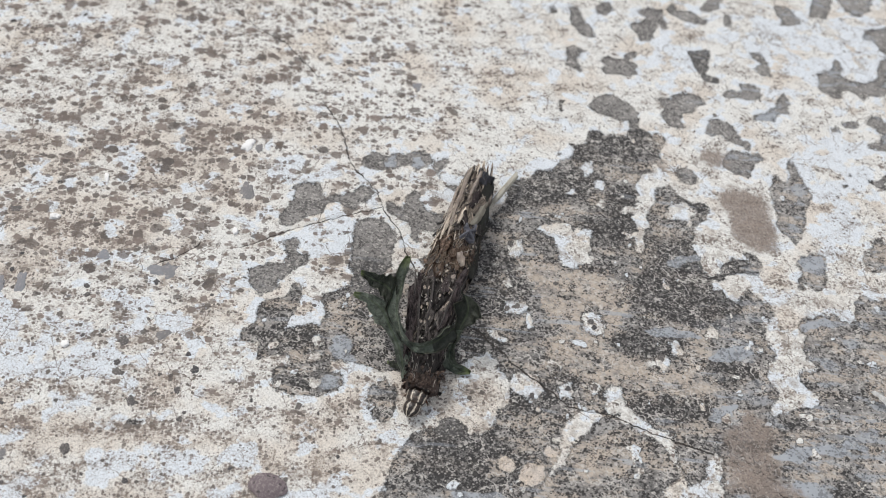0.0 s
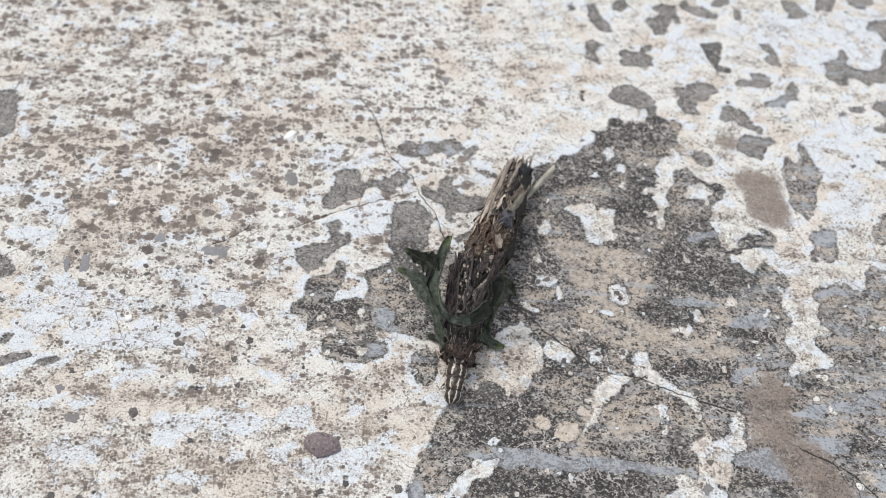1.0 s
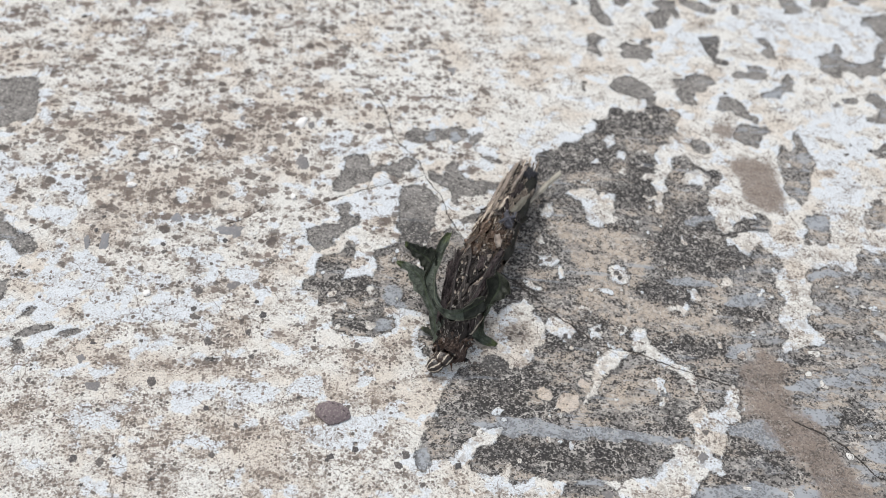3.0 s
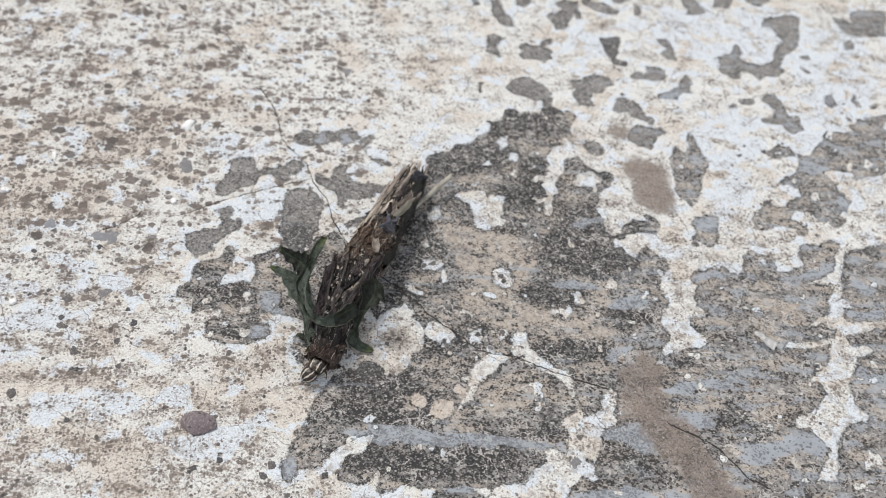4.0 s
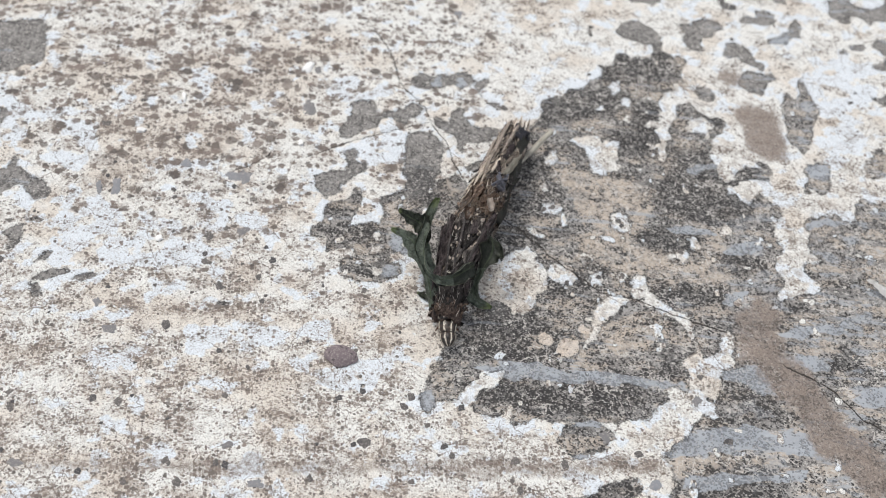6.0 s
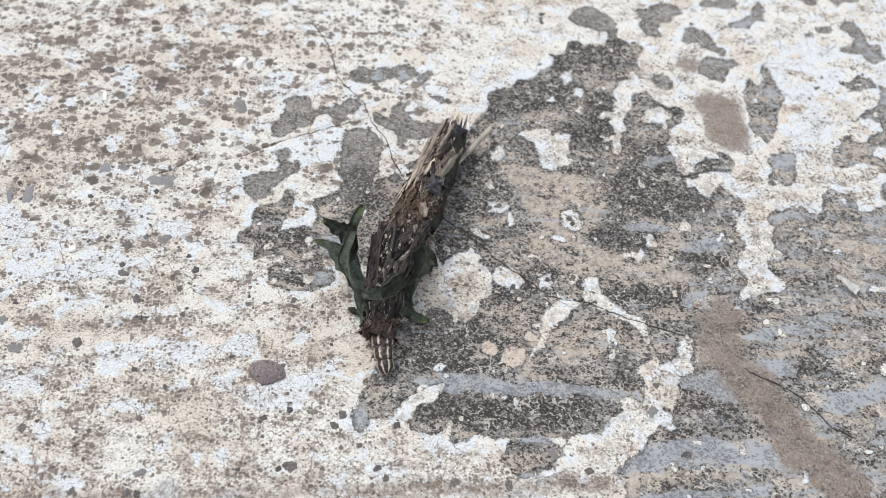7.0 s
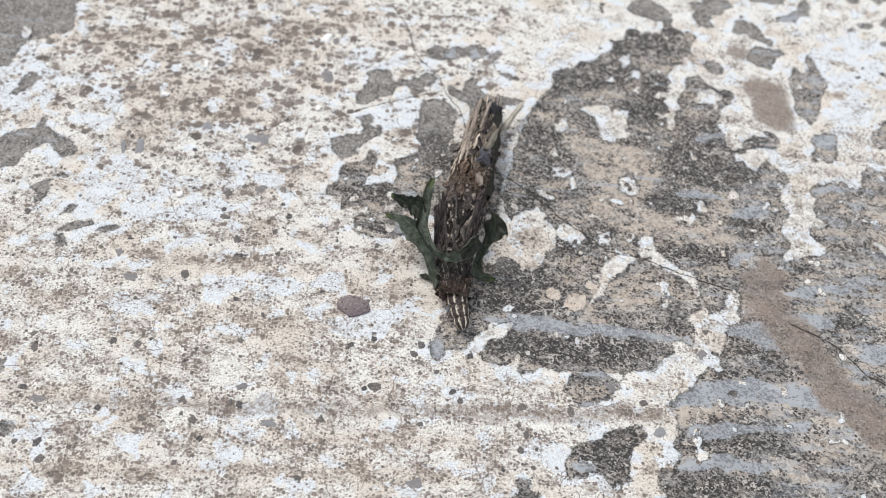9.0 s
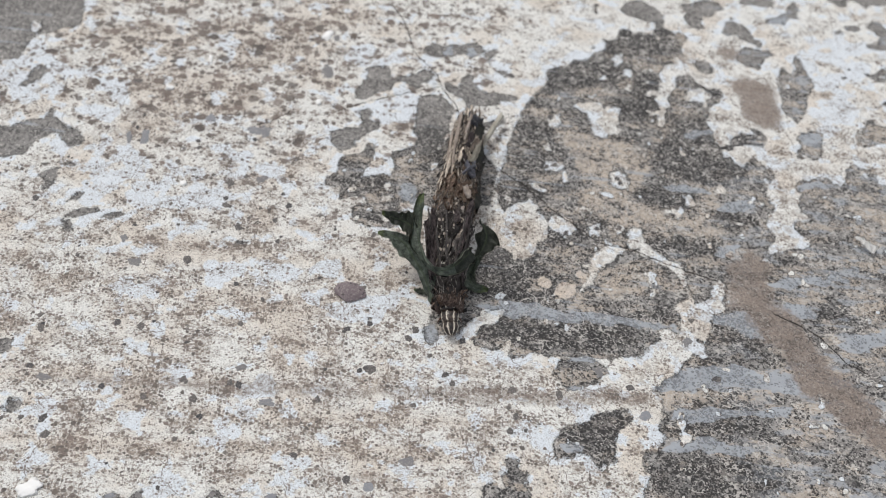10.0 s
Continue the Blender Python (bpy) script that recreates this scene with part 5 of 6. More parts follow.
# ---- the slab: one sheet, fine where it is looked at, reaching to the horizon ----
def value_noise(x, y, size, seed):
    """Smooth random values between -1 and 1."""
    rng = np.random.default_rng(seed)
    table = rng.uniform(-1, 1, (256, 256))
    u, v = x / size, y / size
    i, j = np.floor(u).astype(int), np.floor(v).astype(int)
    fu, fv = u - i, v - j
    fu, fv = fu * fu * (3 - 2 * fu), fv * fv * (3 - 2 * fv)
    i0, i1, j0, j1 = i % 256, (i + 1) % 256, j % 256, (j + 1) % 256
    return (table[i0, j0] * (1 - fu) + table[i1, j0] * fu) * (1 - fv) + (table[i0, j1] * (1 - fu) + table[i1, j1] * fu) * fv


def patch_field(x, y, patches, blend=0.8, far=-6.0):
    """Depth in millimetres inside the joined patches, negative outside."""
    field = np.full(x.shape, far)
    for cx, cy, a, b, turn in patches:
        near = (np.abs(x - cx) < a + 8) & (np.abs(y - cy) < a + 8)
        if not near.any():
            continue
        c, s = math.cos(radians(turn)), math.sin(radians(turn))
        dx, dy = x[near] - cx, y[near] - cy
        u, v = (c * dx + s * dy), (c * dy - s * dx)
        k = np.hypot(u / a, v / b) + 1e-6
        k2 = np.hypot(u / a**2, v / b**2) + 1e-6
        d = np.maximum(-k * (k - 1) / k2, far)
        old = field[near]
        h = np.clip(blend - np.abs(old - d), 0, None) / blend
        field[near] = np.maximum(old, d) + h * h * blend * 0.25
    return field


def outline_field(x, y, outlines, far=-6.0):
    """Depth in millimetres inside the nearest of the outlines, negative outside."""
    field = np.full(x.shape, far)
    for corners in outlines:
        q = np.array(corners)
        lo, hi = q.min(0) + far, q.max(0) - far
        near = (x > lo[0]) & (x < hi[0]) & (y > lo[1]) & (y < hi[1])
        if not near.any():
            continue
        px, py = x[near], y[near]
        dist = np.full(px.shape, 1e9)
        inside = np.zeros(px.shape, bool)
        for (ax, ay), (bx, by) in zip(q, np.roll(q, -1, 0)):
            dx, dy = bx - ax, by - ay
            t = np.clip(((px - ax) * dx + (py - ay) * dy) / (dx * dx + dy * dy + 1e-9), 0, 1)
            dist = np.minimum(dist, np.hypot(px - ax - t * dx, py - ay - t * dy))
            if ay != by:
                inside ^= ((ay > py) != (by > py)) & (px < (bx - ax) * (py - ay) / (by - ay) + ax)
        field[near] = np.maximum(field[near], np.where(inside, dist, -dist))
    return field


def crack_field(x, y, lines):
    """Signed distance in millimetres to the nearest crack line."""
    best = np.full(x.shape, 5.0)
    for line in lines:
        for (ax, ay), (bx, by) in zip(line, line[1:]):
            near = (x > min(ax, bx) - 3) & (x < max(ax, bx) + 3) & (y > min(ay, by) - 3) & (y < max(ay, by) + 3)
            dx, dy = bx - ax, by - ay
            px, py = x[near] - ax, y[near] - ay
            t = np.clip((px * dx + py * dy) / (dx * dx + dy * dy), 0, 1)
            d = np.hypot(px - t * dx, py - t * dy) * np.where(px * dy - py * dx > 0, 1, -1)
            old = best[near]
            best[near] = np.where(np.abs(d) < np.abs(old), d, old)
    return best


def spread(lo, hi, step):
    inner = np.arange(lo, hi, step)
    out = np.cumsum(step * 1.45 ** np.arange(1, 30))
    return np.concatenate([(lo - out)[::-1], inner, inner[-1] + out])


CRACKS = [CRACK_A, CRACK_B, CRACK_C, CRACK_D, CRACK_E, CRACK_F]


def slab_fields(x, y):
    near = np.exp(-np.clip(np.hypot(x, y - 90) - 130, 0, None) / 60)
    wx = x + 0.7 * value_noise(x, y, 4.0, 1) + 0.6 * value_noise(x, y, 1.7, 2)
    wy = y + 0.7 * value_noise(x, y, 4.0, 3) + 0.6 * value_noise(x, y, 1.7, 4)
    ox = x + 0.30 * value_noise(x, y, 2.2, 61) + 0.16 * value_noise(x, y, 0.9, 62)
    oy = y + 0.30 * value_noise(x, y, 2.2, 63) + 0.16 * value_noise(x, y, 0.9, 64)
    plain = np.maximum(outline_field(ox, oy, PLAN["plain"]), outline_field(ox, oy, PLAN["dark"]))
    mid = outline_field(ox, oy, PLAN["bare"])
    white = outline_field(ox, oy, PLAN["white"])
    bare = np.minimum(np.maximum(plain, mid), -white)
    # small lost flakes of coat, thickest towards the far right
    far = np.clip((x - 5) / 50, 0, 1) * np.clip((y - 112) / 25, 0, 1) + 0.8 * np.clip((-70 - x) / 20, 0, 1) * np.clip((y - 60) / 20, 0, 1)
    loss = value_noise(x * 0.75, y, 4.2, 31) + 0.45 * value_noise(x, y, 1.9, 32) + 0.2 * value_noise(x, y, 0.9, 33)
    bare = np.where(np.abs(x) + np.abs(y) < 500, np.maximum(bare, np.minimum((loss - 1.30 + 0.12 * far) * 4.0, 1.5)), bare)
    # crumbs of coat left on the bare concrete
    crumbs = value_noise(x, y, 2.3, 51) + 0.55 * value_noise(x, y, 1.0, 52)
    ring = np.where(value_noise(x, y, 7.0, 53) > -0.1, np.clip((1.24 - crumbs) * 9.0, -1.0, None), 9.0)
    bare = np.minimum(bare, -np.minimum(np.clip((crumbs - 0.90) * 5.0, None, 1.2), ring) + 3.0 * np.clip(plain + 0.5, 0, 1))
    return {
        "bare": bare,
        "plain": plain,
        "tan": patch_field(wx, wy, TAN, 1.5),
        "buff": outline_field(ox, oy, PLAN["tan"]),
        "skim": outline_field(ox, oy, PLAN["skim"]),
        "mud": outline_field(wx, wy, PLAN["mud"]),
        "coat": white,
        "wash": patch_field(wx, wy, WASH + WASH_B, 2.0, -4.0),
        "gritty": 0.5 + near * (-0.5 + np.clip((y - 45) / 50, 0, 1) * np.clip((25 - x) / 30, 0, 1)),
        "clean": near * np.clip((y - 98) / 30, 0, 1) * np.clip((x + 48 + 12 * value_noise(x, y, 12, 41)) / 60, 0, 1),
        "grime": np.maximum(patch_field(wx, wy, BROWN, 2.0, -2.0), patch_field(wx, wy, BANDS[2:], 0.5, -3.0) + 0.5),
        "worn": np.clip((x - 50) / 20, 0, 1) * near,
        "dark": np.maximum(patch_field(wx, wy, DARK, 2.0, -4.0), 3.0 * outline_field(ox, oy, PLAN["dark"])),
        "band": patch_field(x, wy, BANDS[:2], 0.5, -3.0),
        "crack": crack_field(x + 0.25 * value_noise(x, y, 1.2, 5), y + 0.25 * value_noise(x, y, 1.2, 6), CRACKS),
    }


def slab_height(x, y, f):
    """Height of the surface in millimetres; the coat of limewash lies proud of the bare concrete."""
    coat = np.clip(0.5 - f["bare"] / 0.5, 0, 1)
    z = 0.16 * coat + 0.35 * value_noise(x, y, 40, 7) + 0.10 * value_noise(x, y, 9, 8) + 0.045 * value_noise(x, y, 1.7, 9)
    z += 0.05 * (1 - coat) * value_noise(x * 0.3, y, 0.9, 10) + 0.04 * value_noise(x, y, 0.8, 11)
    z += 0.05 * np.clip(f["skim"] / 0.5, 0, 1) * (1 - coat) + 0.10 * np.clip(f["mud"] / 2.0, 0, 1)
    z -= 0.28 * np.exp(-((f["crack"] / 0.32) ** 2))
    away = np.hypot(np.clip(np.abs(x) - 160, 0, None), np.clip(np.abs(y - 90) - 120, 0, None))
    return (z - 0.45) * np.exp(-away / 200)


def build_slab():
    xs, ys = spread(-124, 148, 0.40), spread(-14, 202, 0.40)
    x, y = np.meshgrid(xs, ys)
    f = slab_fields(x, y)
    z = slab_height(x, y, f)
    nx, ny = len(xs), len(ys)
    verts = np.stack([x, y, z], -1).reshape(-1, 3) * MM
    k = (np.arange(ny - 1)[:, None] * nx + np.arange(nx - 1)[None]).ravel()
    quads = np.stack([k, k + 1, k + nx + 1, k + nx], -1).astype(np.int32)
    me = bpy.data.meshes.new("ground")
    me.vertices.add(len(verts))
    me.vertices.foreach_set("co", verts.astype(np.float32).ravel())
    me.loops.add(quads.size)
    me.loops.foreach_set("vertex_index", quads.ravel())
    me.polygons.add(len(quads))
    me.polygons.foreach_set("loop_start", np.arange(0, quads.size, 4, dtype=np.int32))
    me.polygons.foreach_set("use_smooth", np.ones(len(quads), dtype=bool))
    me.update(calc_edges=True)
    for name, values in f.items():
        a = me.attributes.new(name, "FLOAT", "POINT")
        a.data.foreach_set("value", values.astype(np.float32).ravel())
    me.materials.append(MAT_GROUND)
    return tagged(new("ground", me), "old concrete slab with flaking cream limewash, grey patches and cracks", "ground", kind="structure")


def surface(x, y):
    """Height of the slab at a place, in millimetres."""
    ax, ay = np.array([float(x)]), np.array([float(y)])
    return float(slab_height(ax, ay, slab_fields(ax, ay))[0])


ground = build_slab()


# ---- building helpers ----
def mesh_object(name, bm, material, parent=None, label="", smooth=True):
    me = bpy.data.meshes.new(name)
    bmesh.ops.recalc_face_normals(bm, faces=bm.faces)
    bm.to_mesh(me)
    bm.free()
    if smooth:
        for poly in me.polygons:
            poly.use_smooth = True
    me.materials.append(material)
    ob = new(name, me)
    if parent is not None:
        ob.parent = parent
    return tagged(ob, label)


def part(name, bm, material, parent, label="", smooth=True):
    return mesh_object(name, bm, material, parent, label, smooth)


def lump(rng, a, b, c, rough=0.22, subdiv=2):
    """An uneven worn pebble, in millimetres."""
    bm = bmesh.new()
    bmesh.ops.create_icosphere(bm, subdivisions=subdiv, radius=1.0)
    off = Vector((rng.uniform(0, 90), rng.uniform(0, 90), rng.uniform(0, 90)))
    for v in bm.verts:
        k = 1 + rough * noise.noise(v.co * 1.3 + off) + 0.5 * rough * noise.noise(v.co * 3.1 + off)
        v.co = Vector((v.co.x * a, v.co.y * b, v.co.z * c)) * k * MM
    return bm


def place_stones():
    rng = random.Random(5)
    dark = [lump(rng, 1, 1, 1, 0.5, 3) for _ in range(6)]
    meshes = []
    for bm in dark:
        for mat in (MAT_STONE, MAT_GREY_STONE):
            me = bpy.data.meshes.new("embedded_stone")
            bm.to_mesh(me)
            for poly in me.polygons:
                poly.use_smooth = True
            me.materials.append(mat)
            meshes.append(me)
        bm.free()
    loose = []
    while len(loose) < 90:
        x, y = rng.uniform(-85, 25), rng.uniform(-8, 85)
        if float(slab_fields(np.array([x]), np.array([y]))["bare"][0]) < -1.2:
            a = 0.32 + 0.5 * rng.random() ** 2
            loose.append((x, y, a, a * rng.uniform(0.6, 1.0), rng.uniform(-90, 90)))
    for x, y, a, b, turn in loose + STONES + DOTS + STONES_B + STONES_C:
        grey = a > 1.05
        ob = new("embedded_stone", meshes[2 * rng.randrange(6) + grey])
        ob.parent = ground
        rise = min(0.22 * min(a, b), 0.3)
        ob.matrix_local = pose(x * MM, y * MM, (surface(x, y) - 0.5 * rise) * MM, 0, 0, turn) @ Matrix.Diagonal((a, b, max(rise, 0.16), 1))
    big = part("embedded_stone", lump(rng, 2.75, 2.1, 0.95, 0.20, 4), MAT_PURPLE, ground, "purple-grey pebble set in the limewash")
    big.matrix_local = pose(-16.3 * MM, 47.0 * MM, (surface(-16.3, 47.0) + 0.15) * MM, 0, 0, -4)


def scatter_sand():
    """Dark sand grains that stand a little proud of the worn limewash."""
    rng = np.random.default_rng(11)
    n = 9000
    x, y = rng.uniform(-115, 135, n), rng.uniform(-5, 190, n)
    f = slab_fields(x, y)
    cloud = value_noise(x * 0.35, y, 4.5, 21) + 0.6 * value_noise(x, y, 15, 22)
    keep = (f["bare"] < -0.3) & (rng.uniform(-0.6, 1.3, n) < cloud + 0.35 * np.clip(f["grime"] + 1, 0, 2))
    x, y = x[keep], y[keep]
    z = slab_height(x, y, {k: v[keep] for k, v in f.items()})
    m = len(x)
    ring = np.array([[1, 0, 0], [0.5, 0.87, 0.05], [-0.5, 0.87, 0], [-1, 0, 0.05], [-0.5, -0.87, 0], [0.5, -0.87, 0.05], [0.15, 0.1, 0.5], [0.9, 0.3, 0.3], [-0.7, 0.5, 0.32], [-0.1, -0.8, 0.3]])
    faces = [(0, 1, 7), (1, 2, 8), (2, 3, 8), (3, 4, 9), (4, 5, 9), (5, 0, 7), (7, 1, 6), (1, 8, 6), (8, 3, 6), (3, 9, 6), (9, 5, 6), (5, 7, 6)]
    size = 0.18 + 0.32 * rng.uniform(0, 1, m) ** 2.2
    turn = rng.uniform(0, 2 * math.pi, m)
    long = rng.uniform(0.55, 1.0, m)
    pts = ring[None] * rng.uniform(0.75, 1.2, (m, len(ring), 1))
    px, py = pts[..., 0] * size[:, None], pts[..., 1] * (size * long)[:, None]
    c, s = np.cos(turn)[:, None], np.sin(turn)[:, None]
    vx, vy = c * px - s * py + x[:, None], s * px + c * py + y[:, None]
    vz = pts[..., 2] * (0.45 * size)[:, None] + z[:, None] - 0.03
    verts = np.stack([vx, vy, vz], -1).reshape(-1, 3) * MM
    tris = (np.array(faces)[None] + (np.arange(m) * len(ring))[:, None, None]).reshape(-1, 3)
    me = bpy.data.meshes.new("sand")
    me.from_pydata(verts.tolist(), [], tris.tolist())
    me.materials.append(MAT_SAND)
    ob = new("sand", me)
    ob.parent = ground
    tagged(ob, "dark sand grains showing through the limewash", kind="stuff")


def white_chips():
    rng = random.Random(8)
    for x, y, a, b, turn in CHIPS:
        bm = lump(rng, a, b, 0.36, 0.7, 3)
        ob = tagged(mesh_object("paint_chip", bm, MAT_CHIP), "small white chip lying on the limewashed slab", "chip", "white chips")
        ob.matrix_world = pose(x * MM, y * MM, (surface(x, y) + 0.12) * MM, 4, -3, turn)
    # a crumpled flake that stands up from the slab
    bm = bmesh.new()
    nu, nv = 18, 8
    grid = []
    for i in range(nu):
        u = i / (nu - 1)
        row = []
        for j in range(nv):
            v = j / (nv - 1) - 0.5
            w = (0.5 + 2.3 * u * (1.25 - 0.6 * u)) * (1 + 0.5 * noise.noise(Vector((u * 6, 2 * round(v), 2))))
            x = 4.8 * (u - 0.5) + 0.5 * noise.noise(Vector((v * 5, u * 3, 4)))
            z = 0.45 + 1.1 * max(v, 0) * (0.3 + u) + 0.15 * math.sin(u * 6.0) + 0.45 * noise.noise(Vector((u * 5, v * 4, 0))) + 0.25 * noise.noise(Vector((u * 11, v * 9, 3)))
            row.append(bm.verts.new(Vector((x, v * w, z)) * MM))
        grid.append(row)
    for i in range(nu - 1):
        for j in range(nv - 1):
            bm.faces.new((grid[i][j], grid[i + 1][j], grid[i + 1][j + 1], grid[i][j + 1]))
    bmesh.ops.solidify(bm, geom=bm.faces[:], thickness=0.22 * MM)
    ob = tagged(mesh_object("paint_flake", bm, MAT_CHIP), "curled dry white paint flake lying on bare concrete", "flake")
    ob.matrix_world = pose(84.2 * MM, 72.9 * MM, (surface(84.2, 72.9) + 1.0) * MM, -14, 8, -32)


white_chips()


# ---- the bagworm; its space: origin under the mouth of the case, y towards the case's tail, millimetres ----
def case_axis(y):
    """Sideways place, height and radii of the case at y."""
    ks = (-1.5, 2, 8, 14, 24, 34, 41, 45)
    x = np.interp(y, ks, (0.4, 0.0, -0.5, -0.5, 0.5, 1.2, 1.6, 1.8))
    zc = np.interp(y, ks, (3.4, 3.6, 4.2, 4.5, 4.3, 3.9, 3.5, 3.3))
    rx = np.interp(y, ks, (2.0, 2.3, 3.1, 3.8, 3.7, 3.1, 2.6, 2.1))
    rz = np.interp(y, ks, (2.0, 2.5, 3.5, 4.2, 4.0, 3.3, 2.7, 2.0))
    return float(x), float(zc), float(rx), float(rz)


def on_case(y, angle, lift=0.0):
    """A place on the case; angle 0 is the top, positive towards +x."""
    x, zc, rx, rz = case_axis(y)
    a = radians(angle)
    return Vector((x + (rx + lift) * math.sin(a), y, zc + (rz + lift) * math.cos(a)))


def case_body():
    bm = bmesh.new()
    rings = []
    n_y, n_a = 110, 56
    for i in range(n_y):
        y = -1.5 + 46.0 * i / (n_y - 1)
        row = []
        for j in range(n_a):
            a = 360 * j / n_a
            p = on_case(y, a)
            q = Vector((math.sin(radians(a)) * 3, y * 0.35, math.cos(radians(a)) * 3))
            k = 0.42 * noise.noise(q * 1.1) + 0.30 * noise.noise(q * 2.6 + Vector((5, 1, 0))) + 0.16 * noise.noise(q * 6)
            p = on_case(y, a, k)
            p.z = max(p.z, 0.15)
            row.append(bm.verts.new(p * MM))
        rings.append(row)
    for r0, r1 in zip(rings, rings[1:]):
        for j in range(n_a):
            bm.faces.new((r0[j], r0[(j + 1) % n_a], r1[(j + 1) % n_a], r1[j]))
    bm.faces.new(rings[-1])
    return bm


def sliver(rng, length, width, thick, bend=0.6, taper=0.5):
    """A dry stalk fragment along y, centred, with frayed ends."""
    bm = bmesh.new()
    n, sides = 9, 6
    rows = []
    seed = rng.uniform(0, 80)
    for i in range(n):
        u = i / (n - 1)
        k = 1 - taper * abs(2 * u - 1) ** 3
        cx = bend * noise.noise(Vector((u * 1.7, seed, 0)))
        cz = bend * 0.6 * noise.noise(Vector((u * 1.9, seed, 7)))
        tw = 0.9 * noise.noise(Vector((u, seed, 3)))
        row = []
        for j in range(sides):
            a = 2 * math.pi * j / sides + tw
            w = 1 + 0.25 * noise.noise(Vector((u * 4, seed + j, 1)))
            end = (rng.uniform(-0.5, 0.5) * width if i in (0, n - 1) else 0)
            row.append(bm.verts.new(Vector((cx + 0.5 * width * k * w * math.cos(a), (u - 0.5) * length + end, cz + 0.5 * thick * k * w * math.sin(a))) * MM))
        rows.append(row)
    for r0, r1 in zip(rows, rows[1:]):
        for j in range(sides):
            bm.faces.new((r0[j], r0[(j + 1) % sides], r1[(j + 1) % sides], r1[j]))
    bm.faces.new(rows[0])
    bm.faces.new(rows[-1])
    return bm


def scrap(rng, length, width, curl=0.5, thick=0.16):
    """A torn scrap of bark or leaf, curled across, lying in the xy plane."""
    bm = bmesh.new()
    nu, nv = 7, 5
    seed = rng.uniform(0, 80)
    grid = []
    for i in range(nu):
        u = i / (nu - 1)
        w = width * (0.45 + 0.55 * math.sin(math.pi * (0.1 + 0.8 * u))) * (1 + 0.5 * noise.noise(Vector((u * 4, seed, 0))))
        row = []
        for j in range(nv):
            v = j / (nv - 1) - 0.5
            z = -curl * width * 4 * v * v * 0.5 + 0.25 * width * noise.noise(Vector((u * 3, v * 3, seed)))
            row.append(bm.verts.new(Vector((v * w, (u - 0.5) * length + 0.15 * length * noise.noise(Vector((v * 4, seed, i))), z)) * MM))
        grid.append(row)
    for i in range(nu - 1):
        for j in range(nv - 1):
            bm.faces.new((grid[i][j], grid[i + 1][j], grid[i + 1][j + 1], grid[i][j + 1]))
    bmesh.ops.solidify(bm, geom=bm.faces[:], thickness=thick * MM)
    return bm


def curve_points(points, n):
    """Smooth points through the given ones."""
    pts = [Vector(p) for p in points]
    pts = [2 * pts[0] - pts[1]] + pts + [2 * pts[-1] - pts[-2]]
    out = []
    spans = len(pts) - 3
    for k in range(n):
        s = k / (n - 1) * spans
        i = min(int(s), spans - 1)
        t = s - i
        a, b, c, d = pts[i:i + 4]
        out.append(0.5 * ((2 * b) + (c - a) * t + (2 * a - 5 * b + 4 * c - d) * t * t + (3 * b - a - 3 * c + d) * t ** 3))
    return out


def leaf_blade(name, parent, spine, sides, cup, material, label, seed, back_first=False, shaded_to=0.0):
    """A limp leaf: a spine, the half-width vector at each of its points, and how far the edges curl up.
    Up to a given share of length both sides are painted dark as shade."""
    n, m = 40, 9
    cs, ws = curve_points(spine, n), curve_points(sides, n)
    bm = bmesh.new()
    along = bm.verts.layers.float.new("along")
    across = bm.verts.layers.float.new("across")
    grid = []
    for i in range(n):
        u = i / (n - 1)
        tan = (cs[min(i + 1, n - 1)] - cs[max(i - 1, 0)]).normalized()
        nor = tan.cross(ws[i]).normalized()
        row = []
        for j in range(m):
            v = 2 * j / (m - 1) - 1
            wav = 1 + 0.45 * noise.noise(Vector((u * 9, seed, v))) + 0.18 * noise.noise(Vector((u * 23, seed, v * 2)))
            lift = cup * v * v * ws[i].length + 0.95 * abs(v) * noise.noise(Vector((u * 8, v * 2, seed))) + 0.3 * noise.noise(Vector((u * 11, v * 1.5, seed + 9)))
            p = cs[i] + ws[i] * v * wav + nor * lift
            p.z = max(p.z, 0.1)
            vert = bm.verts.new(p * MM)
            vert[along], vert[across] = u, v
            row.append(vert)
        grid.append(row)
    for i in range(n - 1):
        for j in range(m - 1):
            bm.faces.new((grid[i][j], grid[i + 1][j], grid[i + 1][j + 1], grid[i][j + 1]))
    face = set(bm.faces)
    bmesh.ops.solidify(bm, geom=bm.faces[:], thickness=0.22 * MM)
    for f in bm.faces:
        in_shade = sum(v[along] for v in f.verts) / len(f.verts) < shaded_to
        f.material_index = int(in_shade or (f in face) == back_first)
    ob = part(name, bm, material, parent, label)
    ob.data.materials.append(MAT_LEAF_BACK_AND_SHADE)
    return ob


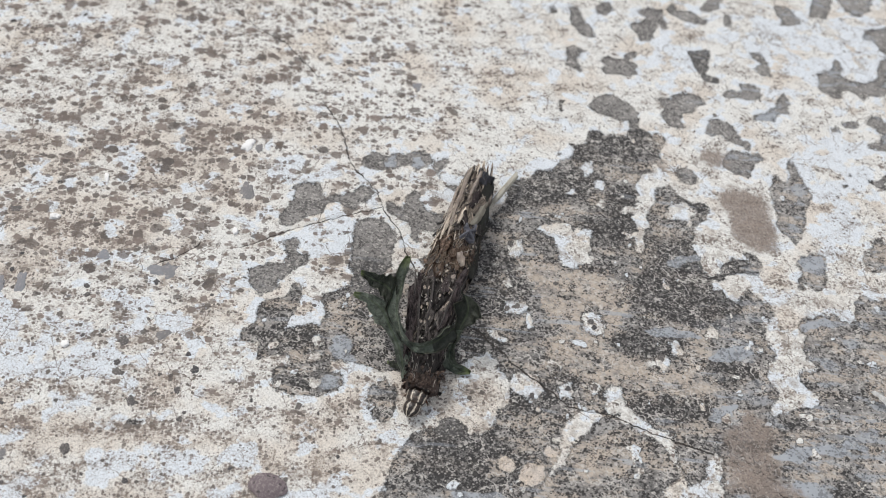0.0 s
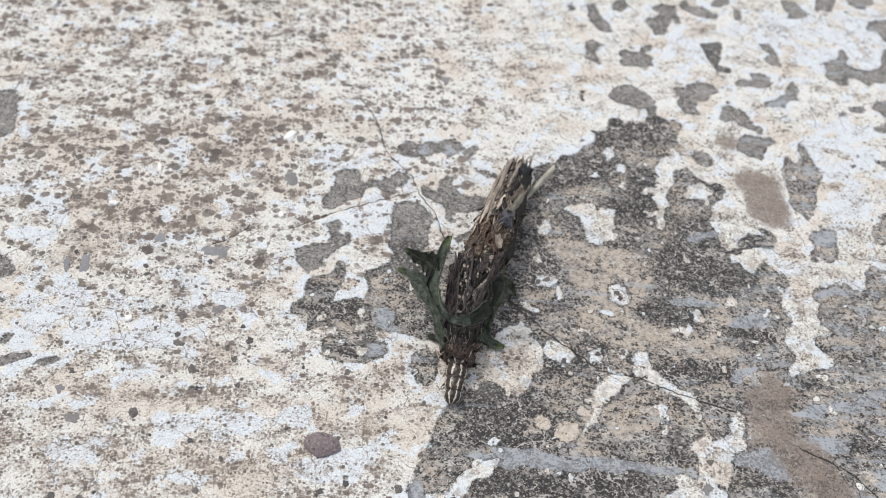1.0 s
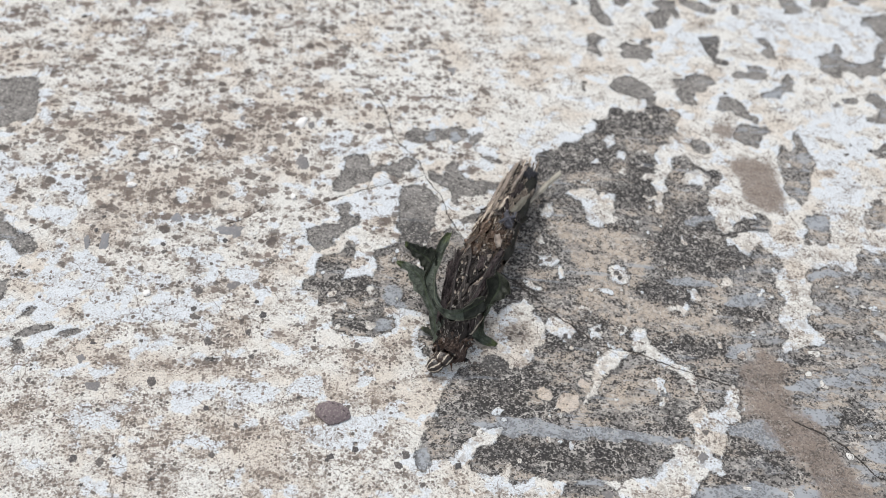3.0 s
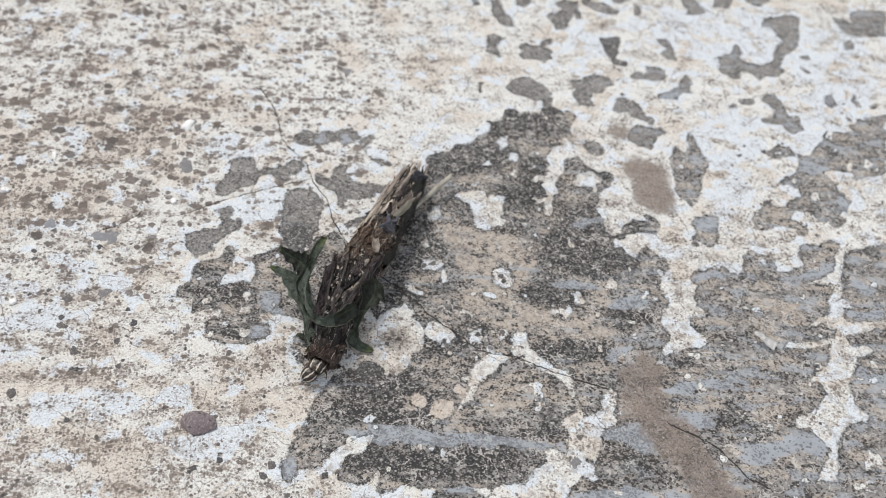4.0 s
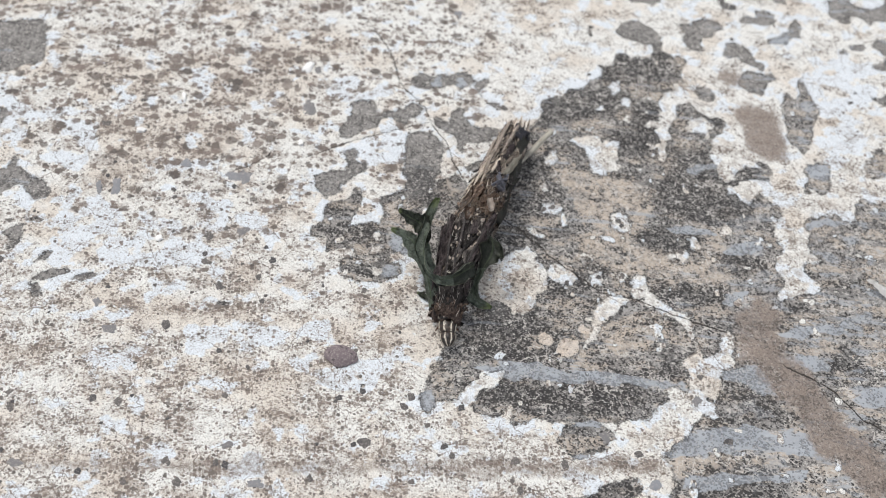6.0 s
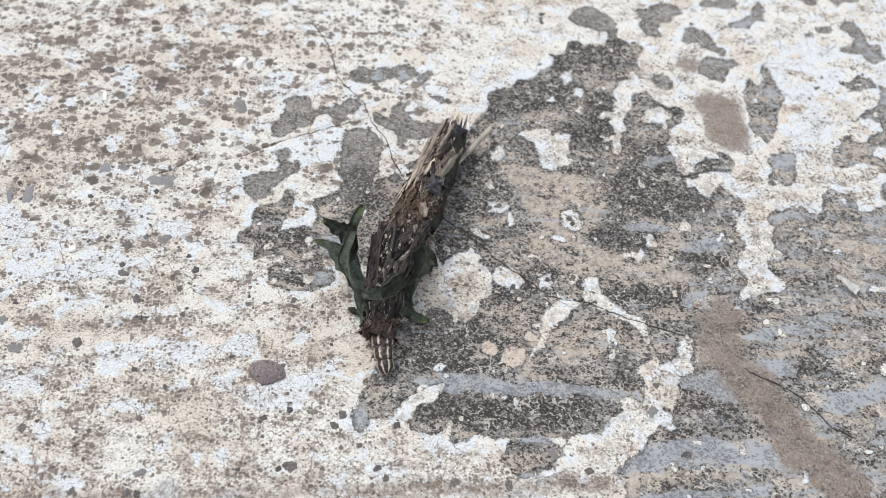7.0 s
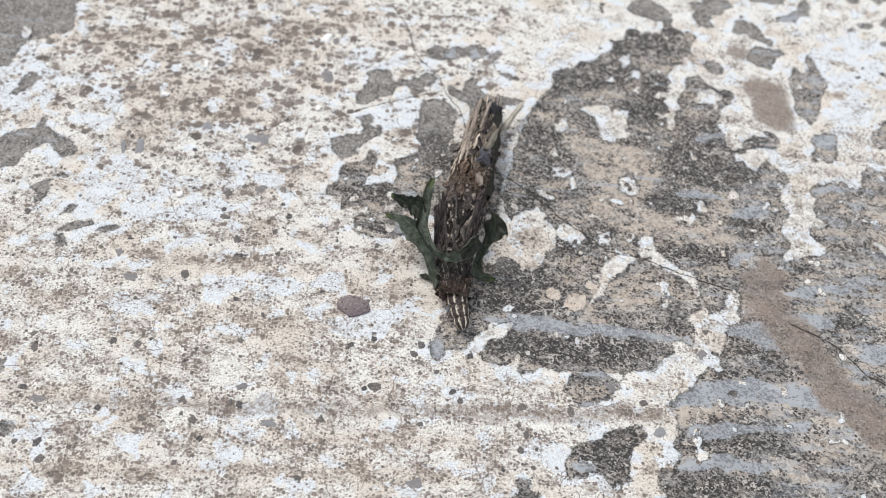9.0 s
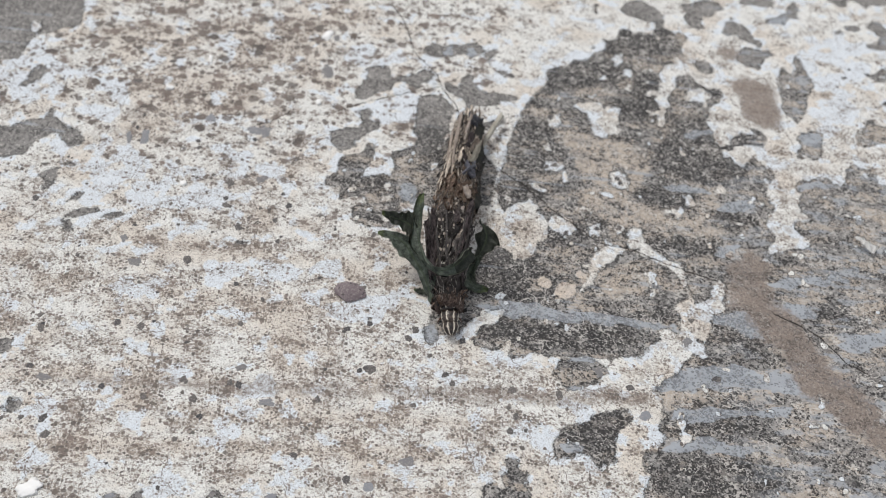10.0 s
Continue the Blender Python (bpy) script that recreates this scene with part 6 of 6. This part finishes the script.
def body_ring(length, radii, joints, n_y=46, n_a=32, squash=0.85):
    """A jointed tube along -y from the origin; radii by place along it."""
    bm = bmesh.new()
    around = bm.verts.layers.float.new("around")
    joint = bm.verts.layers.float.new("joint")
    rows = []
    for i in range(n_y):
        u = i / (n_y - 1)
        r = float(np.interp(u, *radii))
        near = min(abs(u - q) for q in joints) * length
        r *= 1 - 0.20 * math.exp(-((near / 0.28) ** 2))
        row = []
        for j in range(n_a):
            a = 2 * math.pi * j / n_a
            k = 1 + 0.03 * noise.noise(Vector((math.sin(a) * 2, u * 9, math.cos(a) * 2)))
            v = bm.verts.new(Vector((r * k * math.sin(a), -u * length, squash * r * k * math.cos(a))) * MM)
            v[around] = j / n_a if j <= n_a // 2 else 1 - j / n_a
            v[joint] = near
            row.append(v)
        rows.append(row)
    for r0, r1 in zip(rows, rows[1:]):
        for j in range(n_a):
            bm.faces.new((r0[j], r1[j], r1[(j + 1) % n_a], r0[(j + 1) % n_a]))
    bm.faces.new(rows[0])
    bm.faces.new(rows[-1])
    return bm


def lay(ob, y, angle, lift, slew, pitch=0.0):
    """Lays a fragment on the case, flat to it, rotated by slew and tipped up by pitch."""
    p = on_case(y, angle, lift)
    ahead = (on_case(y + 1, angle, lift) - on_case(y - 1, angle, lift)).normalized()
    out = Vector((math.sin(radians(angle)), 0, math.cos(radians(angle))))
    side = ahead.cross(out).normalized()
    out = side.cross(ahead)
    basis = Matrix((side, ahead, out)).transposed().to_4x4()
    ob.matrix_local = Matrix.Translation(p * MM) @ basis @ pose(0, 0, 0, pitch, 0, slew)


def build_bagworm():
    rng = random.Random(3)
    worm = tagged(new("bagworm"), "bagworm caterpillar dragging a case of dry stalks and wilted leaves", "caterpillar")
    part("case", case_body(), MAT_CASE, worm, "dark brown silk case matted with debris")

    def piece(name, bm, mat, y, angle, lift, slew, pitch=0.0, label=""):
        ob = part(name, bm, mat, worm, label)
        lay(ob, y, angle, lift, slew, pitch)
        return ob

    # long straw-coloured stalks over the tail half
    for y, angle, length, width, slew in ((34, -48, 21, 1.25, 3), (35.5, -30, 20, 1.0, 1), (37, -12, 17, 1.15, -3), (36, -62, 17, 0.9, 4), (40, 4, 10, 0.8, -6), (34, 44, 11, 1.7, -13),
                                          (39, 30, 10, 0.7, 9), (31, -38, 12, 0.7, -9), (40, -40, 10, 0.8, -2), (33, 12, 8, 0.5, 22), (30, -70, 15, 0.8, 4), (37, -80, 14, 0.9, 0)):
        piece("stalk", sliver(rng, length, width * 0.85, width * 0.5, 0.9), MAT_STRAW, y, angle, 0.35, slew, rng.uniform(-3, 1.5), "straw-coloured split grass stalk")
    for _ in range(46):
        y, angle = rng.uniform(24, 44), rng.uniform(-100, 100)
        mat = rng.choice((MAT_STRAW, MAT_STRAW, MAT_BARK, MAT_RUST) if angle < 5 else (MAT_BARK, MAT_BARK, MAT_STRAW, MAT_BLUE_BIT))
        piece("stalk", sliver(rng, rng.uniform(3, 10), rng.uniform(0.2, 0.6), rng.uniform(0.15, 0.4), 1.2), mat, y, angle, rng.uniform(0.1, 0.5), rng.uniform(-22, 22), rng.uniform(-6, 3))
    # fine loose fibres and hairs all over, too many to count
    bm = bmesh.new()
    for _ in range(1500):
        y, angle = rng.uniform(-1, 45), rng.uniform(-115, 115)
        slew, length, lift = rng.gauss(0, 28), rng.uniform(0.8, 4.5) * (1.0 if y > 18 else 0.55), rng.uniform(0.1, 0.75)
        r = rng.uniform(0.03, 0.085) * (1.0 if y > 18 else 0.65)
        seed = rng.uniform(0, 90)
        last = None
        for i in range(5):
            u = (i / 4 - 0.5) * length
            yy = y + u * math.cos(radians(slew)) + 0.3 * noise.noise(Vector((u, seed, 0)))
            aa = angle + u * math.sin(radians(slew)) * 14 + 8 * noise.noise(Vector((u * 0.8, seed, 5)))
            p = on_case(yy, aa, lift + 0.4 * noise.noise(Vector((u * 0.7, seed, 9))))
            p.z = max(p.z, 0.1)
            k = r * (1 - 0.6 * abs(i - 2) / 2)
            out = Vector((math.sin(radians(aa)), 0, math.cos(radians(aa))))
            side = out.cross(Vector((math.sin(radians(slew)), math.cos(radians(slew)), 0))).normalized()
            ring = [bm.verts.new((p + q * k) * MM) for q in (side, out * 0.8, -side)]
            if last:
                for j in range(2):
                    bm.faces.new((last[j], last[j + 1], ring[j + 1], ring[j]))
                bm.faces.new((last[2], last[0], ring[0], ring[2]))
            last = ring
    # crumbs of leaf, bark and lime stuck in the silk
    for k in range(900):
        y, angle = rng.uniform(0, 44) if k < 450 else rng.uniform(1, 22), rng.gauss(0, 52)
        p = on_case(y, angle, rng.uniform(0.15, 0.75))
        p.z = max(p.z, 0.2)
        size = (0.09 + 0.26 * rng.random() ** 2) * (1.0 if k < 450 else 0.6)
        long = rng.uniform(0.8, 2.6)
        turn = rng.uniform(-1.2, 1.2)
        c, q = math.cos(turn), math.sin(turn)
        corners = []
        for dx, dy, dz in ((1, 0, 0), (0.2, 1, 0.3), (-1, 0.3, 0), (-0.3, -1, 0.2), (0.1, 0.1, 0.9)):
            dx, dy, dz = dx * size * rng.uniform(0.6, 1.2), dy * size * long * rng.uniform(0.6, 1.2), dz * size * rng.uniform(0.5, 1.1)
            tilt = radians(angle)
            gx, gy = c * dx + q * dy, c * dy - q * dx
            corners.append(bm.verts.new((p + Vector((gx * math.cos(tilt) + dz * math.sin(tilt), gy, dz * math.cos(tilt) - gx * math.sin(tilt)))) * MM))
        for j in range(4):
            bm.faces.new((corners[j], corners[(j + 1) % 4], corners[4]))
        bm.faces.new(corners[3::-1])
    tagged(part("fuzz", bm, MAT_FIBRE, worm, "fine brown and grey plant fibres"), kind="stuff")
    # frayed ends at the tail
    for _ in range(16):
        angle = rng.uniform(-170, 170)
        piece("stalk", sliver(rng, rng.uniform(3, 6), rng.uniform(0.25, 0.7), 0.35), rng.choice((MAT_STRAW, MAT_BARK, MAT_RUST)), rng.uniform(43, 45.5), angle, -0.4, rng.uniform(-12, 12), rng.uniform(-5, 12))
    # dark bark over the front half, lying along the case
    for _ in range(70):
        y, angle = rng.uniform(2, 27), rng.uniform(-110, 110)
        piece("bark_strip", sliver(rng, rng.uniform(1.5, 6), rng.uniform(0.18, 0.55), rng.uniform(0.15, 0.4), 1.3), rng.choice((MAT_BARK, MAT_BARK, MAT_BARK, MAT_SILK, MAT_STRAW) if y < 16 else (MAT_RUST, MAT_RUST, MAT_SILK, MAT_BARK, MAT_STRAW)), y, angle, rng.uniform(0.0, 0.5), rng.uniform(-38, 38), rng.uniform(-11, 11))
    for _ in range(64):
        y, angle = rng.uniform(3, 43), rng.uniform(-105, 105)
        mat = rng.choice((MAT_BARK, MAT_BARK, MAT_SILK) if y < 16 else (MAT_RUST, MAT_RUST, MAT_SILK, MAT_BARK) if y < 27 else (MAT_BARK, MAT_SILK, MAT_BLUE_BIT, MAT_STRAW))
        piece("bark_scrap", scrap(rng, rng.uniform(0.8, 2.8), rng.uniform(0.4, 1.4), rng.uniform(-0.8, 1.2)), mat, y, angle, rng.uniform(0.2, 0.65), rng.uniform(-60, 60), rng.uniform(-18, 22))
    # broad plates of bark that overlap along the case
    for _ in range(34):
        y = rng.uniform(4, 27)
        angle = rng.uniform(-95, 80)
        mat = rng.choice((MAT_PLUM, MAT_PLUM, MAT_BARK, MAT_SILK) if y < 17 else (MAT_PLUM, MAT_RUST, MAT_RUST, MAT_SILK))
        piece("bark_plate", scrap(rng, rng.uniform(2.2, 5.5), rng.uniform(0.8, 2.0), rng.uniform(0.2, 1.4), 0.2), mat, y, angle, rng.uniform(0.3, 0.7), rng.uniform(-28, 28), rng.uniform(-9, 12))
    for y, angle, length, width, slew, lift in ((9, -66, 13, 1.3, 3, 1.3), (11, -50, 12, 1.0, -3, 1.1), (10, -84, 11, 1.2, 2, 1.0), (14, 44, 13, 1.1, -4, 0.9)):
        piece("bark_plate", scrap(rng, length, width * 1.6, 0.8, 0.3), MAT_PLUM, y, angle, lift, slew, 3, "dark plum-brown strip of bark")
    # grey-brown flat straws on the tail's back
    for y, angle, length, width, slew in ((36, 34, 8, 1.9, -16), (33, 8, 7, 1.6, 12), (39, -8, 9, 1.3, 4), (30, -20, 8, 1.5, -7), (31, 26, 6, 1.4, 24)):
        piece("straw_strip", scrap(rng, length, width, 0.5, 0.28), MAT_STRAW, y, angle, 0.75, slew, 1, "flat weathered straw strip")
    # dark withered leaf along the tail's flank, and curled blue-black bits
    for y, angle, length, width, slew in ((38, 50, 6, 1.9, -4), (33, 66, 17, 4.2, 2), (42, 38, 5, 2.2, 10), (25, 76, 13, 4.0, 0), (42.5, 20, 3.5, 1.6, 30), (43, 44, 3.2, 1.5, -40), (41, 30, 3.0, 1.6, 70)):
        piece("withered_leaf", scrap(rng, length, width, 0.7), MAT_BLUE_BIT if y > 38 else MAT_DARK_LEAF, y, angle, 0.9, slew, 2, "blackened withered leaf scrap")
    for y, angle, length, width, slew in ((27.5, 28, 3.0, 0.9, 60), (26.6, 12, 2.4, 0.7, -35), (28.6, 36, 2.4, 0.8, 15), (26.0, 30, 2.2, 0.7, 100), (27.8, 18, 2.6, 0.6, 25), (28.2, 26, 2.0, 0.6, -70)):
        piece("withered_leaf", scrap(rng, length, width, 2.2, 0.14), MAT_CURL, y, angle, 1.15, slew, 18, "curled blue-black leaf scrap")
    # dark plates added as shade of a hollow between the straws, a bleached strip beside it
    piece("bark_plate", scrap(rng, 5.0, 2.2, 0.9, 0.2), MAT_PLUM, 35.5, 12, 1.0, -8, 0, "dark bark plate between the straws")
    piece("bark_plate", scrap(rng, 3.5, 1.4, 0.9, 0.2), MAT_PLUM, 30.5, 4, 1.0, 15, 0)
    for y, angle, length, width, slew in ((33.0, 38, 7.5, 1.7, -14), (39.5, 0, 9.0, 0.8, -5), (36.0, -34, 14.0, 0.9, 2), (33.0, -52, 12.0, 0.8, 3)):
        piece("straw_strip", scrap(rng, length, width, 0.6, 0.3), MAT_PALE if length > 8 else MAT_STEM, y, angle, 1.05, slew, 1, "bleached straw strip")
    # rusty frass and pale flakes on the back
    for y, angle, length, width, slew in ((24, -22, 4.0, 2.6, 10), (22, -4, 3.0, 2.4, -20), (20.5, 12, 3.4, 2.2, 30), (25.5, -40, 2.8, 2.0, 0), (18, -14, 3.2, 2.2, 15)):
        piece("frass_patch", scrap(rng, length, width, -0.3, 0.3), MAT_RUST, y, angle, 0.35, slew, 0, "rusty brown matted frass")
    piece("pale_flake", scrap(rng, 2.6, 1.7, -0.9, 0.3), MAT_PALE, 20.9, 20, 1.0, 35, 9, "pale cream flake stuck to the case")
    for y, angle, s in ((17.5, 24, 0.7), (14.0, 16, 0.8), (12.5, -20, 0.6), (9.5, 6, 0.7), (8, -14, 0.5), (11, 26, 0.8)):
        piece("pale_flake", scrap(rng, s * 1.4, s, 0.2, 0.25), MAT_PALE, y, angle, 0.45, rng.uniform(-40, 40), 6)
    for _ in range(12):
        y, angle, size = rng.uniform(3.5, 18), rng.uniform(-35, 48), rng.uniform(0.2, 0.45)
        piece("pale_flake", scrap(rng, size * rng.uniform(1.2, 2.6), size, 0.2, 0.2), MAT_PALE, y, angle, rng.uniform(0.5, 0.85), rng.uniform(-30, 30), rng.uniform(-8, 8))
    for y, angle, length, slew in ((9.5, 32, 13, -6), (10.5, -8, 11, 5), (12, -58, 12, 8), (8, -30, 9, 3), (13, 52, 12, -4)):
        piece("bark_strip", sliver(rng, length, 0.6, 0.5), MAT_BARK, y, angle, 0.5, slew, 2)
    # pale stem that sticks out beside the tail
    stem = part("stem", sliver(rng, 13.5, 1.15, 1.0, 0.25, 0.1), MAT_STEM, worm, "bleached straw stem sticking out past the tail")
    stem.matrix_local = pose(6.2 * MM, 41.8 * MM, 2.6 * MM, 2, 0, -24)
    # two little twigs that stand off the flank
    for y, angle, slew, pitch in ((31.0, -78, 60, 25), (28.5, -84, 75, 15)):
        piece("twig", sliver(rng, 3.6, 0.55, 0.5), MAT_BARK, y, angle, 0.8, slew, pitch)

    # wilted leaves fastened round the mouth
    green = "limp dark green leaf curling from the case"
    leaves = []
    leaves.append(leaf_blade("leaf", worm, [(3.6, 6.9, 10.0), (2.7, 5.6, 10.0), (1.1, 3.9, 9.5), (-1.5, 2.7, 9.0), (-4.4, 4.4, 9.3), (-6.2, 8.0, 10.0), (-6.4, 13.0, 11.2), (-6.3, 17.3, 12.2)],
               [(-0.3, 0.5, 0.8), (-0.5, 0.9, 1.25), (-0.35, 0.7, 1.15), (0.05, 0.35, 0.7), (0.55, -0.1, 0.75), (0.85, 0.2, 0.6), (0.95, 0.3, 0.5), (0.35, 0.1, 0.2)], -0.8, MAT_LEAF, green, 1, True, 0.30))
    leaf_blade("leaf", worm, [(-6.6, 8.6, 8.6), (-7.6, 11.2, 9.4), (-9.4, 12.2, 10.0), (-11.6, 12.5, 10.5), (-13.5, 13.0, 11.0)],
               [(0.5, 1.9, 0.7), (0.3, 2.1, 1.0), (0.0, 1.4, 0.9), (0.0, 0.85, 0.55), (0.0, 0.3, 0.2)], -0.75, MAT_LEAF, green, 2)
    leaf_blade("leaf", worm, [(-2.6, -0.4, 1.6), (-3.4, 1.6, 2.6), (-4.8, 4.2, 4.6), (-6.9, 6.6, 6.4), (-8.8, 8.7, 7.8), (-11.4, 9.6, 8.8), (-13.9, 9.8, 9.2)],
               [(0.8, -0.2, 0.5), (1.2, -0.3, 0.8), (1.55, -0.3, 1.0), (1.7, 0.4, 1.0), (1.2, 1.3, 0.65), (0.35, 0.85, 0.35), (0.05, 0.25, 0.1)], 0.55, MAT_LEAF, green, 3, True)
    leaves.append(leaf_blade("leaf", worm, [(4.0, 14.0, 9.3), (5.0, 12.6, 8.9), (5.2, 11.0, 7.9), (4.6, 9.2, 6.8), (3.9, 7.4, 4.6), (3.6, 5.7, 2.3), (5.0, 4.7, 1.0), (7.7, 4.4, 0.6)],
               [(0.9, -0.4, -0.3), (1.8, -0.9, -0.6), (2.0, -0.6, -0.4), (0.9, 0.0, 0.2), (0.9, 0.2, 0.5), (0.8, 0.6, 0.8), (0.45, 0.75, 0.6), (0.1, 0.3, 0.1)], 0.8, MAT_LEAF, green, 4, True, 0.46))
    leaf_blade("leaf", worm, [(-2.4, 2.2, 2.0), (-3.8, 2.6, 1.4), (-5.2, 2.8, 0.9), (-6.4, 3.0, 0.8)],
               [(0.1, 0.6, 0.3), (0.1, 0.7, 0.3), (0.0, 0.6, 0.2), (0.0, 0.2, 0.1)], 0.4, MAT_DARK_LEAF, "shrivelled dark leaf under the case", 5)

    # soft mouth of the case: a fuzzy collar of threads and frass
    bm = bmesh.new()
    n_a, n_b = 44, 12
    rows = []
    for i in range(n_a):
        a = 2 * math.pi * i / n_a
        row = []
        for j in range(n_b):
            b = 2 * math.pi * j / n_b
            q = Vector((math.sin(a) * 2, j * 0.7, math.cos(a) * 2))
            tube = 0.95 + 0.35 * noise.noise(q * 1.5) + 0.2 * noise.noise(q * 4)
            r = 2.1 + tube * 0.8 * math.cos(b)
            p = Vector((0.4 + r * math.sin(a), -0.7 + 1.6 * tube * math.sin(b), 3.1 + 0.92 * r * math.cos(a)))
            p.z = max(p.z, 0.1)
            row.append(bm.verts.new(p * MM))
        rows.append(row)
    for i in range(n_a):
        for j in range(n_b):
            bm.faces.new((rows[i][j], rows[(i + 1) % n_a][j], rows[(i + 1) % n_a][(j + 1) % n_b], rows[i][(j + 1) % n_b]))
    part("collar", bm, MAT_COLLAR, worm, "rusty brown fuzzy mouth of the case")
    for _ in range(60):
        a = rng.uniform(-125, 125)
        ob = part("frass_crumb", scrap(rng, rng.uniform(0.7, 2.2), rng.uniform(0.4, 1.3), rng.uniform(-0.6, 1.0)) if rng.random() < 0.6 else sliver(rng, rng.uniform(0.8, 2.6), rng.uniform(0.15, 0.5), 0.25, 0.3), rng.choice((MAT_COLLAR, MAT_BARK, MAT_COLLAR, MAT_RUST)), worm)
        r = radians(a)
        ob.matrix_local = pose((0.4 + 2.9 * math.sin(r)) * MM, rng.uniform(-1.8, 2.2) * MM, max(3.1 + 2.75 * math.cos(r), 0.5) * MM, rng.uniform(-35, 35), a, rng.uniform(-70, 70))

    # the caterpillar's forebody, which slides in and out of the mouth
    thorax = part("thorax", body_ring(12.0, ((0, 0.55, 0.8, 1.0), (1.9, 1.92, 1.82, 1.5)), (0.40, 0.60, 0.80, 1.0)), MAT_THORAX, worm, "glossy dark thorax with cream stripes")
    head = part("head", body_ring(2.6, ((0, 0.15, 0.45, 0.7, 0.88, 0.97, 1.0), (1.2, 1.45, 1.5, 1.24, 0.84, 0.40, 0.12)), (-0.5,), 24, 28, 0.8), MAT_HEAD, thorax, "rounded dark head with pale lines")
    for side in (-1, 1):
        for k, y in enumerate((-6.0, -8.2, -10.4)):
            bm = bmesh.new()
            pts = curve_points([(side * 1.2, y, -0.5), (side * 2.0, y - 0.5, -0.7), (side * 2.3, y - 1.1, -1.5)], 7)
            rows = []
            for i, p in enumerate(pts):
                r = 0.34 * (1 - 0.75 * i / 6)
                rows.append([bm.verts.new((p + Vector((0, r * math.cos(q), r * math.sin(q)))) * MM) for q in (0, 1.05, 2.1, 3.14, 4.19, 5.24)])
            for r0, r1 in zip(rows, rows[1:]):
                for j in range(6):
                    bm.faces.new((r0[j], r0[(j + 1) % 6], r1[(j + 1) % 6], r1[j]))
            part("leg", bm, MAT_LEG, thorax, "short amber-brown leg")
    return worm, thorax, head, leaves


bagworm, thorax, larva_head, front_leaves = build_bagworm()

# ---- pieces of the slab ----
place_stones()
scatter_sand()


# ---- what moves ----
def motions():
    """The case creeps forward in pulls; the forebody reaches out, bends and draws in."""
    creep = [(0.0, 5.17, 66.34, -6.6), (0.5, 5.01, 65.85, -6.7), (1.0, 4.73, 65.25, -10.0), (1.5, 4.6, 63.83, -9.2), (2.0, 2.91, 60.66, -12.4), (2.5, 2.7, 60.78, -13.2),
             (3.8, 2.70, 60.95, -14.3), (4.5, 2.60, 60.80, -14.3), (5.2, 2.51, 60.80, -14.4), (6.3, 1.18, 55.8, -10.8), (7.0, 1.12, 55.56, -10.5), (7.5, 1.02, 55.6, -10.6), (8.0, 0.91, 55.37, -10.9),
             (8.5, 1.05, 51.49, -2.6), (9.0, 1.16, 51.68, -1.5), (9.5, 1.43, 50.83, 1.5), (10.0, 2.09, 46.17, 3.0)]
    walk(bagworm, [(t, pose(x * MM, y * MM, -0.2 * MM, 0, 0, turn)) for t, x, y, turn in creep])
    # seconds, reach past the mouth, bend of the forebody, bend of the head
    reach = [(0.0, 7.2, -7, -6), (0.5, 8.1, 2, 0), (1.0, 10.3, 5, 0), (1.5, 10.8, 1, 0), (2.0, 8.0, 5, -5), (2.5, 7.4, -23, -28), (2.7, 7.2, -20, -27), (3.8, 6.9, -10, -25), (4.0, 7.0, -8, -25), (4.2, 7.2, -11, -18), (4.5, 8.0, -3, -5), (4.8, 7.4, -4, -12),
             (5.0, 7.7, -3, -14), (5.2, 7.6, 0, -10), (6.3, 7.2, 20, 8), (6.8, 7.6, 22, 5), (7.0, 8.9, 22, 4), (7.2, 8.0, 21, 3), (7.5, 8.5, 24, 4), (8.0, 9.8, 22, 3), (8.5, 7.7, 20, 6), (8.8, 6.4, 18, 3), (9.0, 9.0, 19, 2), (9.5, 12.0, 14, 0), (10.0, 7.5, 6, 4)]
    rows, nods = [], []
    for t, out, bend, nod in reach:
        rows.append((t, pose(0.35 * MM, 0.5 * MM, 3.0 * MM, 6, 0, bend) @ pose(0, (14.4 - out) * MM, 0)))
        nods.append((t, pose(0, -11.7 * MM, 0, 8, 0, nod)))
    walk(thorax, rows)
    walk(larva_head, nods)
    # the long curled leaf swings a little, and the one beside the mouth sags over as the case turns
    curled, drooping = front_leaves
    swing = [(0.0, 0.0), (2.7, 0.0), (5.2, 0.0), (6.3, -1.1), (8.0, -1.2), (8.5, -0.2), (9.0, 0.0), (10.0, 0.0)]
    walk(curled, [(t, pose(dx * MM, 0.2 * dx * MM, 0)) for t, dx in swing])
    sag = [(0.0, 0.0), (2.7, 0.0), (5.2, 0.0), (6.3, -0.25), (8.0, -0.25), (8.5, 0.8), (9.0, 1.0), (10.0, 1.0)]
    foot = pose(7.0 * MM, 4.8 * MM, 0.8 * MM)
    walk(drooping, [(t, foot @ pose(0, 0, 0, 10 * k, 7 * k, 0) @ foot.inverted()) for t, k in sag])


motions()
